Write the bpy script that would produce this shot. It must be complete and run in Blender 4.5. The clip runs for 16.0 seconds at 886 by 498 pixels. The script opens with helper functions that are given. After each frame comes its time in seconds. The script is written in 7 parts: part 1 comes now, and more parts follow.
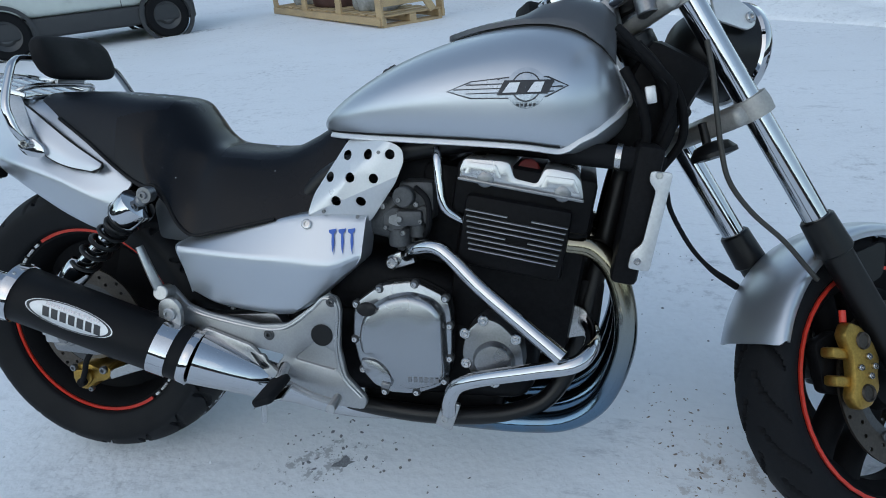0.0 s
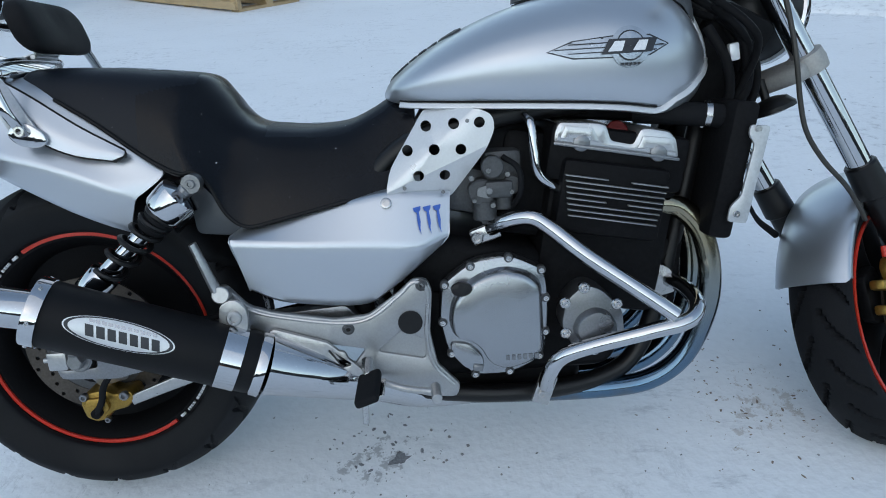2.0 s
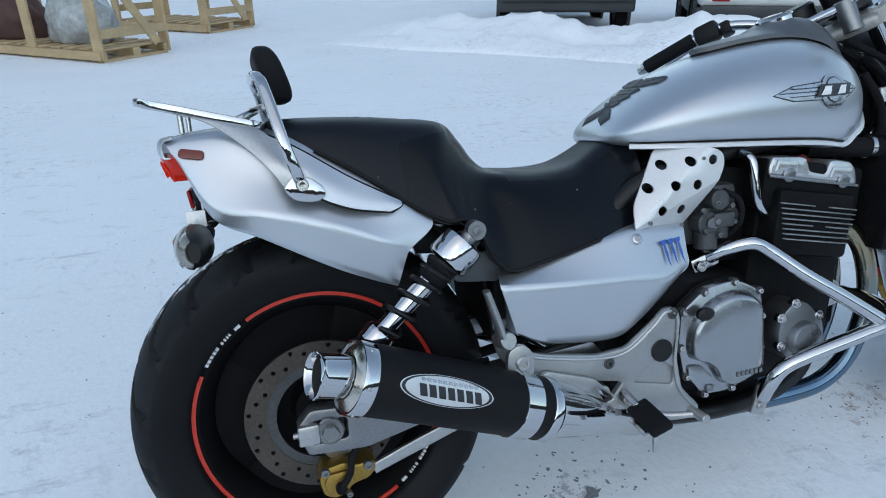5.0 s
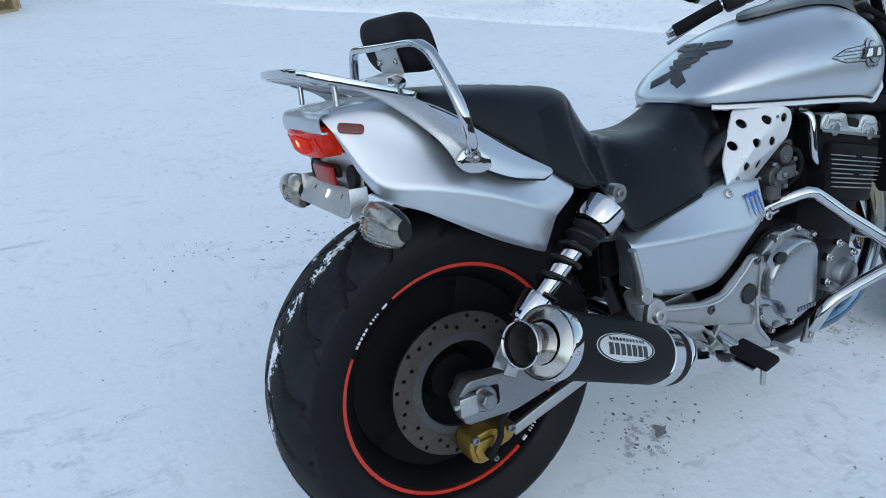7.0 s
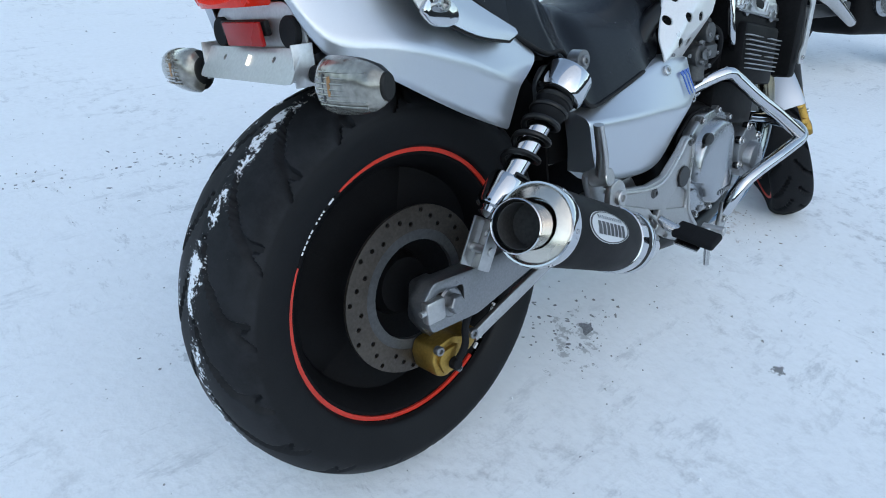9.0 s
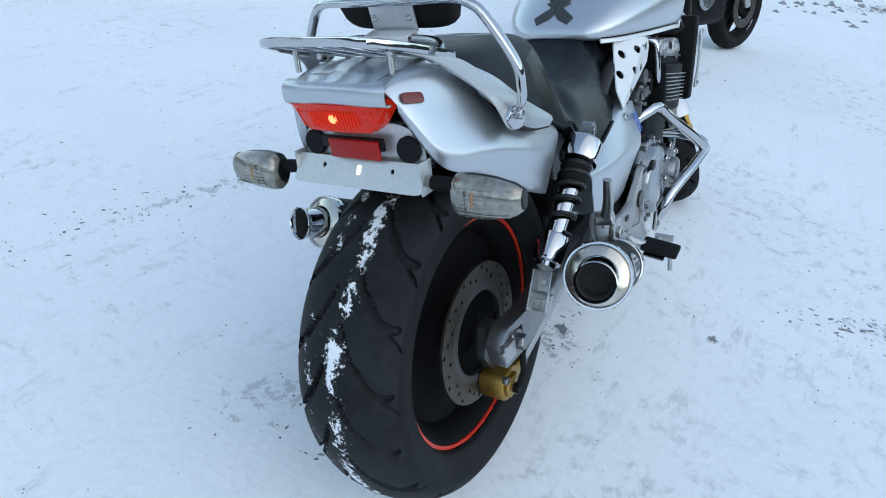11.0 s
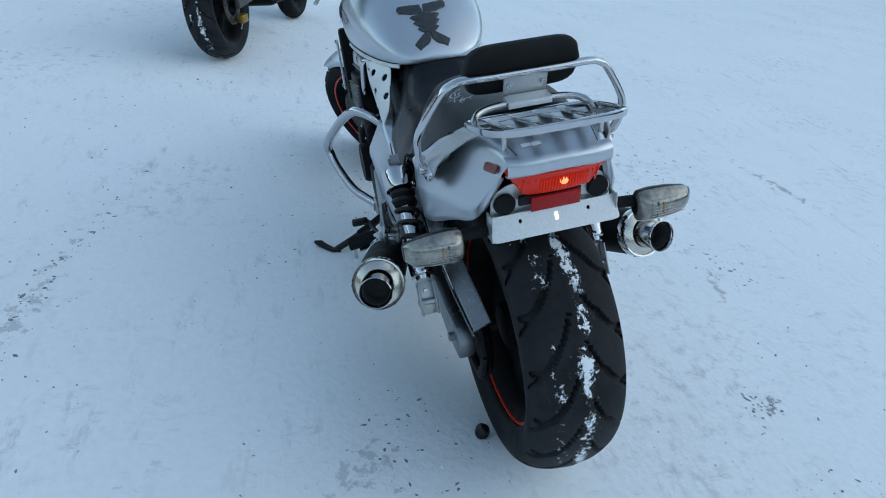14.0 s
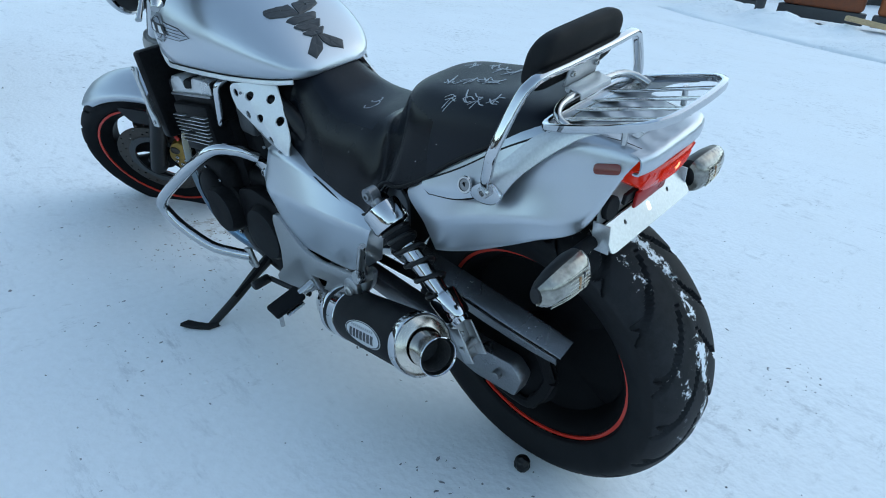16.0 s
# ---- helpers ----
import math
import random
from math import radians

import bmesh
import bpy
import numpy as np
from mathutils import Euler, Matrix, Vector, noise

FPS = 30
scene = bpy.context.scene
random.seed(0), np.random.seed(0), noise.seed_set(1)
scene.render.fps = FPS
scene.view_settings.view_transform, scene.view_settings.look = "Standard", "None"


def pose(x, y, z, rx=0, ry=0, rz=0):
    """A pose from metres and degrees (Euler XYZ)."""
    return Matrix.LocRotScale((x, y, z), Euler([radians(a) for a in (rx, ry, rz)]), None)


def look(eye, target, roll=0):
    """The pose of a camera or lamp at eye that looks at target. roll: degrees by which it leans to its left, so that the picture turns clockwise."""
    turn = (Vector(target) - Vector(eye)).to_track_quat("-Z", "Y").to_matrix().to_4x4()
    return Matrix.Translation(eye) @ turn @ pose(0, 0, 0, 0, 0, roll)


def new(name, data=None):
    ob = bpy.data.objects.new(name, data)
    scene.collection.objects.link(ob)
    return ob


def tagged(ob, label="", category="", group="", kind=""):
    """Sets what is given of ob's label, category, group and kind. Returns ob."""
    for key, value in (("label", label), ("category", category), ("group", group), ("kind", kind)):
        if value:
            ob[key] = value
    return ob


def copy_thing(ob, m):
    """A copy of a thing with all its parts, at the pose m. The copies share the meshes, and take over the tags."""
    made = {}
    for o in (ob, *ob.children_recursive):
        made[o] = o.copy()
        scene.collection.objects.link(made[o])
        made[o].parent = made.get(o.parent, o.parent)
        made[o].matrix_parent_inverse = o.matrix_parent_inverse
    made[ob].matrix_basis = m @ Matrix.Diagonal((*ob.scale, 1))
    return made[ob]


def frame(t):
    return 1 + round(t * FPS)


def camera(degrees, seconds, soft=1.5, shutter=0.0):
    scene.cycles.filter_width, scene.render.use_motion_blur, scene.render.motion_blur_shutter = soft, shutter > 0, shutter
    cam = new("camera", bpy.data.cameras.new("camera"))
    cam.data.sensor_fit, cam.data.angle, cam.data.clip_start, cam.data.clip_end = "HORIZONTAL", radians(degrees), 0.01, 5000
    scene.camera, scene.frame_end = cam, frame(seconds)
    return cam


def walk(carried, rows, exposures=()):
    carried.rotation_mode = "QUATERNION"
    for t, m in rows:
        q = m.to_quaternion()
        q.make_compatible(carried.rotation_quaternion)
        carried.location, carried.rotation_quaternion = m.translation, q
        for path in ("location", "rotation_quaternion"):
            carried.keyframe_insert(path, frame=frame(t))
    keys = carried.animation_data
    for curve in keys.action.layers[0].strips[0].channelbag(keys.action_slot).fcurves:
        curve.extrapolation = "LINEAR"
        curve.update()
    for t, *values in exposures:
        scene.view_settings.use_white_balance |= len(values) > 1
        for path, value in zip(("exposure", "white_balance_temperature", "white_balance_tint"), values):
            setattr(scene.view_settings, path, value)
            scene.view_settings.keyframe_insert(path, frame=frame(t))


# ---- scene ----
cam = camera(67.8, 16.0, 1.0)
PATH = [
    (0, (1.148, -1.067, 1.112), (0.666, 0.661, 0.229), -5.1),
    (0.5, (1.04, -1.041, 1.101), (0.644, 0.7, 0.199), -4.7),
    (1, (0.931, -1.025, 1.095), (0.625, 0.718, 0.164), -4.3),
    (1.5, (0.819, -1.045, 1.089), (0.645, 0.712, 0.15), -2.7),
    (2, (0.699, -1.073, 1.089), (0.677, 0.69, 0.145), -3.2),
    (2.5, (0.582, -1.035, 1.074), (0.633, 0.728, 0.131), -2.6),
    (3, (0.47, -0.984, 1.08), (0.627, 0.762, 0.116), -2.1),
    (3.5, (0.363, -0.987, 1.088), (0.592, 0.761, 0.144), -0.2),
    (4, (0.22, -1.036, 1.114), (0.561, 0.719, 0.219), 0.3),
    (4.5, (0.091, -1.038, 1.117), (0.486, 0.728, 0.266), 0.5),
    (4.7, (0.038, -1.024, 1.107), (0.463, 0.746, 0.28), 0.0),
    (6.8, (-0.465, -0.844, 1.123), (0.355, 0.737, 0.215), 1.4),
    (7, (-0.486, -0.826, 1.116), (0.354, 0.735, 0.189), 1.6),
    (7.5, (-0.528, -0.767, 1.062), (0.373, 0.69, 0.031), 1.4),
    (8, (-0.55, -0.701, 0.988), (0.465, 0.634, -0.102), 3.1),
    (8.2, (-0.559, -0.676, 0.951), (0.531, 0.61, -0.125), 4.2),
    (10.3, (-0.696, -0.574, 1.002), (0.59, 0.472, -0.118), 7.3),
    (10.5, (-0.739, -0.541, 1.045), (0.603, 0.407, -0.096), 6.3),
    (11, (-0.891, -0.404, 1.128), (0.591, 0.416, 0.065), 7.4),
    (11.5, (-1.063, -0.231, 1.198), (0.534, 0.406, 0.177), 6.5),
    (12, (-1.117, -0.057, 1.202), (0.579, 0.391, 0.242), 6.5),
    (12.5, (-1.181, 0.134, 1.21), (0.559, 0.381, 0.256), 9.5),
    (13, (-1.237, 0.331, 1.22), (0.536, 0.324, 0.295), 9.2),
    (13.5, (-1.186, 0.489, 1.196), (0.549, 0.234, 0.233), 7.6),
    (14, (-1.127, 0.655, 1.179), (0.53, 0.117, 0.197), 9.6),
    (14.5, (-1.05, 0.847, 1.177), (0.502, 0.072, 0.182), 8.0),
    (15, (-0.906, 0.924, 1.164), (0.615, 0.007, 0.245), 5.8),
    (15.5, (-0.757, 1.025, 1.116), (0.624, -0.092, 0.196), 6.0),
    (16, (-0.619, 1.097, 1.051), (0.599, -0.227, 0.177), 6.9),
]
walk(cam, [(t, look(eye, target, roll)) for t, eye, target, roll in PATH],
     [(0, 1.36, 8250, 5), (2.5, 1.52, 8250, 5), (3.6, 1.63, 8220, 5), (4.5, 1.55, 8200, 5), (7, 1.64, 8200, 5), (8, 1.75, 8200, 5), (11, 1.87, 8250, 4), (12.5, 1.46, 8000, 1), (14.5, 1.50, 7700, -1), (16, 1.77, 7600, -2)])

# ---- light ----
world = bpy.data.worlds.new("winter_sky")
scene.world = world
world.use_nodes = True
wn = world.node_tree.nodes
sky = wn.new("ShaderNodeTexSky")
sky.sky_type = "NISHITA"
sky.sun_disc = False
sky.sun_elevation, sky.sun_rotation = radians(40), radians(200)
sky.air_density, sky.dust_density, sky.ozone_density = 1.0, 0.2, 1.0
wn["Background"].inputs["Strength"].default_value = 0.10
world.node_tree.links.new(sky.outputs["Color"], wn["Background"].inputs["Color"])
sun = new("sun", bpy.data.lights.new("sun", "SUN"))
sun.data.energy, sun.data.angle, sun.data.color = 0.16, radians(90), (1.0, 0.94, 0.88)
sun.matrix_world = look((-5.9, -16.2, 14.5), (0, 0, 0))

# ---- materials ----
def mat(name, color, rough=0.5, metal=0.0, coat=0.0, **more):
    """A principled material with grain: colour mottled at two scales, gloss and relief uneven."""
    m = bpy.data.materials.new(name)
    m.use_nodes = True
    n, l = m.node_tree.nodes, m.node_tree.links
    b = n["Principled BSDF"]
    b.inputs["Metallic"].default_value = metal
    b.inputs["Coat Weight"].default_value = coat
    b.inputs["Specular IOR Level"].default_value = more.get("spec", 0.5)
    b.inputs["Coat Roughness"].default_value = 0.08
    co = n.new("ShaderNodeTexCoord")
    big, small = n.new("ShaderNodeTexNoise"), n.new("ShaderNodeTexNoise")
    big.inputs["Scale"].default_value = more.get("big", 7.0)
    big.inputs["Detail"].default_value = 5
    small.inputs["Scale"].default_value = more.get("small", 220.0)
    small.inputs["Detail"].default_value = 3
    for t in (big, small):
        l.new(co.outputs["Object"], t.inputs["Vector"])
    add = n.new("ShaderNodeMath")
    add.operation = "ADD"
    l.new(big.outputs["Fac"], add.inputs[0])
    l.new(small.outputs["Fac"], add.inputs[1])
    ramp = n.new("ShaderNodeValToRGB")
    v = more.get("vary", 0.12)
    ramp.color_ramp.elements[0].position, ramp.color_ramp.elements[1].position = 0.32, 0.68
    ramp.color_ramp.elements[0].color = (*[max(0.0, c * (1 - v)) for c in color], 1)
    ramp.color_ramp.elements[1].color = (*[min(1.0, c * (1 + v)) for c in color], 1)
    half = n.new("ShaderNodeMath")
    half.operation = "MULTIPLY"
    half.inputs[1].default_value = 0.5
    l.new(add.outputs[0], half.inputs[0])
    l.new(half.outputs[0], ramp.inputs["Fac"])
    l.new(ramp.outputs["Color"], b.inputs["Base Color"])
    rr = n.new("ShaderNodeMapRange")
    rr.inputs["To Min"].default_value = max(0.02, rough * (1 - more.get("rvary", 0.25)))
    rr.inputs["To Max"].default_value = min(1.0, rough * (1 + more.get("rvary", 0.25)))
    rr.inputs["From Min"].default_value, rr.inputs["From Max"].default_value = 0.3, 0.7
    l.new(big.outputs["Fac"], rr.inputs["Value"])
    l.new(rr.outputs["Result"], b.inputs["Roughness"])
    if more.get("bump", 0.0):
        bp = n.new("ShaderNodeBump")
        bp.inputs["Strength"].default_value = more["bump"]
        bp.inputs["Distance"].default_value = more.get("depth", 0.001)
        l.new(small.outputs["Fac"], bp.inputs["Height"])
        l.new(bp.outputs["Normal"], b.inputs["Normal"])
    if more.get("glow"):
        b.inputs["Emission Color"].default_value = (*more["glow"][:3], 1)
        b.inputs["Emission Strength"].default_value = more["glow"][3]
    return m


def speckle(m, color, scale, low, high, rough=0.8):
    """Flecks of another colour (snow dust, dirt) over a material, where a fine noise is high."""
    n, l = m.node_tree.nodes, m.node_tree.links
    b = n["Principled BSDF"]
    src = b.inputs["Base Color"].links[0].from_socket
    co = n.new("ShaderNodeTexCoord")
    t = n.new("ShaderNodeTexNoise")
    t.inputs["Scale"].default_value, t.inputs["Detail"].default_value = scale, 6
    l.new(co.outputs["Object"], t.inputs["Vector"])
    r = n.new("ShaderNodeMapRange")
    r.inputs["From Min"].default_value, r.inputs["From Max"].default_value = low, high
    l.new(t.outputs["Fac"], r.inputs["Value"])
    mix = n.new("ShaderNodeMix")
    mix.data_type = "RGBA"
    l.new(r.outputs["Result"], mix.inputs["Factor"])
    l.new(src, mix.inputs["A"])
    mix.inputs["B"].default_value = (*color, 1)
    l.new(mix.outputs["Result"], b.inputs["Base Color"])
    return m


SILVER = mat("silver_metallic_paint", (0.51, 0.545, 0.59), 0.34, 0.83, 0.30, small=900, vary=0.06, big=3, rvary=0.1)
SILVER_DARK = mat("grey_plastic", (0.085, 0.092, 0.102), 0.40, 0.35, 0.1, vary=0.08, small=500)
CHROME = mat("chrome", (0.55, 0.56, 0.58), 0.07, 1.0, vary=0.04, rvary=0.6)
DUSTED = speckle(mat("dusted_dark_steel", (0.20, 0.205, 0.215), 0.24, 0.9, vary=0.15), (0.62, 0.65, 0.68), 150, 0.66, 0.70)
STEEL = mat("polished_steel", (0.52, 0.52, 0.52), 0.2, 1.0, vary=0.08, rvary=0.4)
ALU = mat("brushed_aluminium", (0.46, 0.46, 0.46), 0.32, 0.9, vary=0.12, bump=0.08, small=160)
CAST = mat("cast_aluminium", (0.25, 0.255, 0.265), 0.33, 0.9, vary=0.16, bump=0.2, small=260)
PEGCAST = mat("satin_aluminium_casting", (0.38, 0.385, 0.39), 0.38, 0.8, vary=0.1, bump=0.12, small=300)
POLISHED = mat("polished_cover", (0.37, 0.385, 0.405), 0.24, 0.95, vary=0.07, rvary=0.3)
WHITE_ALU = mat("pale_aluminium_sheet", (0.68, 0.69, 0.70), 0.36, 0.45, vary=0.05)
BARE = mat("bare_aluminium", (0.55, 0.56, 0.57), 0.38, 0.7, vary=0.12)
BLACK = mat("satin_black_paint", (0.006, 0.006, 0.0065), 0.38, vary=0.3, bump=0.1, spec=0.35)
ENGINE = mat("black_engine_paint", (0.008, 0.008, 0.0088), 0.45, vary=0.4, bump=0.25, small=130, spec=0.06)
MATT = mat("matt_black_can", (0.008, 0.0083, 0.0095), 0.55, vary=0.15, bump=0.15, small=600, spec=0.15)
VINYL = speckle(speckle(mat("black_vinyl", (0.0036, 0.0054, 0.0095), 0.38, vary=0.25, bump=0.3, small=700, spec=0.24), (0.0075, 0.0100, 0.0150), 5.5, 0.50, 0.72), (0.6, 0.63, 0.66), 120, 0.745, 0.76)
VINYL_SMOOTH = speckle(mat("smooth_black_vinyl", (0.0040, 0.0050, 0.0075), 0.26, vary=0.25, big=5, bump=0.06, small=500, spec=0.20, rvary=0.35), (0.6, 0.63, 0.66), 120, 0.745, 0.76)
FROST = mat("thin_frost", (0.38, 0.41, 0.45), 0.7, vary=0.5, big=60)
GREYCAST = mat("grey_carburettor_casting", (0.075, 0.078, 0.082), 0.5, 0.5, vary=0.3, bump=0.2, small=200)
CLOTH = mat("black_pad_cover", (0.006, 0.006, 0.007), 0.7, vary=0.2, bump=0.4, small=900, spec=0.25)
RUBBER = mat("tyre_rubber", (0.010, 0.0105, 0.012), 0.72, vary=0.2, bump=0.2, small=300, spec=0.12)
PLASTIC = mat("black_plastic", (0.008, 0.008, 0.0088), 0.5, vary=0.2, spec=0.2)
GOLD = mat("gold_caliper", (0.36, 0.22, 0.055), 0.36, 0.8, vary=0.3, big=25, bump=0.1)
DISC = mat("worn_disc_steel", (0.085, 0.072, 0.062), 0.42, 0.8, vary=0.3)
RED = mat("red_tape", (0.62, 0.035, 0.02), 0.4, vary=0.15)
REDLENS = mat("red_lens", (0.30, 0.006, 0.005), 0.22, coat=0.15, spec=0.3, vary=0.3, big=60, glow=(1.0, 0.05, 0.015, 0.06))
BULB = mat("lit_bulb", (1.0, 0.3, 0.2), 0.3, glow=(1.0, 0.22, 0.06, 0.65))
LIT = mat("lit_red_reflector", (0.40, 0.010, 0.005), 0.3, spec=0.2, glow=(1.0, 0.04, 0.01, 0.08))
PLATE_GLOW = mat("plate_glow", (1.0, 1.0, 0.95), 0.3, glow=(1.0, 0.97, 0.9, 0.7))
REFLECTOR = mat("red_reflector", (0.34, 0.010, 0.010), 0.3, coat=0.05, spec=0.25, vary=0.1)
AMBER = mat("dark_amber_reflector", (0.16, 0.02, 0.012), 0.3, coat=0.4)
LENS = mat("clear_ribbed_lens", (0.27, 0.26, 0.235), 0.20, 0.55, coat=0.6, vary=0.4, big=38, bump=0.06, small=120)
CLAMP = mat("fork_clamp_casting", (0.40, 0.39, 0.37), 0.48, 0.6, vary=0.15, bump=0.15, small=200)
SOOT = mat("sooty_pipe", (0.035, 0.035, 0.036), 0.8, vary=0.5)
INSIDE = mat("amber_bulb", (0.30, 0.16, 0.07), 0.35, vary=0.3, big=90)
RIM = mat("black_wheel_paint", (0.006, 0.006, 0.0068), 0.6, spec=0.08, vary=0.3)
END = mat("polished_end_plate", (0.62, 0.575, 0.51), 0.24, 1.0, vary=0.12, rvary=0.5)
BLUE = mat("blue_sticker", (0.02, 0.11, 0.45), 0.35)
WHITE = mat("white_print", (0.75, 0.76, 0.78), 0.4)
DARKPRINT = mat("dark_print", (0.02, 0.022, 0.028), 0.4)
EMBLEM = mat("silver_emblem_film", (0.40, 0.44, 0.49), 0.28, 0.7)
HEADALU = mat("smooth_cast_head_cover", (0.56, 0.565, 0.57), 0.30, 0.85, vary=0.06, bump=0.03, small=400)
RUBY = mat("red_cap", (0.14, 0.008, 0.006), 0.4)
GREYHOSE = mat("braided_grey_hose", (0.05, 0.047, 0.042), 0.5, 0.3, vary=0.3, small=900, bump=0.3)
CARBON = mat("dark_pad", (0.03, 0.034, 0.04), 0.5, bump=0.2)
GLASS = mat("headlight_glass", (0.5, 0.53, 0.56), 0.08, coat=1.0)
WOOD = mat("raw_pine", (0.46, 0.33, 0.19), 0.75, vary=0.25, bump=0.3, small=90)
VAN_WHITE = mat("van_paint", (0.55, 0.60, 0.57), 0.35, coat=0.4)
VAN_DARK = mat("van_lower_plastic", (0.035, 0.038, 0.042), 0.55)


def snow_material():
    """Trodden snow: bluish white, fine grain, dirty specks, scuffs and stains where wheels have gone."""
    m = mat("packed_snow", (0.83, 0.86, 0.89), 0.7, vary=0.04, big=1.3, small=48, bump=0.5, depth=0.0065, spec=0.3)
    n, l = m.node_tree.nodes, m.node_tree.links
    b = n["Principled BSDF"]
    src = b.inputs["Base Color"].links[0].from_socket
    co = n.new("ShaderNodeTexCoord")

    def noise_node(scale, detail=6, rough=0.55, stretch=(1, 1, 1), turn=0):
        mp = n.new("ShaderNodeMapping")
        mp.inputs["Scale"].default_value = stretch
        mp.inputs["Rotation"].default_value = (0, 0, radians(turn))
        l.new(co.outputs["Object"], mp.inputs["Vector"])
        t = n.new("ShaderNodeTexNoise")
        t.inputs["Scale"].default_value, t.inputs["Detail"].default_value, t.inputs["Roughness"].default_value = scale, detail, rough
        l.new(mp.outputs["Vector"], t.inputs["Vector"])
        return t.outputs["Fac"]

    def ramp(sock, lo, hi, top=1.0):
        r = n.new("ShaderNodeMapRange")
        r.inputs["From Min"].default_value, r.inputs["From Max"].default_value, r.inputs["To Max"].default_value = lo, hi, top
        l.new(sock, r.inputs["Value"])
        return r.outputs["Result"]

    def op(kind, a, c):
        k = n.new("ShaderNodeMath")
        k.operation = kind
        for s, v in zip(k.inputs, (a, c)):
            if isinstance(v, float):
                s.default_value = v
            else:
                l.new(v, s)
        return k.outputs[0]

    fine = noise_node(24, 10, 0.72)
    scuffs = op("MULTIPLY", ramp(noise_node(0.8, 4, 0.6), 0.50, 0.64), ramp(noise_node(17, 9, 0.72), 0.52, 0.66, 0.75))
    streaks = op("MULTIPLY", ramp(noise_node(1.4, 3, 0.6), 0.42, 0.60), ramp(noise_node(9, 10, 0.78, (0.45, 1.5, 1), 24), 0.55, 0.64, 0.48))
    tracks = op("MULTIPLY", ramp(noise_node(1.1, 3, 0.6, turn=50), 0.46, 0.62), ramp(noise_node(13, 10, 0.8, (1.4, 0.5, 1), -20), 0.56, 0.63, 0.48))
    specks = ramp(noise_node(46, 2), 0.745, 0.765, 0.8)
    # stains: middle, half sizes, turn, strength, colour
    patches = [((0.52, -0.01), (0.20, 0.09), 20, 0.55, (0.20, 0.21, 0.23)), ((1.40, 0.10), (0.20, 0.14), 40, 0.5, (0.40, 0.34, 0.30)), ((0.50, 1.27), (0.75, 0.07), -8, 0.5, (0.30, 0.32, 0.35)),
               ((1.22, -0.85), (0.35, 0.10), -70, 0.6, (0.28, 0.30, 0.33)), ((0.62, -1.0), (0.22, 0.05), -20, 0.6, (0.36, 0.37, 0.4)), ((0.0, -0.76), (0.10, 0.06), -25, 0.9, (0.24, 0.25, 0.28)), ((-0.12, 0.42), (0.20, 0.12), -35, 0.5, (0.34, 0.36, 0.38)),
               ((8.3, -0.6), (1.3, 0.45), -35, 1.0, (0.12, 0.11, 0.10)), ((1.55, -2.0), (0.5, 0.08), 10, 0.7, (0.33, 0.32, 0.32)), ((0.80, -0.37), (0.06, 0.03), 0, 0.9, (0.16, 0.16, 0.17)), ((-4.6, 7.6), (0.7, 0.25), 40, 0.9, (0.22, 0.23, 0.25))]
    for (cx, cy), (sx, sy), turn, strong, col in patches:
        mp = n.new("ShaderNodeMapping")
        mp.vector_type = "TEXTURE"
        mp.inputs["Location"].default_value = (cx, cy, 0)
        mp.inputs["Rotation"].default_value = (0, 0, radians(turn))
        mp.inputs["Scale"].default_value = (sx, sy, 1)
        l.new(co.outputs["Object"], mp.inputs["Vector"])
        ln = n.new("ShaderNodeVectorMath")
        ln.operation = "LENGTH"
        l.new(mp.outputs["Vector"], ln.inputs[0])
        fall = ramp(ln.outputs["Value"], 1.3, 0.2)
        fac = op("MULTIPLY", ramp(op("ADD", op("MULTIPLY", fall, 0.205), fine), 0.69, 0.74), op("MULTIPLY", ramp(fall, 0.0, 0.45), strong))
        mix = n.new("ShaderNodeMix")
        mix.data_type = "RGBA"
        l.new(fac, mix.inputs["Factor"])
        l.new(src, mix.inputs["A"])
        mix.inputs["B"].default_value = (*col, 1)
        src = mix.outputs["Result"]
    for fac, col in ((scuffs, (0.46, 0.48, 0.51, 1)), (streaks, (0.42, 0.45, 0.49, 1)), (tracks, (0.45, 0.47, 0.50, 1)), (specks, (0.20, 0.20, 0.20, 1))):
        mix = n.new("ShaderNodeMix")
        mix.data_type = "RGBA"
        l.new(fac, mix.inputs["Factor"])
        l.new(src, mix.inputs["A"])
        mix.inputs["B"].default_value = col
        src = mix.outputs["Result"]
    l.new(src, b.inputs["Base Color"])
    return m


SNOW = snow_material()


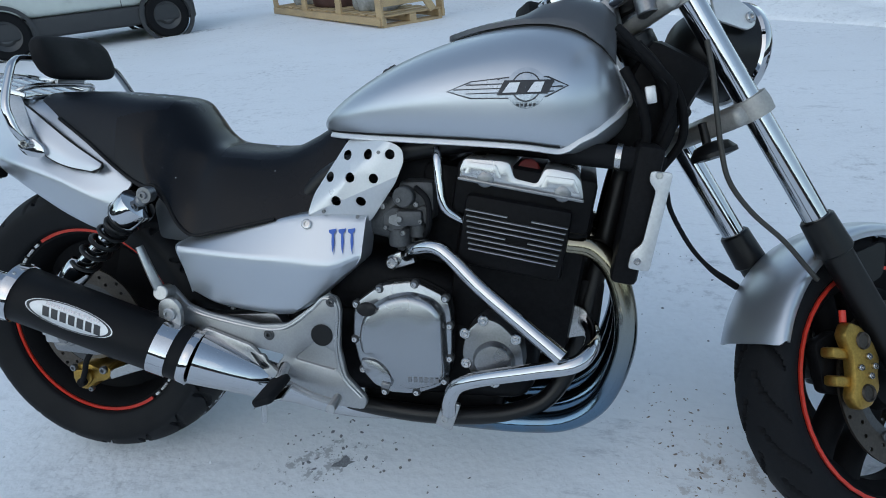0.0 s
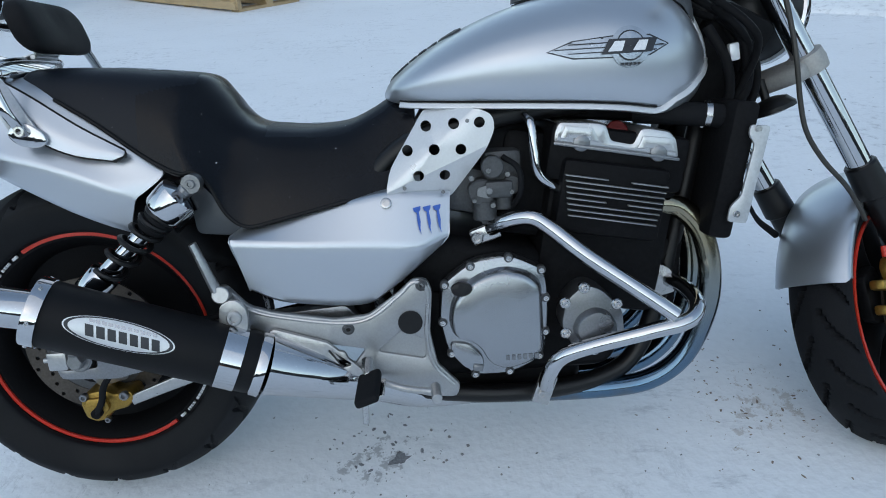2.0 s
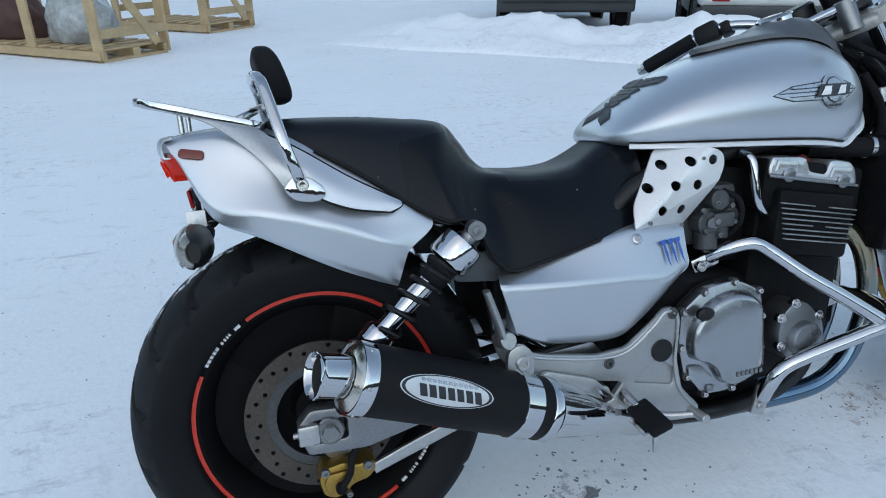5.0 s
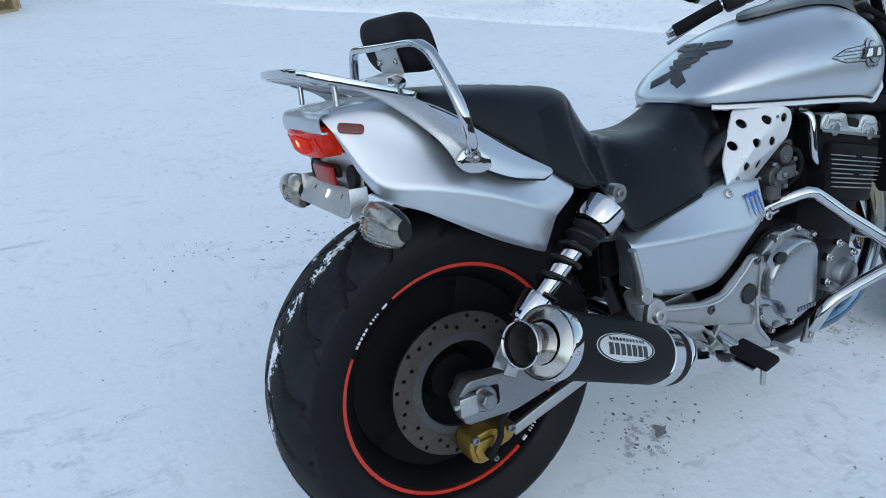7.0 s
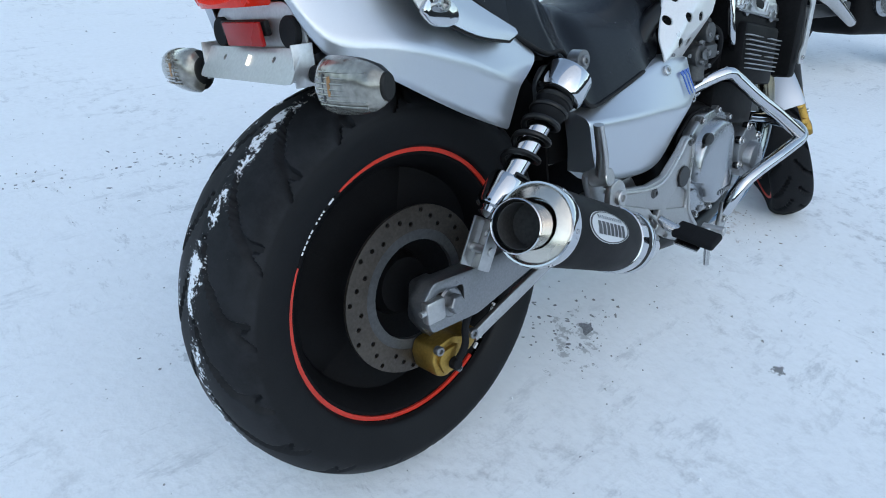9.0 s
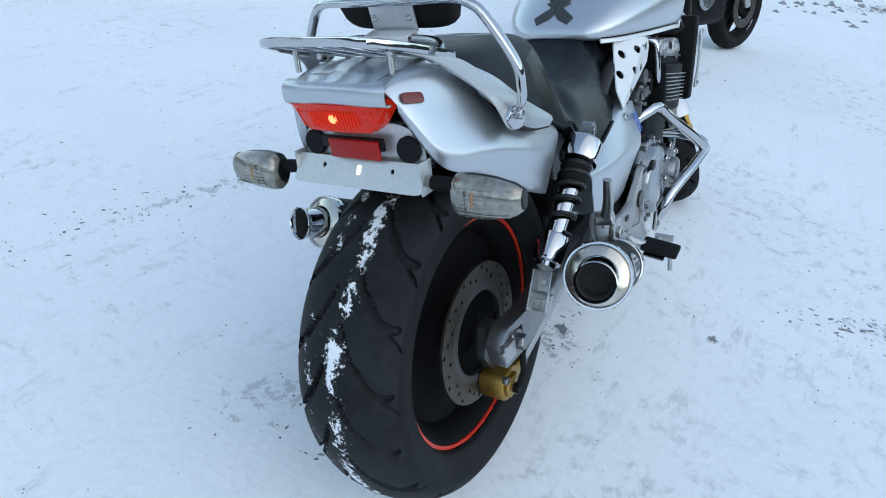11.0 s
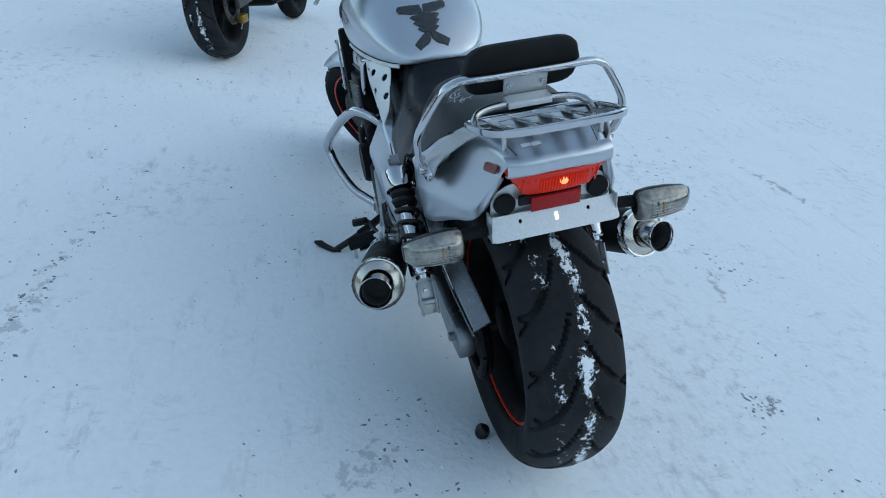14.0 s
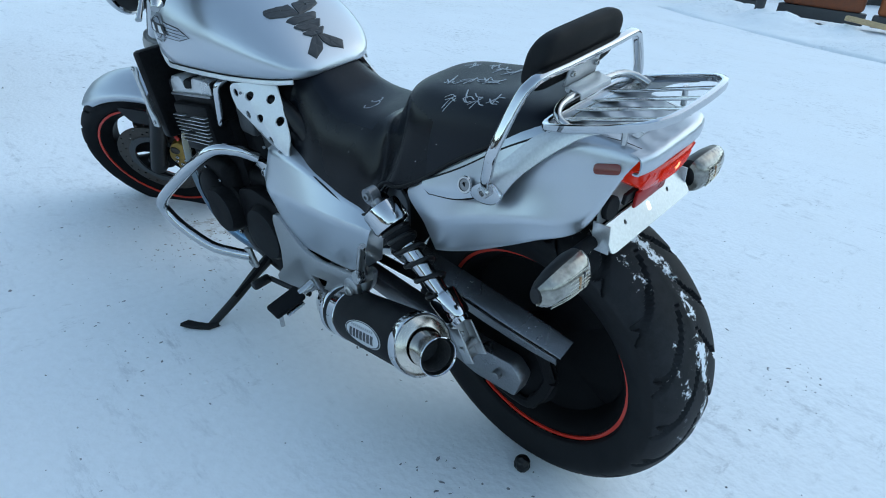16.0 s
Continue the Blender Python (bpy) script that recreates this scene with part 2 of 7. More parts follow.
def tyre_snow(m):
    """Dust on the tread and snow stuck in streaks along its middle."""
    n, l = m.node_tree.nodes, m.node_tree.links
    b = n["Principled BSDF"]
    src = b.inputs["Base Color"].links[0].from_socket
    co = n.new("ShaderNodeTexCoord")
    sep = n.new("ShaderNodeSeparateXYZ")
    l.new(co.outputs["Object"], sep.inputs[0])

    def op(kind, a, c, d=None):
        k = n.new("ShaderNodeMath")
        k.operation = kind
        for s, v in zip(k.inputs, (a, c, d)):
            if v is None:
                continue
            if isinstance(v, float):
                s.default_value = v
            else:
                l.new(v, s)
        return k.outputs[0]

    def ramp(sock, lo, hi, top=1.0):
        r = n.new("ShaderNodeMapRange")
        r.inputs["From Min"].default_value, r.inputs["From Max"].default_value, r.inputs["To Max"].default_value = lo, hi, top
        l.new(sock, r.inputs["Value"])
        return r.outputs["Result"]

    def field(scale, detail, rough):
        t = n.new("ShaderNodeTexNoise")
        t.inputs["Scale"].default_value, t.inputs["Detail"].default_value, t.inputs["Roughness"].default_value = scale, detail, rough
        l.new(co.outputs["Object"], t.inputs["Vector"])
        return t.outputs["Fac"]

    def over(fac, col):
        mix = n.new("ShaderNodeMix")
        mix.data_type = "RGBA"
        l.new(fac, mix.inputs["Factor"])
        l.new(src, mix.inputs["A"])
        mix.inputs["B"].default_value = (*col, 1)
        return mix.outputs["Result"]

    rad = op("SQRT", op("ADD", op("POWER", op("ADD", sep.outputs["X"], 0.003), 2.0), op("POWER", op("SUBTRACT", sep.outputs["Z"], 0.336), 2.0)), 0.0)
    tread = ramp(rad, 0.284, 0.288)
    src = over(op("MULTIPLY", tread, ramp(field(14, 8, 0.7), 0.40, 0.62, 0.75)), (0.020, 0.0215, 0.025))
    # the streak wanders a little to either side
    mid = op("ADD", op("MULTIPLY", op("SUBTRACT", field(7, 2, 0.5), 0.5), 0.06), 0.014)
    off = op("ABSOLUTE", op("ADD", sep.outputs["Y"], mid), 0.0)
    off2 = op("ABSOLUTE", op("SUBTRACT", sep.outputs["Y"], 0.036), 0.0)
    band = op("MAXIMUM", ramp(off, 0.032, 0.003), op("MULTIPLY", ramp(off2, 0.034, 0.004), 0.62))
    snow = op("MULTIPLY", tread, ramp(op("MULTIPLY_ADD", op("MULTIPLY", band, ramp(field(5.5, 3, 0.6), 0.20, 0.62)), 0.222, op("ADD", op("MULTIPLY", field(24, 4, 0.6), 0.45), op("MULTIPLY", field(115, 8, 0.75), 0.55))), 0.660, 0.690))
    l.new(over(snow, (0.78, 0.81, 0.85)), b.inputs["Base Color"])
    return m


TYRE = tyre_snow(mat("tyre_tread_rubber", (0.0068, 0.0074, 0.0088), 0.62, spec=0.2, vary=0.2, bump=0.2, small=300))


def header_material():
    """Heat-tinted chrome: straw, blue and grey along the pipe."""
    m = mat("heat_tinted_pipe", (0.5, 0.5, 0.5), 0.16, 1.0)
    n, l = m.node_tree.nodes, m.node_tree.links
    b = n["Principled BSDF"]
    co = n.new("ShaderNodeTexCoord")
    sep = n.new("ShaderNodeSeparateXYZ")
    l.new(co.outputs["Object"], sep.inputs[0])
    t = n.new("ShaderNodeTexNoise")
    t.inputs["Scale"].default_value = 14
    l.new(co.outputs["Object"], t.inputs["Vector"])
    add = n.new("ShaderNodeMath")
    add.operation = "MULTIPLY_ADD"
    add.inputs[1].default_value = 0.12
    l.new(t.outputs["Fac"], add.inputs[0])
    l.new(sep.outputs["Z"], add.inputs[2])
    r = n.new("ShaderNodeMapRange")
    r.inputs["From Min"].default_value, r.inputs["From Max"].default_value = 0.20, 0.64
    l.new(add.outputs[0], r.inputs["Value"])
    ramp = n.new("ShaderNodeValToRGB")
    e = ramp.color_ramp.elements
    e[0].position, e[0].color = 0.0, (0.19, 0.17, 0.15, 1)
    e[1].position, e[1].color = 1.0, (0.30, 0.27, 0.21, 1)
    for p, c in ((0.12, (0.11, 0.20, 0.29, 1)), (0.35, (0.14, 0.20, 0.26, 1)), (0.6, (0.24, 0.26, 0.25, 1)), (0.8, (0.34, 0.29, 0.19, 1))):
        k = e.new(p)
        k.color = c
    l.new(r.outputs["Result"], ramp.inputs["Fac"])
    l.new(ramp.outputs["Color"], b.inputs["Base Color"])
    return m


HEADER = header_material()

# ---- mesh tools ----
def catmull(pts, n):
    """n points along a smooth line through pts."""
    p = [np.array(q, float) for q in pts]
    p = [2 * p[0] - p[1], *p, 2 * p[-1] - p[-2]]
    d = np.cumsum([0] + [np.linalg.norm(p[i + 1] - p[i]) ** 0.5 + 1e-6 for i in range(1, len(p) - 2)])
    out = []
    for s in np.linspace(0, d[-1], n):
        i = min(int(np.searchsorted(d, s, side="right")) - 1, len(d) - 2)
        u = (s - d[i]) / (d[i + 1] - d[i])
        a, b, c, e = p[i:i + 4]
        out.append(0.5 * (2 * b + (c - a) * u + (2 * a - 5 * b + 4 * c - e) * u * u + (3 * b - a - 3 * c + e) * u ** 3))
    return np.array(out)


def mesh_of(verts, faces):
    bm = bmesh.new()
    vs = [bm.verts.new(tuple(float(x) for x in v)) for v in verts]
    for f in faces:
        if len(set(f)) > 2:
            try:
                bm.faces.new([vs[i] for i in f])
            except ValueError:
                pass
    return bm


def grid_faces(nu, nv, close_u=False, close_v=False):
    return [(i * nv + j, i * nv + (j + 1) % nv, ((i + 1) % nu) * nv + (j + 1) % nv, ((i + 1) % nu) * nv + j)
            for i in range(nu if close_u else nu - 1) for j in range(nv if close_v else nv - 1)]


def surface(rows, nu=24, nv=24, thick=0.0):
    """A smooth sheet through rows of points; with thickness if asked."""
    a = np.array([catmull(r, nv) for r in rows])
    a = np.array([catmull(a[:, j], nu) for j in range(nv)]).transpose(1, 0, 2)
    bm = mesh_of(a.reshape(-1, 3), grid_faces(nu, nv))
    bmesh.ops.recalc_face_normals(bm, faces=bm.faces)
    if thick:
        bmesh.ops.solidify(bm, geom=bm.faces[:], thickness=thick)
    return bm


def loft(rings, caps=True):
    """A closed skin over rings of equal length."""
    k = len(rings[0])
    v = np.array(rings, float).reshape(-1, 3)
    f = grid_faces(len(rings), k, close_v=True)
    if caps:
        f += [tuple(range(k))[::-1], tuple(range((len(rings) - 1) * k, len(rings) * k))]
    bm = mesh_of(v, f)
    bmesh.ops.recalc_face_normals(bm, faces=bm.faces)
    return bm


def tube(pts, r, n=None, sides=14, flat=1.0, caps=True, closed=False):
    """A round (or flattened) bar along a smooth line. r: one radius, or one for each point."""
    n = n or 8 * len(pts)
    line = catmull(pts, n)
    rad = np.interp(np.linspace(0, 1, n), np.linspace(0, 1, len(r)), r) if hasattr(r, "__len__") else np.full(n, r)
    tan = np.gradient(line, axis=0)
    if closed:
        tan[0] = tan[-1] = line[1] - line[-2]
    tan /= np.linalg.norm(tan, axis=1)[:, None] + 1e-12
    up = np.array([0, 0, 1.0]) if abs(tan[0][2]) < 0.9 else np.array([1.0, 0, 0])
    rings = []
    for p, t, q in zip(line, tan, rad):
        side = np.cross(t, up)
        side /= np.linalg.norm(side) + 1e-12
        up = np.cross(side, t)
        rings.append([p + q * (math.cos(a) * side + flat * math.sin(a) * up) for a in np.linspace(0, 2 * math.pi, sides, endpoint=False)])
    return loft(rings, caps and not closed)


def panel(rows, nv=44, hard=(), m=6, thick=0.0035, edge=0.003):
    """A pressed panel through rows of points; the rows named in hard are creases."""
    a = np.array([catmull(r, nv) for r in rows])
    cuts = [0, *hard, len(rows) - 1]
    lines = []
    for s, e in zip(cuts[:-1], cuts[1:]):
        seg = a[s:e + 1]
        k = m * (e - s)
        fine = [seg[0] + (seg[1] - seg[0]) * t for t in np.linspace(0, 1, k)] if e - s == 1 else list(np.array([catmull(seg[:, j], k) for j in range(nv)]).transpose(1, 0, 2))
        if lines:
            p = lines.pop()
            for q in (lines[-1], fine[1]):
                d = q - p
                lines.append(p + d * np.minimum(0.8, edge / (np.linalg.norm(d, axis=1)[:, None] + 1e-9)))
            lines += fine[1:]
        else:
            lines = fine
    bm = mesh_of(np.array(lines).reshape(-1, 3), grid_faces(len(lines), nv))
    bmesh.ops.recalc_face_normals(bm, faces=bm.faces)
    if thick:
        bmesh.ops.solidify(bm, geom=bm.faces[:], thickness=thick)
    return bm


def strap(pts, wdir, hw, ht, n=60, power=0.45):
    """A bar of rounded box section along a smooth line, its wide side along wdir; hw and ht one number or one for each point."""
    line = catmull(pts, n)
    f = lambda v: np.interp(np.linspace(0, 1, n), np.linspace(0, 1, len(v)), v) if hasattr(v, "__len__") else np.full(n, v)
    tan = np.gradient(line, axis=0)
    tan /= np.linalg.norm(tan, axis=1)[:, None] + 1e-12
    wd = np.array(wdir, float)
    rings = []
    for p, t, a, b in zip(line, tan, f(hw), f(ht)):
        u = wd - t * (wd @ t)
        u /= np.linalg.norm(u) + 1e-12
        v = np.cross(t, u)
        rings.append([p + a * math.copysign(abs(math.cos(q)) ** power, math.cos(q)) * u + b * math.copysign(abs(math.sin(q)) ** power, math.sin(q)) * v for q in np.linspace(0.2, 2 * math.pi + 0.2, 20, endpoint=False)])
    return loft(rings)


def dome(poly, y, steps, r=0.012):
    """A raised lid on a side cover: the outline (x, z) drawn in step by step, away from the middle of the bike (to the right)."""
    poly = rounded(poly, r, 5)
    cx, cz = np.mean(poly, axis=0)
    return loft([[(cx + (x - cx) * k, y - h, cz + (z - cz) * k) for x, z in poly] for k, h in steps])


def axis_frame(a):
    a = np.array(a, float) / np.linalg.norm(a)
    u = np.cross(a, (0, 0, 1) if abs(a[2]) < 0.9 else (1, 0, 0))
    u /= np.linalg.norm(u)
    return a, u, np.cross(a, u)


def turned(profile, at, axis=(0, 1, 0), segs=40, closed=False):
    """A turned body: profile of (radius, distance along the axis) round at."""
    a, u, w = axis_frame(axis)
    at = np.array(at, float)
    rings = [[at + a * d + r * (math.cos(t) * u + math.sin(t) * w) for t in np.linspace(0, 2 * math.pi, segs, endpoint=False)] for r, d in profile]
    if closed:
        return loft(rings + [rings[0]], False)
    return loft(rings, True)


def rod(p, q, r, r2=None, segs=20, bevel=0.0):
    p, q = np.array(p, float), np.array(q, float)
    h, r2 = np.linalg.norm(q - p), r if r2 is None else r2
    b = bevel or min(r, r2, h) * 0.12
    return turned([(r - b, 0), (r, b), (r2, h - b), (r2 - b, h)], p, q - p, segs)


def ring_bar(at, axis, r, half_w, half_t, segs=48):
    """A flat band bent into a ring."""
    return turned([(r - half_t, -half_w), (r + half_t, -half_w), (r + half_t, half_w), (r - half_t, half_w)], at, axis, segs, True)


def block(size, m=None, bevel=0.004, segs=2):
    bm = bmesh.new()
    bmesh.ops.create_cube(bm, size=1.0)
    bmesh.ops.scale(bm, vec=size, verts=bm.verts)
    if bevel:
        bmesh.ops.bevel(bm, geom=bm.edges[:], offset=min(bevel, min(size) * 0.45), segments=segs, affect="EDGES", profile=0.5)
    if m is not None:
        bmesh.ops.transform(bm, matrix=m, verts=bm.verts)
    return bm


def circle2(cx, cy, r, n=12):
    return [(cx + r * math.cos(t), cy + r * math.sin(t)) for t in np.linspace(0, 2 * math.pi, n, endpoint=False)]


def rounded(poly, r, n=4):
    """A polygon with its corners rounded."""
    out = []
    k = len(poly)
    for i in range(k):
        p, a, b = (np.array(poly[j % k], float) for j in (i, i - 1, i + 1))
        la, lb = np.linalg.norm(a - p), np.linalg.norm(b - p)
        q = min(r, la * 0.45, lb * 0.45)
        s, e = p + (a - p) / la * q, p + (b - p) / lb * q
        out += [tuple((1 - t) ** 2 * s + 2 * t * (1 - t) * p + t * t * e) for t in np.linspace(0, 1, n)]
    return out


def sheet(outline, thick, m=None, holes=(), bevel=0.0):
    """A plate cut from a flat outline (u, v), with real holes, thickness along w; m lays it into place."""
    bm = bmesh.new()
    for loop in (outline, *holes):
        vs = [bm.verts.new((x, y, 0)) for x, y in loop]
        for i in range(len(vs)):
            bm.edges.new((vs[i], vs[(i + 1) % len(vs)]))
    bmesh.ops.triangle_fill(bm, use_beauty=True, use_dissolve=False, edges=bm.edges[:])
    ret = bmesh.ops.extrude_face_region(bm, geom=bm.faces[:])
    bmesh.ops.translate(bm, vec=(0, 0, thick), verts=[g for g in ret["geom"] if isinstance(g, bmesh.types.BMVert)])
    bmesh.ops.recalc_face_normals(bm, faces=bm.faces[:])
    if bevel:
        sharp = [e for e in bm.edges if len(e.link_faces) == 2 and e.calc_face_angle(0) > 1.0]
        bmesh.ops.bevel(bm, geom=sharp, offset=bevel, segments=2, affect="EDGES", profile=0.5)
    if m is not None:
        bmesh.ops.transform(bm, matrix=m, verts=bm.verts)
    return bm


def side(y, out=-1):
    """Lays a plate drawn in (x, z) at the distance y from the middle; it grows outwards (out -1: to the right)."""
    return Matrix(((1, 0, 0, 0), (0, 0, out, y), (0, 1, 0, 0), (0, 0, 0, 1)))


def join(*bms):
    out = bmesh.new()
    for b in bms:
        me = bpy.data.meshes.new("tmp")
        b.to_mesh(me)
        out.from_mesh(me)
        b.free()
        bpy.data.meshes.remove(me)
    return out


def mirrored(bm):
    c = bm.copy()
    bmesh.ops.scale(c, vec=(1, -1, 1), verts=c.verts)
    bmesh.ops.reverse_faces(c, faces=c.faces[:])
    return c


def moved(bm, m):
    bmesh.ops.transform(bm, matrix=m, verts=bm.verts)
    return bm


def part(name, bm, material, parent=None, label="", smooth=38):
    me = bpy.data.meshes.new(name)
    bm.to_mesh(me)
    bm.free()
    me.materials.append(material)
    me.shade_smooth()
    me.set_sharp_from_angle(angle=radians(smooth))
    ob = new(name, me)
    ob.parent = parent
    if label:
        tagged(ob, label)
    return ob


def thing(name, m, label, category, group="", kind=""):
    e = new(name)
    e.empty_display_size = 0.1
    e.matrix_world = m
    return tagged(e, label, category, group, kind)


def both(name, bm, material, parent, label="", smooth=38):
    """A part on the right of the bike and its mirror image on the left."""
    c = mirrored(bm)
    return part(name, bm, material, parent, label, smooth), part(name, c, material, parent, label, smooth)


def bolt(at, axis=(0, -1, 0), r=0.006, h=0.005):
    """A socket head screw."""
    return turned([(r * 0.9, -0.003), (r, 0), (r, h * 0.8), (r * 0.85, h), (r * 0.5, h), (r * 0.5, h * 0.4)], at, axis, 14)

# ---- ground ----
def ground_z(x, y):
    """Height of the trodden snow."""
    r = math.hypot(x, y)
    z = 0.004 * noise.noise((x * 2.1, y * 2.1, 0)) + 0.0025 * noise.noise((x * 9, y * 9, 3)) + 0.0015 * noise.noise((x * 22, y * 22, 7))
    if r > 7:
        z += min(0.25, (r - 7) * 0.02) * noise.noise((x * 0.17, y * 0.17, 5))
    return z if r < 60 else -0.05


def snow_ground():
    """One sheet of trodden snow, fine near the bike and coarse towards the horizon."""
    near = np.linspace(-4, 6, 251)
    grow = np.array([0.3, 0.8, 1.6, 3, 5, 8, 13, 22, 40, 80, 160, 400, 1500])
    ax = np.concatenate([near[0] - grow[::-1], near, near[-1] + grow])
    ay = np.concatenate([near[0] - grow[::-1], near, near[-1] + grow])
    verts = []
    for x in ax:
        for y in ay:
            verts.append((x, y, ground_z(x, y)))
    return mesh_of(verts, grid_faces(len(ax), len(ay)))


ground = part("ground", snow_ground(), SNOW, smooth=180)
tagged(ground, "trodden bluish white snow with scuffs and dirt", "snow ground", kind="structure")

# ---- the motorcycle, in its own frame: x ahead, y to its left, z up ----
BIKE = pose(0, 0, 0, -13.26, 0, 1.9)
bike = thing("motorcycle", BIKE, "silver muscle motorcycle leaning on its side stand in snow", "motorcycle")
AXLE = (-0.003, -0.009, 0.336)


def groove_depth(u, v, pitch, hw):
    """Depth of the tread pattern at arc length u, distance v from the middle."""
    d = 0.0
    s, w = (1 if v > 0 else -1), abs(v)
    uu = u + (0.5 * pitch if s > 0 else 0)
    def cut(off, a, b, v0, v1, wide):
        if not v0 <= w <= v1:
            return 0
        f = off + a * (w - v0) + b * (w - v0) ** 2
        x = (uu - f + pitch / 2) % pitch - pitch / 2
        edge = wide * min(1, (v1 - w) / 0.01 + 0.4, (w - v0) / 0.006 + 0.4) - abs(x)
        return min(1.0, max(0.0, edge / 0.003))
    d = 0.011 * max(cut(0.0, 2.6, -16.0, hw * 0.10, hw * 0.98, 0.008), cut(pitch * 0.5, 1.6, -6, hw * 0.40, hw * 1.05, 0.0065))
    return d


def tyre_mesh(at, R, rim, hw, pitch, nseg=600, nprof=44):
    """A motorcycle tyre: round crown with cut grooves, bulging sidewalls."""
    ctrl = [(rim, 0.74 * hw), (rim + 0.008, 0.86 * hw), (rim + (R - rim) * 0.40, 1.0 * hw), (rim + (R - rim) * 0.61, 0.98 * hw), (rim + (R - rim) * 0.80, 0.80 * hw),
            (rim + (R - rim) * 0.94, 0.46 * hw), (R, 0.0)]
    half_prof = catmull(ctrl, nprof // 2 + 1)
    prof = np.concatenate([half_prof, [(r, -w) for r, w in half_prof[-2::-1]]])
    arc = np.zeros(len(prof))
    mid = len(prof) // 2
    for i in range(mid + 1, len(prof)):
        arc[i] = arc[i - 1] + np.linalg.norm(prof[i] - prof[i - 1])
    for i in range(mid - 1, -1, -1):
        arc[i] = arc[i + 1] - np.linalg.norm(prof[i] - prof[i + 1])
    n_p = max(1, round(2 * math.pi * R / pitch))
    p = 2 * math.pi * R / n_p
    tread_hw = hw * 1.25
    verts = []
    for k in range(nseg):
        t = 2 * math.pi * k / nseg
        for (r, w), v in zip(prof, arc):
            r2 = r - (groove_depth(t * R, v, p, tread_hw * 0.85) if r > rim + (R - rim) * 0.6 else 0)
            verts.append((at[0] + r2 * math.cos(t), at[1] + w, at[2] + r2 * math.sin(t)))
    return mesh_of(verts, grid_faces(nseg, len(prof), close_u=True))


def tape_arc(at, r, w, a0, a1, y, half=0.0035, n=40):
    """A strip of tape on a rim's edge, from angle a0 to a1 (degrees, seen from the right, from ahead upwards)."""
    rings = []
    for a in np.linspace(radians(a0), radians(a1), n):
        c, s = math.cos(a), math.sin(a)
        rings.append([(at[0] + q * c, at[1] + yy, at[2] + q * s) for q, yy in ((r - half, y), (r + half, y), (r + half, y + w), (r - half, y + w))])
    return loft(rings)


def disc_plate(at, r0, r1, y, thick, holes=36, hr=0.0042):
    out, hs = circle2(0, 0, r1, 64), [circle2(0, 0, r0, 48)]
    for k in range(holes):
        a = 2 * math.pi * k / holes
        rr = r0 + (r1 - r0) * (0.3, 0.55, 0.8)[k % 3]
        hs.append(circle2(rr * math.cos(a), rr * math.sin(a), hr, 8))
    return sheet(out, thick, Matrix.Translation(at) @ side(y), hs)


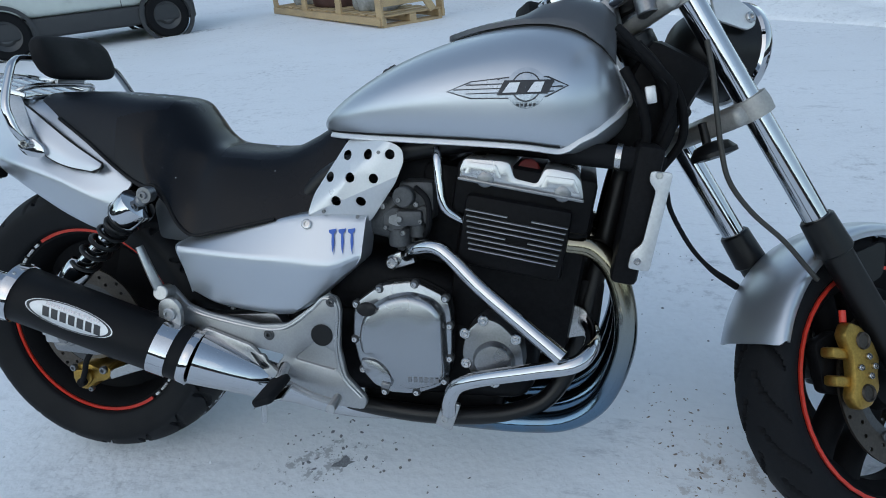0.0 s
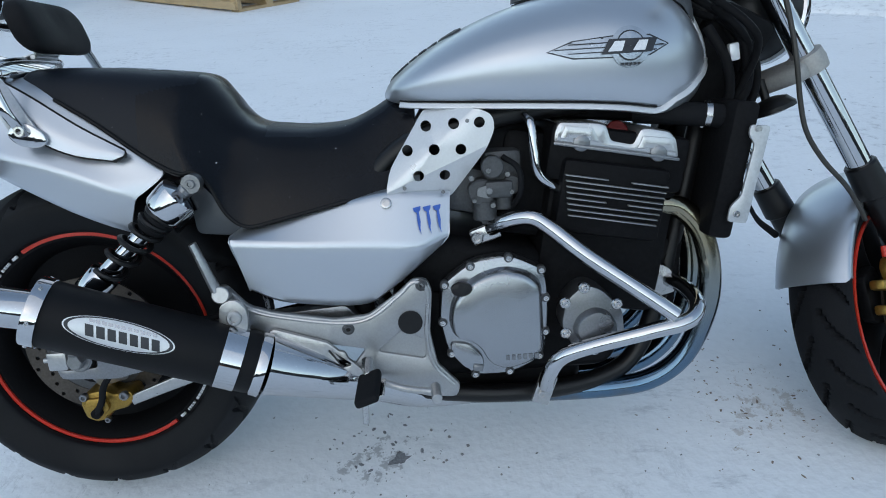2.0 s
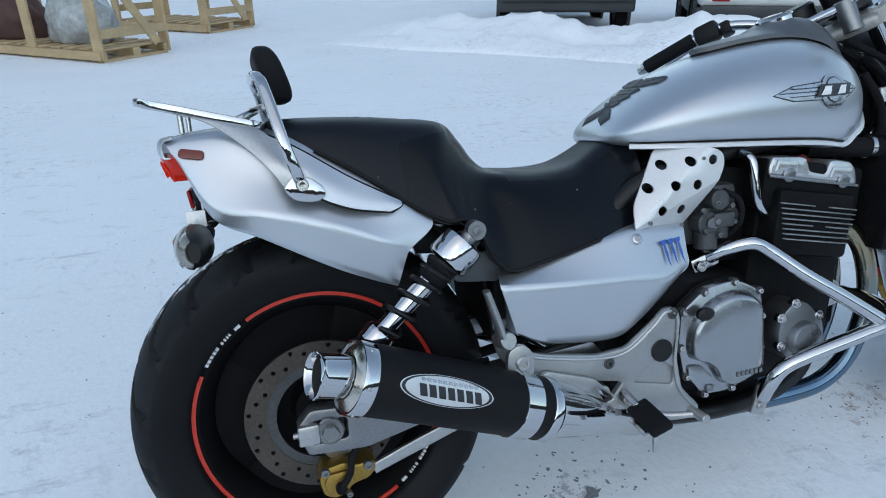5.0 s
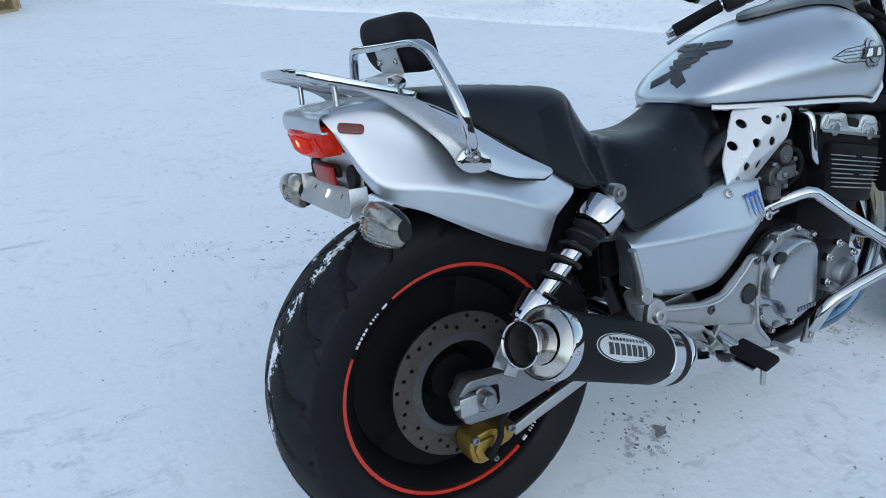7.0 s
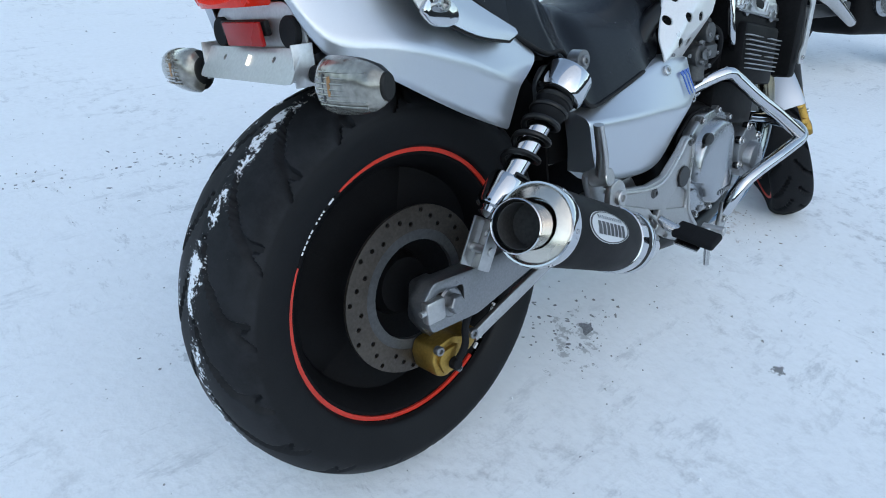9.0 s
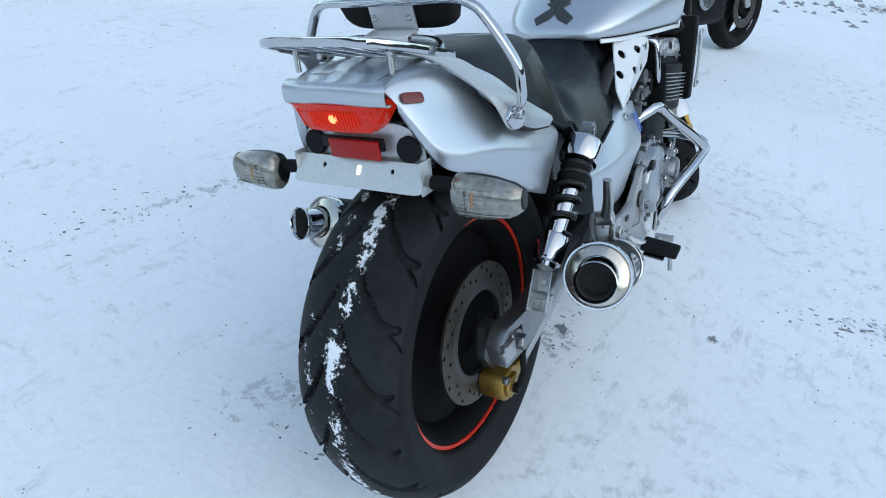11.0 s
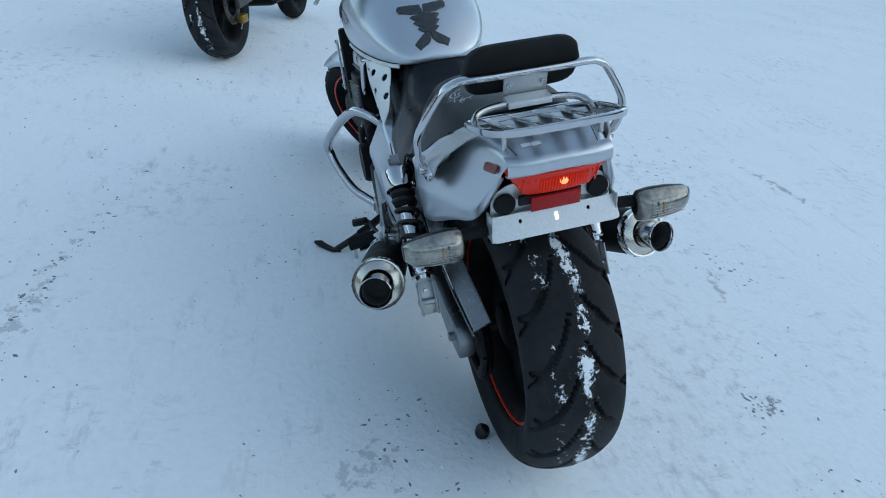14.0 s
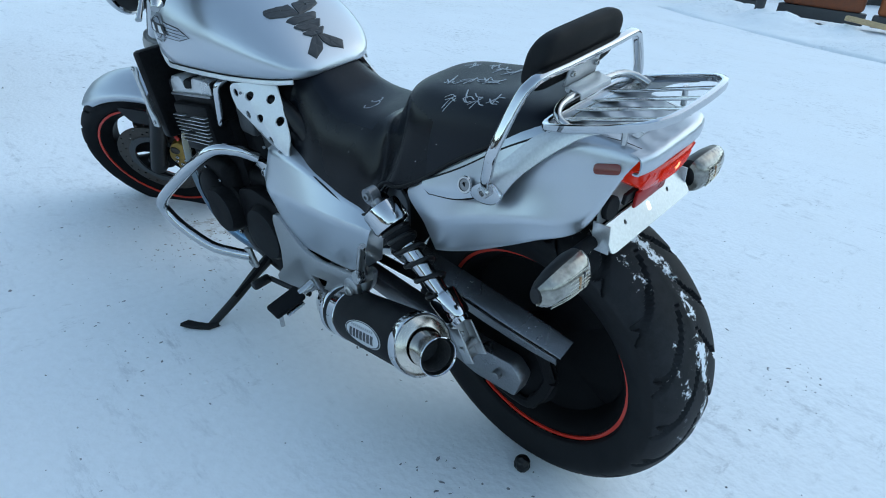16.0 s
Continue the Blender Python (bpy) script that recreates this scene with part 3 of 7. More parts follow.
def wheel(name, at, R, rim_r, hw, rim_hw, pitch, parent, discs, disc_r, tapes, xf=None, spokes=3, res=(600, 44), lettered=True):
    """A cast wheel: rim with its barrel and spokes as one part; tyre, tape and discs on it."""
    f = (lambda b: moved(b, xf)) if xf is not None else (lambda b: b)
    prof = [(rim_r + 0.006, -rim_hw), (rim_r + 0.006, -rim_hw + 0.008), (rim_r - 0.012, -rim_hw + 0.02), (rim_r - 0.024, -0.02), (rim_r - 0.024, 0.02),
            (rim_r - 0.012, rim_hw - 0.02), (rim_r + 0.006, rim_hw - 0.008), (rim_r + 0.006, rim_hw), (rim_r - 0.008, rim_hw), (rim_r - 0.022, rim_hw - 0.014),
            (rim_r - 0.034, 0.02), (rim_r - 0.034, -0.02), (rim_r - 0.022, -rim_hw + 0.014), (rim_r - 0.008, -rim_hw)]
    rim = part(name, f(turned(prof, at, segs=72, closed=True)), RIM, parent, "black cast alloy wheel with red rim tape")
    part("hub", f(turned([(0.02, -0.06), (0.046, -0.055), (0.055, -0.03), (0.055, 0.03), (0.046, 0.055), (0.02, 0.06)], at, segs=36)), RIM, rim)
    for k in range(spokes):
        a = radians(110 + 360 / spokes * k)
        for s in ((-1, 1) if spokes == 3 else (0,)):
            p = []
            for q in (0.045, 0.10, 0.16, rim_r - 0.02):
                b = a + s * 0.0385 / max(q, 0.06)
                p.append((at[0] + q * math.cos(b), at[1], at[2] + q * math.sin(b)))
            part("spoke", f(tube(p, [0.030, 0.026, 0.026, 0.032] if spokes == 3 else [0.024, 0.020, 0.022, 0.026], 14, 12, 1.0 if spokes == 3 else 5.4)), RIM, rim)
    part("tyre", f(tyre_mesh(at, R, rim_r + 0.004, hw, pitch, *res)), TYRE if hw > 0.08 else RUBBER, rim, "black rubber tyre with curved tread grooves and snow", smooth=50)
    for y in (-rim_hw - 0.0045, rim_hw + 0.0005):
        for a0, a1 in tapes:
            part("rim_tape", f(tape_arc(at, rim_r + 0.0005, 0.004, a0, a1, y)), RED, rim, "red rim tape")
        for mid in ((136, -40) if lettered else ()):
            for k, (off, wid) in enumerate(((-10.5, 1.1), (-8.4, 1.3), (-6.2, 1.1), (-4.1, 1.1), (-2.0, 1.2), (1.5, 0.8), (3.4, 0.7), (5.0, 0.6), (6.4, 0.6), (11, 2.4))):
                part("lettering_bar", f(tape_arc(at, rim_r, 0.004, mid - off - wid / 1.6, mid - off + wid / 1.6, y, 0.0026, 4)), WHITE, rim)
    for y in discs:
        part("brake_disc", f(disc_plate(at, disc_r * 0.72, disc_r, y, 0.005)), DISC, rim, "worn drilled steel brake disc")
        carrier = [turned([(disc_r * 0.72, y - 0.004), (disc_r * 0.735, y - 0.004), (disc_r * 0.735, y + 0.003), (disc_r * 0.60, y + 0.004), (disc_r * 0.60, y - 0.004)], at, segs=36, closed=True)]
        for k in range(6):
            a = k * math.pi / 3
            carrier.append(rod((at[0] + disc_r * 0.70 * math.cos(a), y + 0.004, at[2] + disc_r * 0.70 * math.sin(a)), (at[0] + disc_r * 0.70 * math.cos(a), y - 0.010, at[2] + disc_r * 0.70 * math.sin(a)), 0.010, segs=12))
        part("disc_carrier", f(join(*carrier)), GREYCAST, rim)
    return rim


rear = wheel("rear_wheel", AXLE, 0.3285, 0.2195, 0.100, 0.067, 0.115, bike, (-0.080,), 0.137, ((-24, 120), (152, 304)), None, 5, (900, 84))

# frame and engine bay
def frame_tubes():
    b = []
    for s in (-1, 1):
        b.append(tube([(1.20, s * 0.03, 0.84), (1.05, s * 0.10, 0.76), (0.80, s * 0.13, 0.73), (0.62, s * 0.12, 0.68), (0.52, s * 0.12, 0.55), (0.53, s * 0.12, 0.38), (0.58, s * 0.12, 0.24)], 0.020, 40))
        b.append(tube([(1.22, s * 0.03, 0.80), (1.17, s * 0.08, 0.66), (1.125, s * 0.095, 0.46), (1.07, s * 0.105, 0.27), (0.98, s * 0.12, 0.205), (0.80, s * 0.14, 0.195), (0.58, s * 0.13, 0.215)], 0.018, 44))
        b.append(tube([(0.62, s * 0.10, 0.68), (0.42, s * 0.11, 0.66), (0.24, s * 0.12, 0.67), (0.0, s * 0.11, 0.74)], 0.014, 24))
    return join(*b, rod((1.19, 0, 0.92), (1.27, 0, 0.76), 0.036))


part("frame", frame_tubes(), BLACK, bike, "black painted steel tube frame")
part("rear_fender", surface([[(0.33, y, 0.42 + 0.02 * (abs(y) < 0.05)), (0.30, y, 0.60), (0.16, y, 0.68), (0.0, y, 0.70 + 0.006), (-0.12, y, 0.72), (-0.17, y, 0.70)] for y in (-0.10, -0.06, 0.0, 0.06, 0.10)], 14, 24, 0.006), PLASTIC, bike, "black plastic inner fender")
part("battery_box", block((0.20, 0.20, 0.22), pose(0.43, 0, 0.56), 0.02), PLASTIC, bike)


air = part("air_box", block((0.20, 0.22, 0.15), pose(0.755, 0, 0.655, 0, 6, 0), 0.03, 3), ENGINE, bike, "black air box under the tank")
part("intake_duct", block((0.14, 0.24, 0.20), pose(0.86, 0, 0.60, 0, 10, 0), 0.02, 2), ENGINE, air)
part("coil_cover", block((0.26, 0.20, 0.06), pose(1.02, 0, 0.735, 0, 6, 0), 0.02, 2), ENGINE, bike)
eng = part("engine", block((0.44, 0.30, 0.20), pose(0.80, 0, 0.33), 0.05, 4), ENGINE, bike, "black four-cylinder engine with silver edged fins")
part("gearbox", block((0.26, 0.30, 0.12), pose(0.74, 0, 0.45, 0, 12, 0), 0.03, 3), ENGINE, eng)
part("crankcase", block((0.24, 0.30, 0.28), pose(0.985, 0, 0.50, 0, 10, 0), 0.02, 2), ENGINE, eng)
part("cylinder_block", block((0.19, 0.385, 0.13), pose(0.985, 0, 0.575, 0, 10, 0), 0.010, 2), ENGINE, eng)
part("cylinder_head", block((0.25, 0.345, 0.10), pose(1.00, 0, 0.645, 0, 10, 0), 0.012, 2), ENGINE, eng)
part("oil_sump", block((0.30, 0.22, 0.08), pose(0.80, 0, 0.22), 0.03, 3), ENGINE, eng)
for k in range(8):
    z = 0.5425 + k * 0.0098
    broken = k in (3, 7)
    wide = 0.158 + 0.0032 * k
    for x0, x1 in (((-0.5, -0.08), (0.14, 0.5)) if broken else ((-0.5, 0.5),)):
        xm = (x0 + x1) / 2 * wide
        part("cooling_fin", block(((x1 - x0) * wide, 0.404, 0.0024), pose(0.983 + 0.0012 * k + xm, 0, z - 0.19 * xm, 0, 10.8, 0), 0.0008, 1), ALU, eng, "thin fin with bright edge")
cover = part("cylinder_head_cover", sheet(rounded([(0.886, 0.681), (0.888, 0.700), (0.897, 0.717), (0.966, 0.711), (0.980, 0.706), (0.988, 0.680), (1.025, 0.671), (1.038, 0.696), (1.052, 0.697), (1.090, 0.689), (1.103, 0.674), (1.107, 0.650), (1.106, 0.638), (1.056, 0.648), (1.024, 0.655), (0.955, 0.668)], 0.005, 3), 0.350, side(0.175), (), 0.007), HEADALU, bike, "silver cast head cover")
for x, z in ((0.935, 0.676), (1.070, 0.650)):
    part("end_plug", join(turned([(0.015, 0), (0.015, 0.003), (0.013, 0.0045), (0.004, 0.0045)], (x, -0.174, z + 0.002), (0, -1, 0), 24)), CAST, cover)
    part("raised_pad", sheet(rounded([(x - 0.038, z + 0.012), (x - 0.028, z + 0.034), (x + 0.020, z + 0.027), (x + 0.030, z + 0.002), (x + 0.014, z + 0.006), (x - 0.018, z + 0.012)], 0.002, 3), 0.004, side(-0.174), (), 0.0015), HEADALU, cover)
both("cover_flange", block((0.225, 0.008, 0.006), pose(0.996, -0.176, 0.660, 0, 10.8, 0), 0.002), CAST, cover)
part("red_cap", rod((1.005, -0.08, 0.665), (1.008, -0.140, 0.692), 0.020), RUBY, eng, "dull red rubber plug")


def engine_cover(cx, cz, r, y, hump, n=36):
    """A round side cover with a bulged middle and a rim."""
    return turned([(r * 1.02, 0), (r * 1.02, 0.012), (r * 0.97, 0.016), (r * 0.92, 0.018), (r * 0.88, hump * 0.8), (r * 0.80, hump), (r * 0.3, hump + 0.002)], (cx, y, cz), (0, -1, 0), n)


def cover_plate(poly, y, thick, r=0.02):
    return sheet(rounded(poly, r, 5), thick, side(y), bevel=0.004)


CLUTCH = [(0.679, 0.442), (0.734, 0.481), (0.803, 0.489), (0.864, 0.458), (0.869, 0.406), (0.867, 0.339), (0.853, 0.286), (0.794, 0.261), (0.729, 0.262), (0.684, 0.309), (0.671, 0.375)]
clutch = part("clutch_cover", join(cover_plate(CLUTCH, -0.165, 0.024, 0.02), dome([(0.688, 0.372), (0.694, 0.412), (0.716, 0.440), (0.748, 0.460), (0.792, 0.470), (0.834, 0.458), (0.856, 0.436), (0.860, 0.306), (0.838, 0.287), (0.789, 0.274), (0.757, 0.288), (0.742, 0.322), (0.716, 0.340), (0.694, 0.346)], -0.186, ((1.03, 0.0), (1.0, 0.006), (0.96, 0.020), (0.92, 0.0245), (0.86, 0.026), (0.5, 0.0275), (0.02, 0.028)), 0.02),
                             dome([(0.684, 0.335), (0.720, 0.330), (0.748, 0.300), (0.750, 0.272), (0.715, 0.275), (0.690, 0.305)], -0.186, ((1.0, 0), (0.9, 0.009), (0.5, 0.011), (0.02, 0.011)))), POLISHED, bike, "polished round clutch cover")
part("cover_gasket", cover_plate([(0.771 + (x - 0.771) * 1.03, 0.372 + (z - 0.372) * 1.03) for x, z in CLUTCH], -0.158, 0.007, 0.02), ENGINE, clutch)
for x, z in ((0.683, 0.441), (0.731, 0.473), (0.800, 0.484), (0.858, 0.458), (0.865, 0.405), (0.863, 0.340), (0.851, 0.293), (0.795, 0.266), (0.731, 0.264), (0.689, 0.308), (0.676, 0.370)):
    part("bolt_seat", turned([(0.0080, -0.012), (0.0085, 0), (0.0075, 0.0012)], (x, -0.189, z), (0, -1, 0), 16), GREYCAST, clutch)
    part("bolt", bolt((x, -0.1905, z), r=0.0056, h=0.005), STEEL, clutch)
part("filler_cap", moved(turned([(0.016, -0.004), (0.016, 0.004), (0.013, 0.006), (0.003, 0.006)], (0, 0, 0), (0, -1, 0), 24), Matrix.Translation((0.712, -0.214, 0.440)) @ Matrix.Diagonal((1.15, 1, 0.8, 1))), BLACK, clutch, "black oil filler cap")
part("drain_plug", block((0.018, 0.006, 0.012), pose(0.736, -0.198, 0.280, 0, 10, 0), 0.002), CAST, clutch)
for k in range(6):
    part("lettering_bar", block((0.0065, 0.002, 0.009), pose(0.790 + 0.0105 * k, -0.2135, 0.303), 0), CAST, clutch)
GEN = [(0.889, 0.355), (0.900, 0.404), (0.931, 0.430), (0.961, 0.421), (1.001, 0.379), (1.006, 0.324), (0.953, 0.299), (0.912, 0.309)]
gen = part("generator_cover", join(cover_plate(GEN, -0.145, 0.062, 0.015), dome([(0.908, 0.346), (0.919, 0.374), (0.949, 0.389), (0.976, 0.378), (0.993, 0.347), (0.975, 0.316), (0.931, 0.312)], -0.204, ((1.05, 0), (1.0, 0.004), (0.95, 0.016), (0.86, 0.020), (0.4, 0.022), (0.02, 0.022)), 0.015)), CAST, bike, "silver cast generator cover")
for x, z in ((0.897, 0.398), (0.931, 0.424), (0.990, 0.390), (0.898, 0.340), (0.950, 0.304)):
    part("bolt", join(turned([(0.009, -0.012), (0.0105, 0), (0.009, 0.002)], (x, -0.207, z), (0, -1, 0), 16), bolt((x, -0.209, z), r=0.006)), STEEL, gen)
part("left_engine_cover", join(mirrored(engine_cover(0.74, 0.36, 0.085, -0.165, 0.04)), mirrored(engine_cover(0.93, 0.36, 0.075, -0.165, 0.05)), mirrored(cover_plate([(0.62, 0.45), (0.78, 0.47), (0.86, 0.44), (0.86, 0.27), (0.70, 0.24), (0.60, 0.30)], -0.155, 0.03))), ENGINE, eng, "black engine side covers")
part("crank_cover", join(block((0.20, 0.075, 0.20), pose(0.985, 0.150, 0.385, 0, 8, 0), 0.03, 4), mirrored(engine_cover(0.985, 0.395, 0.062, -0.186, 0.018))), ENGINE, eng, "black crankshaft cover")
part("oil_cooler", block((0.05, 0.26, 0.16), pose(1.115, 0.02, 0.40, 0, 6, 0), 0.012, 2), ENGINE, eng)
for k in range(6):
    part("bolt", bolt((0.985 + 0.066 * math.cos(k * 1.05 + 0.3), 0.188, 0.395 + 0.066 * math.sin(k * 1.05 + 0.3)), (0, 1, 0), 0.005), STEEL, eng)
for k in range(9):
    part("bolt", bolt((0.735 + 0.088 * math.cos(k * 0.7), 0.178, 0.36 + 0.088 * math.sin(k * 0.7)), (0, 1, 0), 0.006), STEEL, eng)
for k in range(7):
    part("bolt", bolt((0.93 + 0.079 * math.cos(k * 0.9), 0.178, 0.36 + 0.079 * math.sin(k * 0.9)), (0, 1, 0), 0.006), STEEL, eng)
part("carburettor_bank", join(block((0.07, 0.30, 0.075), pose(0.80, 0, 0.635), 0.012), *[rod((0.815, y, 0.61), (0.815, y - 0.02, 0.61), 0.017) for y in (-0.14,)], rod((0.78, -0.14, 0.645), (0.78, -0.172, 0.645), 0.020), rod((0.80, -0.14, 0.60), (0.80, -0.14, 0.565), 0.018), block((0.05, 0.025, 0.03), pose(0.79, -0.16, 0.605), 0.006), block((0.10, 0.26, 0.09), pose(0.735, 0, 0.60, 0, 12, 0), 0.02), rod((0.76, -0.13, 0.60), (0.76, -0.165, 0.60), 0.024)), GREYCAST, bike, "grey cast carburettor bank")
carb = bpy.data.objects["carburettor_bank"]
for x, z, r in ((0.742, 0.628, 0.005), (0.772, 0.640, 0.005), (0.805, 0.632, 0.005), (0.745, 0.588, 0.004), (0.778, 0.578, 0.005), (0.812, 0.600, 0.004)):
    part("bolt", bolt((x, -0.170, z), r=r), CAST, carb)
part("throttle_lever", join(sheet(rounded([(0.752, 0.610), (0.790, 0.618), (0.796, 0.604), (0.770, 0.590), (0.750, 0.596)], 0.004, 3), 0.003, side(-0.168), [circle2(0.772, 0.604, 0.005, 8)]), rod((0.772, -0.16, 0.604), (0.772, -0.176, 0.604), 0.006)), CAST, carb)
part("float_bowl", join(rod((0.765, -0.145, 0.585), (0.765, -0.145, 0.548), 0.022), rod((0.765, -0.145, 0.548), (0.765, -0.145, 0.540), 0.007, segs=6)), GREYCAST, carb)
part("fuel_hose", tube([(0.80, -0.150, 0.66), (0.825, -0.168, 0.64), (0.828, -0.168, 0.60), (0.815, -0.15, 0.57), (0.79, -0.13, 0.55)], 0.0055, 30, 8), RUBBER, carb)
both("water_pipe", tube([(0.842, -0.15, 0.728), (0.848, -0.172, 0.715), (0.852, -0.178, 0.67), (0.862, -0.178, 0.625), (0.905, -0.165, 0.594)], 0.0085, 40), CHROME, bike, "chrome water pipe")

# radiator
radiator = part("radiator", block((0.045, 0.40, 0.24), pose(1.195, 0, 0.615, 0, 10, 0), 0.01), ENGINE, bike, "black radiator with aluminium side brackets")
both("radiator_bracket", join(sheet(rounded([(1.213, 0.695), (1.248, 0.691), (1.216, 0.524), (1.181, 0.530), (1.186, 0.557), (1.204, 0.574), (1.222, 0.662), (1.211, 0.677)], 0.006, 3), 0.006, side(-0.205), bevel=0.0015)), BARE, radiator, "pale aluminium bracket")
for x, z in ((1.226, 0.688), (1.196, 0.543)):
    both("bolt", bolt((x, -0.211, z), r=0.006), STEEL, radiator)
part("radiator_hose", tube([(1.05, -0.10, 0.72), (1.12, -0.135, 0.715), (1.20, -0.15, 0.705), (1.235, -0.15, 0.69)], 0.021, 30), RUBBER, radiator)
part("hose_clamp", ring_bar((1.165, -0.144, 0.711), (1, -0.15, -0.12), 0.023, 0.005, 0.0012, 24), STEEL, radiator)

# exhaust
for k, y in enumerate((-0.135, -0.045, 0.045, 0.135)):
    e = 1 if y < 0 else -1
    part("header_pipe", tube([(1.075, y, 0.555), (1.125, y, 0.545), (1.165, y * 1.04, 0.50), (1.185, y * 1.06, 0.42), (1.180, y * 1.05, 0.34), (1.145, y, 0.25), (1.085, y * 0.95, 0.20), (1.0, y * 0.9, 0.183), (0.85, y * 0.8, 0.178), (0.70, y * 0.75, 0.182)], 0.0205, 60, 16), HEADER, bike, "heat-blued chrome header pipe")
both("collector_pipe", tube([(0.72, -0.10, 0.185), (0.62, -0.125, 0.20), (0.54, -0.17, 0.248), (0.46, -0.210, 0.290), (0.362, -0.239, 0.333)], [0.026, 0.027, 0.031, 0.041, 0.0525], 40, 20), CHROME, bike, "chrome tapered link pipe")


def muffler():
    """Matt black can with steel end bands and a turned-out tip."""
    p0, p1 = np.array((0.358, -0.240, 0.334)), np.array((0.026, -0.308, 0.484))
    ax = p1 - p0
    L = np.linalg.norm(ax)
    can = part("muffler", turned([(0.046, 0.0), (0.0535, 0.004), (0.0545, 0.035), (0.0545, L - 0.02), (0.052, L - 0.016)], p0, ax, 48), MATT, bike, "matt black exhaust can with oval badge plate")
    def sub(name, bm, m, label=""):
        part(name, bm, m, can, label)
    sub("front_band", turned([(0.052, -0.003), (0.0565, -0.001), (0.0565, 0.014), (0.055, 0.016)], p0, ax, 48), CHROME, "chrome band")
    sub("hanger_band", turned([(0.0548, 0.040), (0.0567, 0.041), (0.0567, 0.075), (0.0548, 0.076)], p0, ax, 48), CHROME, "chrome hanger strap")
    sub("end_band", turned([(0.0547, L - 0.022), (0.0572, L - 0.021), (0.0572, L - 0.002), (0.0560, L + 0.001), (0.0535, L + 0.001), (0.0530, L - 0.004)], p0, ax, 48), CHROME, "chrome end band")
    sub("end_plate", turned([(0.0533, L - 0.012), (0.0533, L - 0.003), (0.050, L - 0.001), (0.038, L + 0.005), (0.0345, L + 0.006), (0.032, L - 0.006)], p0, ax, 48), END, "brushed steel end plate")
    a0 = ax / L
    q = p0 + a0 * (L - 0.004)
    a = a0 + np.array((0, -0.04, -0.12))
    a /= np.linalg.norm(a)
    sub("tip", turned([(0.0320, 0), (0.0320, 0.050), (0.0335, 0.056), (0.0350, 0.0585), (0.0350, 0.0605), (0.0335, 0.0615), (0.0308, 0.058), (0.0300, 0.0)], q, a, 40), CHROME, "chrome tailpipe tip")
    sub("tip_inside", turned([(0.0298, 0.001), (0.0298, 0.050), (0.0290, 0.050), (0.0290, 0.006), (0.002, 0.006)], q, a, 30), SOOT, "sooty inside")
    a = a0
    for t in np.linspace(0, 2 * math.pi, 6, endpoint=False):
        _, u, w = axis_frame(a)
        d = math.cos(t) * u + math.sin(t) * w
        sub("rivet", bolt(p0 + a * (L - 0.009) + d * 0.0568, d, 0.0032, 0.0022), STEEL)
    # badge plate wraps on the outer upper side
    _, u, w = axis_frame(a)
    outw = np.array((0, -0.93, 0.36))
    outw = outw - a * (outw @ a)
    outw /= np.linalg.norm(outw)
    tanw = np.cross(a, outw)
    def on_can(s, t, r):
        """s along the can from its front, t round it in metres, at radius r"""
        th = t / r
        return p0 + a * s + r * (math.cos(th) * outw + math.sin(th) * tanw)
    def oval(r, k, n=36):
        rings = [[on_can(0.232 + 0.084 * kk * math.cos(t) , 0.0235 * kk * math.sin(t), r) for t in np.linspace(0, 2 * math.pi, n, endpoint=False)] for kk in (k, k * 0.66, k * 0.33, k * 0.02)]
        return loft(rings, False)
    sub("badge_plate", oval(0.0556, 1.0), WHITE_ALU, "pale oval badge plate")
    sub("badge_ring", loft([[on_can(0.232 + 0.084 * kk * math.cos(t), 0.0235 * kk * math.sin(t), 0.0560) for t in np.linspace(0, 2 * math.pi, 36, endpoint=False)] for kk in (0.97, 0.90)], False), DARKPRINT)
    def strip(s0, s1, t0, t1, slant, m):
        n = 4
        rings = [[on_can(s0 + (s1 - s0) * i / n + slant * (t), t, 0.0562) for t in (t0, (t0 + t1) / 2, t1)] for i in range(n + 1)]
        bm = mesh_of(np.array(rings).reshape(-1, 3), grid_faces(n + 1, 3))
        sub("lettering_bar", bm, m)
    for k in range(7):
        strip(0.283 - k * 0.0165, 0.283 - k * 0.0165 - 0.0125, -0.012, 0.006, 0.3, DARKPRINT)
    for k in range(11):
        strip(0.277 - k * 0.0095, 0.277 - k * 0.0095 - 0.0065, 0.010, 0.015, 0.3, STEEL)
    return can


can_r = muffler()
can_l = copy_thing(can_r, Matrix.Diagonal((1, -1, 1, 1)))
can_l.matrix_basis = Matrix.Translation((0.022, -0.004, 0.0)) @ Matrix.Diagonal((1, -1, 1, 1))
both("muffler_hanger", join(sheet(rounded([(0.298, 0.452), (0.325, 0.462), (0.345, 0.44), (0.342, 0.40), (0.31, 0.385), (0.292, 0.40)], 0.012), 0.012, side(-0.238), bevel=0.002), bolt((0.322, -0.25, 0.428), r=0.013, h=0.008)), ALU, bike, "aluminium muffler hanger with bolt")

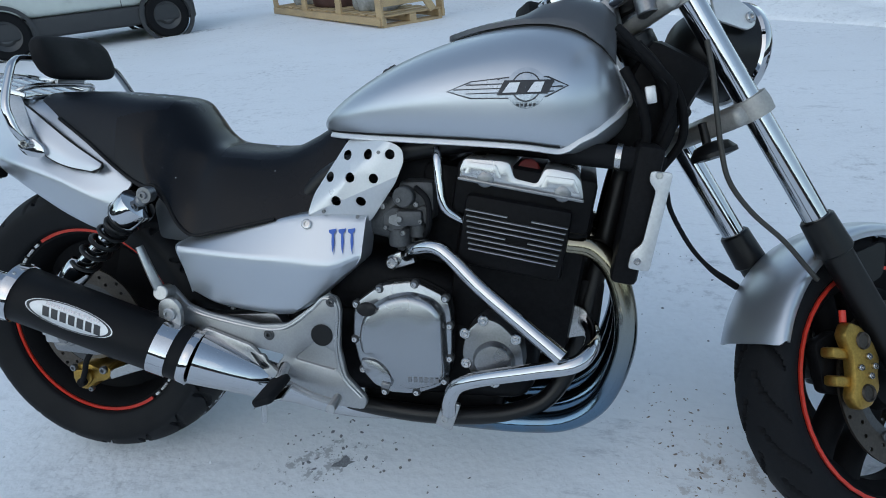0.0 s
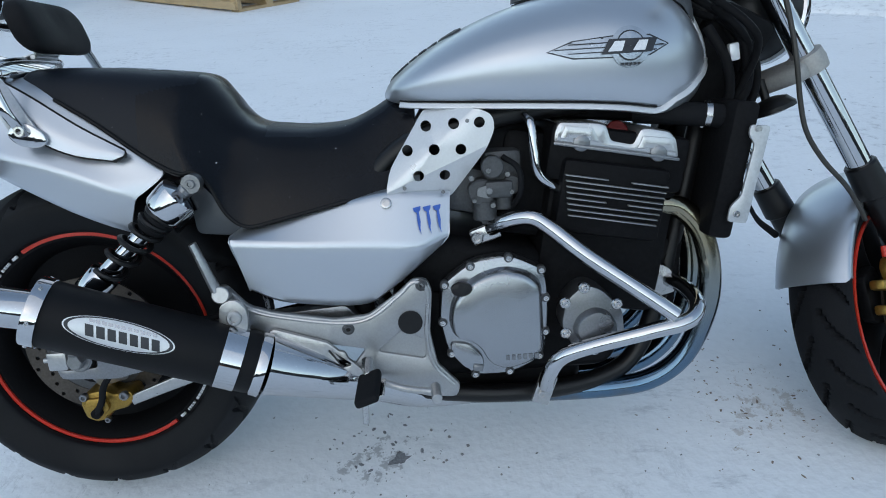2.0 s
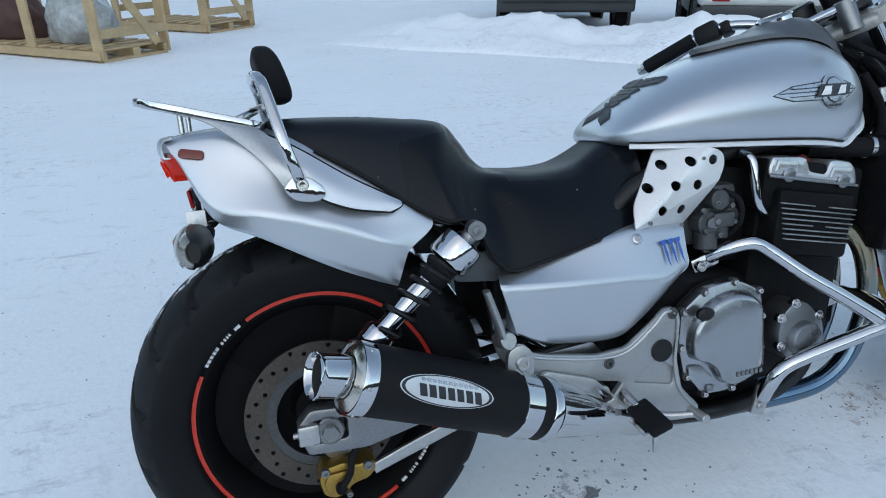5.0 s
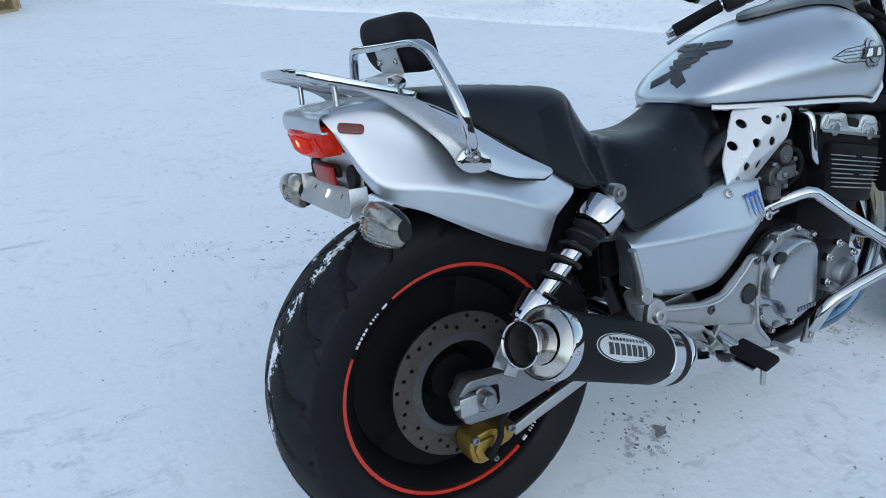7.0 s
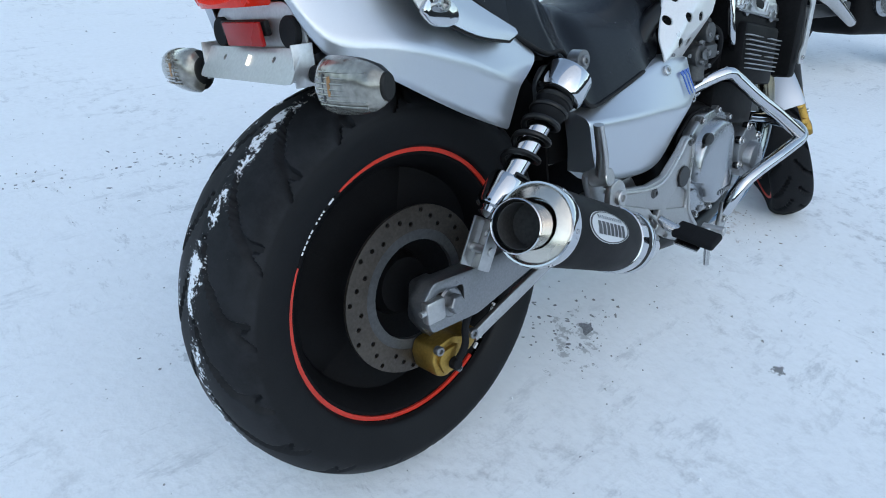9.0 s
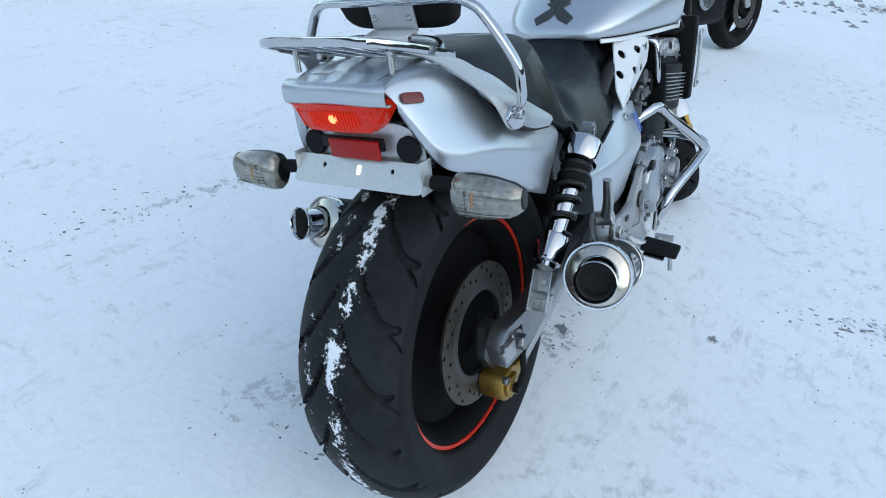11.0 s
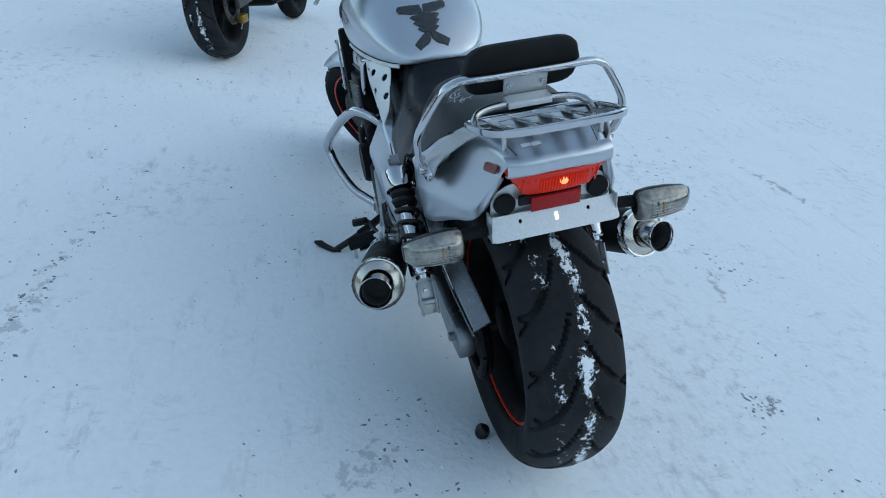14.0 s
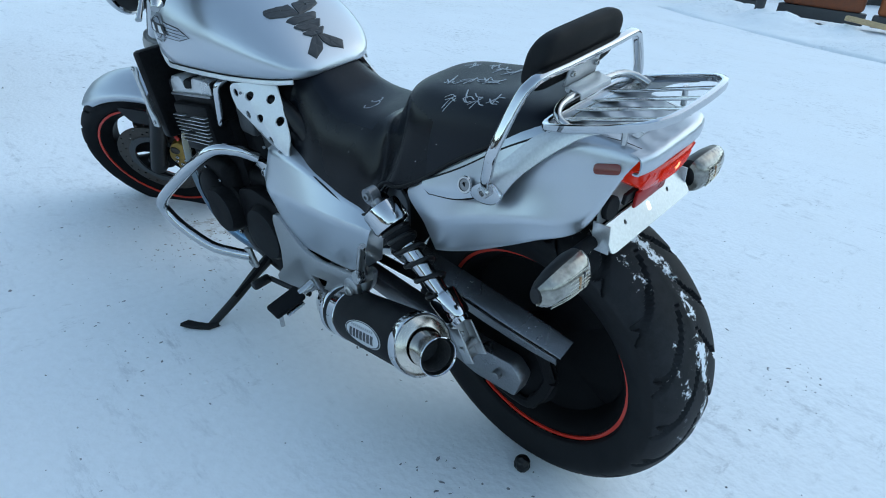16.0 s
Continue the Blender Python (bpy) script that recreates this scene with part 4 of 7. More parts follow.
# foot peg plates
PLATE = [(0.285, 0.466), (0.302, 0.474), (0.335, 0.434), (0.38, 0.418), (0.485, 0.398), (0.545, 0.402), (0.60, 0.440), (0.628, 0.464), (0.652, 0.462), (0.660, 0.440), (0.652, 0.36), (0.662, 0.30),
         (0.702, 0.255), (0.694, 0.232), (0.64, 0.236), (0.575, 0.262), (0.545, 0.280), (0.525, 0.300), (0.44, 0.335), (0.375, 0.362), (0.358, 0.378), (0.325, 0.392), (0.296, 0.43)]
step = part("peg_plate", sheet(rounded(PLATE, 0.008, 3), 0.014, side(-0.198), [rounded([(0.468, 0.352), (0.535, 0.338), (0.510, 0.308), (0.497, 0.308)], 0.006, 3), rounded([(0.556, 0.332), (0.604, 0.372), (0.644, 0.345), (0.640, 0.312)], 0.005, 3)], 0.003), PEGCAST, bike, "cast aluminium foot peg plate")
part("plate_rim", tube([(x, -0.2125, z - 0.006) for x, z in PLATE[2:8]] + [(0.652, -0.2125, 0.44), (0.645, -0.2125, 0.36), (0.655, -0.2125, 0.30), (0.69, -0.2125, 0.258)], 0.0035, 60, 8), ALU, step, "bright machined rim")
part("plate_web", sheet(rounded([(0.55, 0.328), (0.604, 0.378), (0.65, 0.350), (0.645, 0.306)], 0.004, 3), 0.006, side(-0.200)), PEGCAST, step)
part("plug", rod((0.618, -0.205, 0.384), (0.618, -0.216, 0.384), 0.022), BLACK, step, "black rubber plug")
part("brake_pedal_guard", sheet(rounded([(0.366, 0.386), (0.378, 0.392), (0.47, 0.360), (0.545, 0.285), (0.52, 0.290), (0.43, 0.325), (0.372, 0.352)], 0.006, 3), 0.010, side(-0.214), [rounded([(0.468, 0.346), (0.498, 0.340), (0.508, 0.314), (0.492, 0.310)], 0.004, 3)], 0.002), ALU, step)
for x, z in ((0.507, 0.379), (0.642, 0.452), (0.395, 0.372)):
    part("bolt", join(turned([(0.011, -0.002), (0.011, 0.001), (0.009, 0.002)], (x, -0.212, z), (0, -1, 0), 18), bolt((x, -0.212, z), r=0.0075, h=0.005)), GREYCAST, step)
part("left_peg_plate", mirrored(sheet(rounded(PLATE, 0.008, 3), 0.014, side(-0.198), [rounded([(0.468, 0.352), (0.535, 0.338), (0.510, 0.308), (0.497, 0.308)], 0.006, 3)], 0.003)), PEGCAST, bike, "cast aluminium foot peg plate")
both("foot_peg", join(block((0.042, 0.086, 0.016), pose(0.541, -0.286, 0.298, 8, -20, -4), 0.006, 3)), RUBBER, bike, "black rubber foot peg")
both("peg_arm", join(rod((0.535, -0.21, 0.315), (0.540, -0.25, 0.300), 0.011), block((0.05, 0.05, 0.004), pose(0.545, -0.275, 0.285, 8, -20, -4), 0.001), rod((0.537, -0.310, 0.290), (0.535, -0.312, 0.246), 0.0055)), STEEL, bike)
part("brake_pedal", join(tube([(0.535, -0.225, 0.288), (0.60, -0.240, 0.270), (0.655, -0.262, 0.270)], 0.0065, 24), rod((0.655, -0.245, 0.272), (0.657, -0.290, 0.270), 0.009)), ALU, bike, "aluminium brake pedal")
part("gear_lever", join(tube([(0.535, 0.225, 0.288), (0.60, 0.235, 0.280), (0.665, 0.25, 0.285)], 0.0065, 24), block((0.022, 0.05, 0.02), pose(0.668, 0.275, 0.287), 0.006)), BLACK, bike, "black gear lever")
both("passenger_peg", join(tube([(0.296, -0.232, 0.462), (0.285, -0.240, 0.505), (0.268, -0.243, 0.560)], [0.013, 0.011, 0.009], 24, 12, 0.7), rod((0.298, -0.212, 0.462), (0.302, -0.246, 0.468), 0.015)), ALU, bike, "folded aluminium passenger peg")

# swing arm and rear brake
arm = part("swing_arm", sheet(rounded([(-0.055, 0.350), (-0.03, 0.378), (0.06, 0.372), (0.22, 0.388), (0.50, 0.408), (0.53, 0.37), (0.30, 0.345), (0.06, 0.292), (-0.04, 0.298)], 0.008, 3), 0.034, side(-0.132), [rounded([(-0.042, 0.334), (-0.024, 0.358), (0.030, 0.355), (0.030, 0.318), (-0.035, 0.316)], 0.006, 3)], 0.003), CAST, bike, "silver box swing arm")
part("left_swing_arm", mirrored(sheet(rounded([(-0.055, 0.350), (-0.03, 0.378), (0.06, 0.372), (0.22, 0.388), (0.50, 0.408), (0.53, 0.37), (0.30, 0.345), (0.06, 0.292), (-0.04, 0.298)], 0.008, 3), 0.034, side(-0.126), (), 0.003)), CAST, bike, "grey box swing arm")
part("axle_nut", join(rod((0.0, -0.150, 0.335), (0.0, -0.186, 0.338), 0.015, segs=6), rod((0.0, -0.145, 0.335), (0.0, -0.170, 0.337), 0.024)), CAST, arm)
part("axle", rod((0, 0.172, 0.335), (0, 0.06, 0.335), 0.010), CAST, arm)
part("chain_adjuster", join(block((0.036, 0.016, 0.036), pose(-0.036, -0.168, 0.338), 0.004), rod((-0.062, -0.168, 0.34), (-0.03, -0.168, 0.34), 0.005)), ALU, arm)
cal = part("rear_caliper", sheet(rounded([(-0.028, 0.236), (-0.020, 0.256), (0.020, 0.262), (0.040, 0.252), (0.070, 0.258), (0.078, 0.240), (0.060, 0.222), (0.030, 0.216), (0.018, 0.200), (-0.004, 0.196), (-0.022, 0.206)], 0.008, 4), 0.052, side(-0.094), (), 0.005), GOLD, bike, "gold anodised rear brake caliper")
part("cover_ridge", sheet(rounded([(-0.020, 0.232), (-0.012, 0.248), (0.024, 0.250), (0.030, 0.226), (0.010, 0.206), (-0.012, 0.208)], 0.006, 4), 0.008, side(-0.146), (), 0.003), GOLD, cal)
for x, z, r in ((-0.016, 0.252, 0.008), (0.060, 0.250, 0.009), (0.022, 0.203, 0.006)):
    part("bolt", bolt((x, -0.147, z), r=r, h=0.008), CAST, cal)
part("hose_joint", rod((0.008, -0.148, 0.222), (0.008, -0.166, 0.222), 0.010), ENGINE, cal)
part("brake_hose", tube([(0.008, -0.160, 0.222), (0.025, -0.166, 0.250), (0.04, -0.160, 0.29), (0.12, -0.15, 0.37), (0.30, -0.14, 0.40)], 0.006, 40), RUBBER, cal)
part("torque_rod", strap([(0.070, -0.140, 0.236), (0.16, -0.143, 0.268), (0.28, -0.147, 0.308)], (0, 0, 1), [0.010, 0.012, 0.011], 0.005, 20, 0.35), ALU, bike, "aluminium torque rod")
part("caliper_bracket", sheet(rounded([(-0.02, 0.36), (0.02, 0.36), (0.06, 0.27), (0.0, 0.255), (-0.03, 0.30)], 0.01), 0.016, side(-0.098)), CAST, bike)
guard_c = part("chain_guard", strap([(0.30, 0.126, 0.506), (0.18, 0.127, 0.486), (0.04, 0.128, 0.471), (-0.06, 0.128, 0.462), (-0.130, 0.128, 0.455)], (0, 1, -0.45), [0.022, 0.023, 0.023, 0.022, 0.020], 0.002, 40, 0.25), DUSTED, bike, "dark polished chain guard dusted with snow")
part("guard_flange", strap([(0.30, 0.148, 0.484), (0.18, 0.149, 0.464), (0.04, 0.150, 0.448), (-0.06, 0.149, 0.440), (-0.122, 0.147, 0.437)], (0, 0.2, 1), [0.012, 0.014, 0.015, 0.013, 0.009], 0.002, 40, 0.3), DUSTED, guard_c)
part("chain", join(tube([(-0.09, 0.115, 0.34), (-0.06, 0.115, 0.40), (0.0, 0.115, 0.425), (0.3, 0.115, 0.41), (0.55, 0.115, 0.40)], 0.008, 40, 8, 1.6), tube([(-0.09, 0.115, 0.34), (-0.06, 0.115, 0.27), (0.0, 0.115, 0.24), (0.3, 0.115, 0.30), (0.55, 0.115, 0.34)], 0.008, 40, 8, 1.6), turned([(0.03, -0.02), (0.085, -0.006), (0.098, 0), (0.102, 0.006), (0.03, 0.010)], (0, 0.100, 0.33), segs=44)), ENGINE, bike, "dark drive chain and sprocket")


def shock():
    top, bot = np.array((0.270, -0.203, 0.655)), np.array((0.055, -0.203, 0.470))
    d = (bot - top) / np.linalg.norm(bot - top)
    L = np.linalg.norm(bot - top)
    s = part("shock_absorber", turned([(0.012, 0.02), (0.036, 0.028), (0.0375, 0.034), (0.0375, 0.066), (0.035, 0.072), (0.020, 0.076)], top, d, 32), CHROME, bike, "chrome shock absorber with black spring")
    part("shock_rod", turned([(0.0165, 0.07), (0.0165, L - 0.062), (0.026, L - 0.058), (0.028, L - 0.052), (0.027, L - 0.012), (0.025, L - 0.006), (0.018, L - 0.004), (0.016, L + 0.004)], top, d, 28), CHROME, s, "chrome damper body")
    part("bump_rubber", turned([(0.018, 0.076), (0.026, 0.080), (0.027, 0.088), (0.023, 0.094), (0.027, 0.100), (0.025, 0.108), (0.0175, 0.116)], top, d, 28), RUBBER, s, "black rubber boot")
    _, u, w = axis_frame(d)
    turns = 5.6
    pts = [top + d * (0.074 + (L - 0.135) * t ** 1.45) + 0.0245 * (math.cos(2 * math.pi * turns * t) * u + math.sin(2 * math.pi * turns * t) * w) for t in np.linspace(0, 1, 150)]
    part("spring", tube(pts, 0.0048, 300, 8), BLACK, s, "black coil spring")
    part("top_eye", join(turned([(0.007, -0.010), (0.016, -0.010), (0.016, 0.010), (0.007, 0.010)], top, segs=28), rod(top + d * 0.012, top + d * 0.03, 0.013), bolt(top + np.array((0, -0.009, 0)), r=0.008, h=0.006)), CAST, s)
    c = Matrix.Translation((0.036, -0.203, 0.428)) @ Matrix.Rotation(radians(30), 4, "Y")
    part("bottom_clevis", join(*[block((0.026, 0.004, 0.074), c @ Matrix.Translation((0, q, 0)), 0.0015) for q in (-0.017, 0.017)], block((0.004, 0.036, 0.074), c @ Matrix.Translation((0.012, 0, 0)), 0.001), rod((0.034, -0.225, 0.420), (0.034, -0.181, 0.420), 0.007)), ALU, s, "aluminium clevis")
    for q in (0.016, -0.006):
        part("bolt", bolt(c @ Vector((0.009, 0, q)), (-0.87, 0, 0.5), 0.0055, 0.004), STEEL, s)
    return s


shock_r = shock()
shock_l = copy_thing(shock_r, Matrix.Diagonal((1, -1, 1, 1)))
shock_l.matrix_basis = Matrix.Diagonal((1, -1, 1, 1))
both("shock_mount", sheet(rounded([(0.240, 0.625), (0.262, 0.648), (0.30, 0.640), (0.335, 0.585), (0.330, 0.545), (0.245, 0.555)], 0.012), 0.008, side(-0.135), [circle2(0.300, 0.610, 0.008)], 0.001), SILVER_DARK, bike, "grey frame bracket")

# tank
TX = [0.596, 0.605, 0.63, 0.68, 0.75, 0.83, 0.92, 1.00, 1.07, 1.12, 1.155, 1.178, 1.186]
TTOP = [0.780, 0.796, 0.819, 0.853, 0.889, 0.918, 0.939, 0.949, 0.945, 0.925, 0.892, 0.850, 0.824]
TBOT = [0.770, 0.764, 0.758, 0.753, 0.747, 0.741, 0.734, 0.726, 0.716, 0.722, 0.740, 0.764, 0.784]
TW = [0.050, 0.083, 0.115, 0.146, 0.171, 0.189, 0.200, 0.202, 0.190, 0.166, 0.132, 0.092, 0.055]


def tank_ring(x, top, bot, w, n=56):
    zc = bot + 0.42 * (top - bot)
    out = []
    for t in np.linspace(0, 2 * math.pi, n, endpoint=False):
        c, s = math.cos(t), math.sin(t)
        z = zc + (top - zc if s > 0 else zc - bot) * s
        out.append((x, w * math.copysign(abs(c) ** (0.90 if s > 0 else 0.16), c), z))
    return out


def tank_mesh():
    c = catmull(np.array([TX, TTOP, TBOT, TW]).T, 60)
    return loft([tank_ring(*r) for r in c])


tank = part("fuel_tank", tank_mesh(), SILVER, bike, "silver metallic fuel tank with winged emblem and dark pad")


def on_tank(x, z, sgn=-1, lift=0.0012):
    """The point of the tank's flank at x and height z."""
    c = catmull(np.array([TX, TTOP, TBOT, TW]).T, 200)
    r = c[np.argmin(abs(c[:, 0] - x))]
    ring = np.array(tank_ring(*r, n=240))
    ring = ring[(ring[:, 1] < 0)]
    k = ring[np.argmin(abs(ring[:, 2] - z))]
    return (x, sgn * (abs(k[1]) + lift), z)


def seam_line(s):
    """Just outside the tank, along its lower edge and up round its front."""
    c = catmull(np.array([TX, TTOP, TBOT, TW]).T, 300)
    run = [(x, -60.0) for x in np.linspace(0.625, 1.05, 26)]
    run += [(float(np.interp(u, (0, 0.16, 0.32, 0.5, 0.7, 0.86, 1), (1.065, 1.115, 1.158, 1.180, 1.182, 1.170, 1.150))), -60 + 118 * u) for u in np.linspace(0, 1, 20)]
    pts = []
    for x, deg in run:
        _, top, bot, w = c[np.argmin(abs(c[:, 0] - x))]
        zc = bot + 0.42 * (top - bot)
        cc, sn = math.cos(radians(deg)), math.sin(radians(deg))
        z = zc + (top - zc if sn > 0 else zc - bot) * sn
        out = 0.005 if x < 1.07 else 0.002
        pts.append((x + 0.003 * (x > 1.1), s * (w * cc ** (0.9 if sn > 0 else 0.16) + out), z - 0.004 * (deg < -50)))
    return pts


for s in (-1, 1):
    part("tank_seam", strap(seam_line(s), (0, 0.55 * s, -1), 0.0052, 0.0024, 90), WHITE_ALU, tank, "bright seam along the tank's lower edge")
    part("seam_groove", tube([(x, y + s * 0.0005, z + 0.0075) for x, y, z in seam_line(s) if x < 1.075], 0.0016, 60, 6), PLASTIC, tank)


def tank_decal(poly, sgn, lift=0.0012):
    """A sticker laid on the tank's flank: a fan of points over it."""
    n = 7
    cx, cz = np.mean(poly, axis=0)
    rows = [[on_tank(cx + (x - cx) * k, cz + (z - cz) * k, sgn, lift) for x, z in poly] for k in np.linspace(1, 0.02, n)]
    return loft(rows, False)


def dense(poly, n=6):
    out = []
    for i in range(len(poly)):
        a, b = np.array(poly[i]), np.array(poly[(i + 1) % len(poly)])
        out += [tuple(a + (b - a) * t) for t in np.linspace(0, 1, n, endpoint=False)]
    return out


for s in (-1, 1):
    bx, bz = 1.010, 0.834
    wing = [(0.872, -0.003), (0.915, 0.0128), (0.985, 0.0185), (1.045, 0.0175), (1.080, 0.001), (1.045, -0.0165), (0.985, -0.0180), (0.915, -0.0165)]
    part("emblem_outline", tank_decal(dense([(x, bz + z) for x, z in wing], 6), s, 0.0008), DARKPRINT, tank, "dark emblem outline")
    part("emblem_wing", tank_decal(dense([(0.974 + (x - 0.974) * 0.962, bz + z * 0.88) for x, z in wing], 6), s, 0.0014), EMBLEM, tank, "silver winged emblem")
    for k in (-1, 0, 1):
        part("emblem_stripe", tank_decal(dense([(0.886 + 0.022 * abs(k), bz + 0.0072 * k - 0.0012), (1.070 - 0.014 * abs(k), bz + 0.0072 * k - 0.0009), (1.070 - 0.014 * abs(k), bz + 0.0072 * k + 0.0009), (0.886 + 0.022 * abs(k), bz + 0.0072 * k + 0.0004)], 8), s, 0.0022), DARKPRINT, tank)
    part("emblem_disc", tank_decal(circle2(bx, bz - 0.001, 0.0335, 28), s, 0.0026), EMBLEM, tank, "silver round emblem")
    part("emblem_ring", tank_decal(circle2(bx, bz + 0.001, 0.0245, 28), s, 0.0034), DARKPRINT, tank)
    part("emblem_face", tank_decal(circle2(bx, bz + 0.001, 0.0222, 28), s, 0.0042), EMBLEM, tank)
    part("emblem_band", tank_decal(dense([(bx - 0.049, bz - 0.0115), (bx - 0.036, bz + 0.0125), (bx + 0.047, bz + 0.0115), (bx + 0.036, bz - 0.0105)], 6), s, 0.0052), DARKPRINT, tank)
    for k, w in enumerate((0.028, 0.026)):
        x0 = bx - 0.036 + 0.041 * k
        part("emblem_bar", tank_decal(dense([(x0 - 0.003, bz - 0.0075), (x0 + 0.009, bz + 0.0085), (x0 + 0.009 + w * 0.62, bz + 0.0085), (x0 + w * 0.72, bz - 0.0075)], 4), s, 0.0062), WHITE, tank)
    for k in range(5):
        part("lettering_bar", tank_decal(dense([(bx - 0.0165 + 0.0070 * k, bz - 0.0300 - 0.001 * (2 - abs(k - 2))), (bx - 0.0165 + 0.0070 * k, bz - 0.0262), (bx - 0.0120 + 0.0070 * k, bz - 0.0262), (bx - 0.0120 + 0.0070 * k, bz - 0.0300)], 3), s, 0.0050), DARKPRINT, tank)


def on_top(x, y, lift=0.002):
    c = catmull(np.array([TX, TTOP, TBOT, TW]).T, 200)
    r = c[np.argmin(abs(c[:, 0] - x))]
    ring = np.array(tank_ring(*r, n=240))
    ring = ring[ring[:, 2] > r[2] + 0.42 * (r[1] - r[2])]
    k = ring[np.argmin(abs(ring[:, 1] - y))]
    return np.array((x, y, k[2] + lift))


def top_patch(poly):
    n = 6
    cx, cy = np.mean(poly, axis=0)
    low = [[on_top(cx + (x - cx) * k, cy + (y - cy) * k, 0.0035 if k < 0.95 else 0.0005) for x, y in poly] for k in (1.0, 0.94, 0.6, 0.3, 0.02)]
    return loft(low, False)


PC = 0.008
pads = []
for s in (-1, 1):
    pads.append([(0.744, PC + s * 0.066), (0.735, PC + s * 0.020), (0.734, PC + s * 0.004), (0.718, PC + s * 0.001), (0.702, PC), (0.707, PC + s * 0.034), (0.721, PC + s * 0.066), (0.735, PC + s * 0.070)])
    pads.append([(0.644, PC), (0.643, PC + s * 0.018), (0.621, PC + s * 0.049), (0.607, PC + s * 0.038), (0.617, PC + s * 0.010), (0.628, PC + s * 0.001)])
for x1, x0, w1, w0 in ((0.7005, 0.683, 0.042, 0.035), (0.6805, 0.663, 0.037, 0.028), (0.6605, 0.646, 0.030, 0.018)):
    pads.append([(x1 - 0.003, PC - w1), (x1, PC - w1 * 0.4), (x1, PC + w1 * 0.4), (x1 - 0.003, PC + w1), (x0, PC + w0 * 0.85), (x0 - 0.002, PC), (x0, PC - w0 * 0.85)])
for p in pads:
    part("tank_pad", top_patch(dense(p, 4)), CARBON, tank, "dark carbon look tank pad")


def console(lift, grow):
    """A cover that lies on the tank's crown, pointed at the rear and rising to a pod at the front."""
    c = catmull(np.array([TX, TTOP, TBOT, TW]).T, 200)
    rings = []
    for x in np.linspace(0.844, 1.158, 48):
        _, top, bot, w = c[np.argmin(abs(c[:, 0] - x))]
        ym = float(np.interp(x, (0.844, 0.856, 0.88, 0.93, 1.00, 1.07, 1.12, 1.158), (0.010, 0.026, 0.042, 0.060, 0.078, 0.092, 0.098, 0.092))) + grow
        peak = float(np.interp(x, (0.844, 0.90, 0.96, 0.995, 1.025, 1.06, 1.10, 1.136, 1.158), (0.932, 0.948, 0.960, 0.968, 0.984, 0.993, 0.991, 0.980, 0.958)))
        zc = bot + 0.42 * (top - bot)
        rest_z = lambda y: zc + (top - zc) * math.sqrt(max(0.0, 1 - min(1, abs(y) / w) ** (2 / 0.9)))
        low = [(x, ym * k, rest_z(ym * k) + lift) for k in np.linspace(-1, 1, 31)]
        h = max(0.002, peak - rest_z(0) - 0.013)
        if grow < 0:
            high = [(x, y, z + 0.008) for _, y, z in low]
        else:
            high = [(x, y * (1 - 0.03 * abs(y / ym) ** 6), z + 0.009 + h * (1 - abs(y / ym) ** 2.3)) for _, y, z in low]
        rings.append(high + low[::-1])
    return loft(rings)


part("tank_console", console(0.0045, 0.0), SILVER_DARK, tank, "grey plastic tank console with filler cap")
part("console_gasket", console(-0.006, -0.003), PLASTIC, tank)
part("filler_cap", turned([(0.038, -0.014), (0.038, 0.003), (0.034, 0.006), (0.033, 0.003)], (1.052, 0, 0.991), (-0.28, 0, 1), 40), CHROME, tank, "chrome ringed cap")
part("cap_lid", turned([(0.033, -0.010), (0.033, 0.002), (0.026, 0.005), (0.004, 0.006)], (1.052, 0, 0.991), (-0.28, 0, 1), 32), BLACK, tank, "glossy dark lid")

# seat
SEAT = [  # x, top, bottom, half width at the top, half width at the bottom
    (-0.040, 0.850, 0.835, 0.060, 0.085), (-0.030, 0.858, 0.828, 0.085, 0.105), (0.030, 0.858, 0.800, 0.105, 0.125), (0.100, 0.854, 0.755, 0.120, 0.142), (0.180, 0.845, 0.695, 0.128, 0.158), (0.235, 0.838, 0.665, 0.128, 0.168), (0.265, 0.826, 0.665, 0.122, 0.172), (0.288, 0.794, 0.640, 0.118, 0.175),
    (0.312, 0.762, 0.590, 0.118, 0.178), (0.345, 0.740, 0.566, 0.120, 0.180), (0.400, 0.731, 0.574, 0.120, 0.180), (0.460, 0.727, 0.586, 0.115, 0.176), (0.520, 0.732, 0.598, 0.105, 0.170), (0.565, 0.750, 0.608, 0.092, 0.158), (0.605, 0.772, 0.618, 0.084, 0.146), (0.632, 0.784, 0.640, 0.078, 0.132), (0.648, 0.788, 0.700, 0.072, 0.112)]


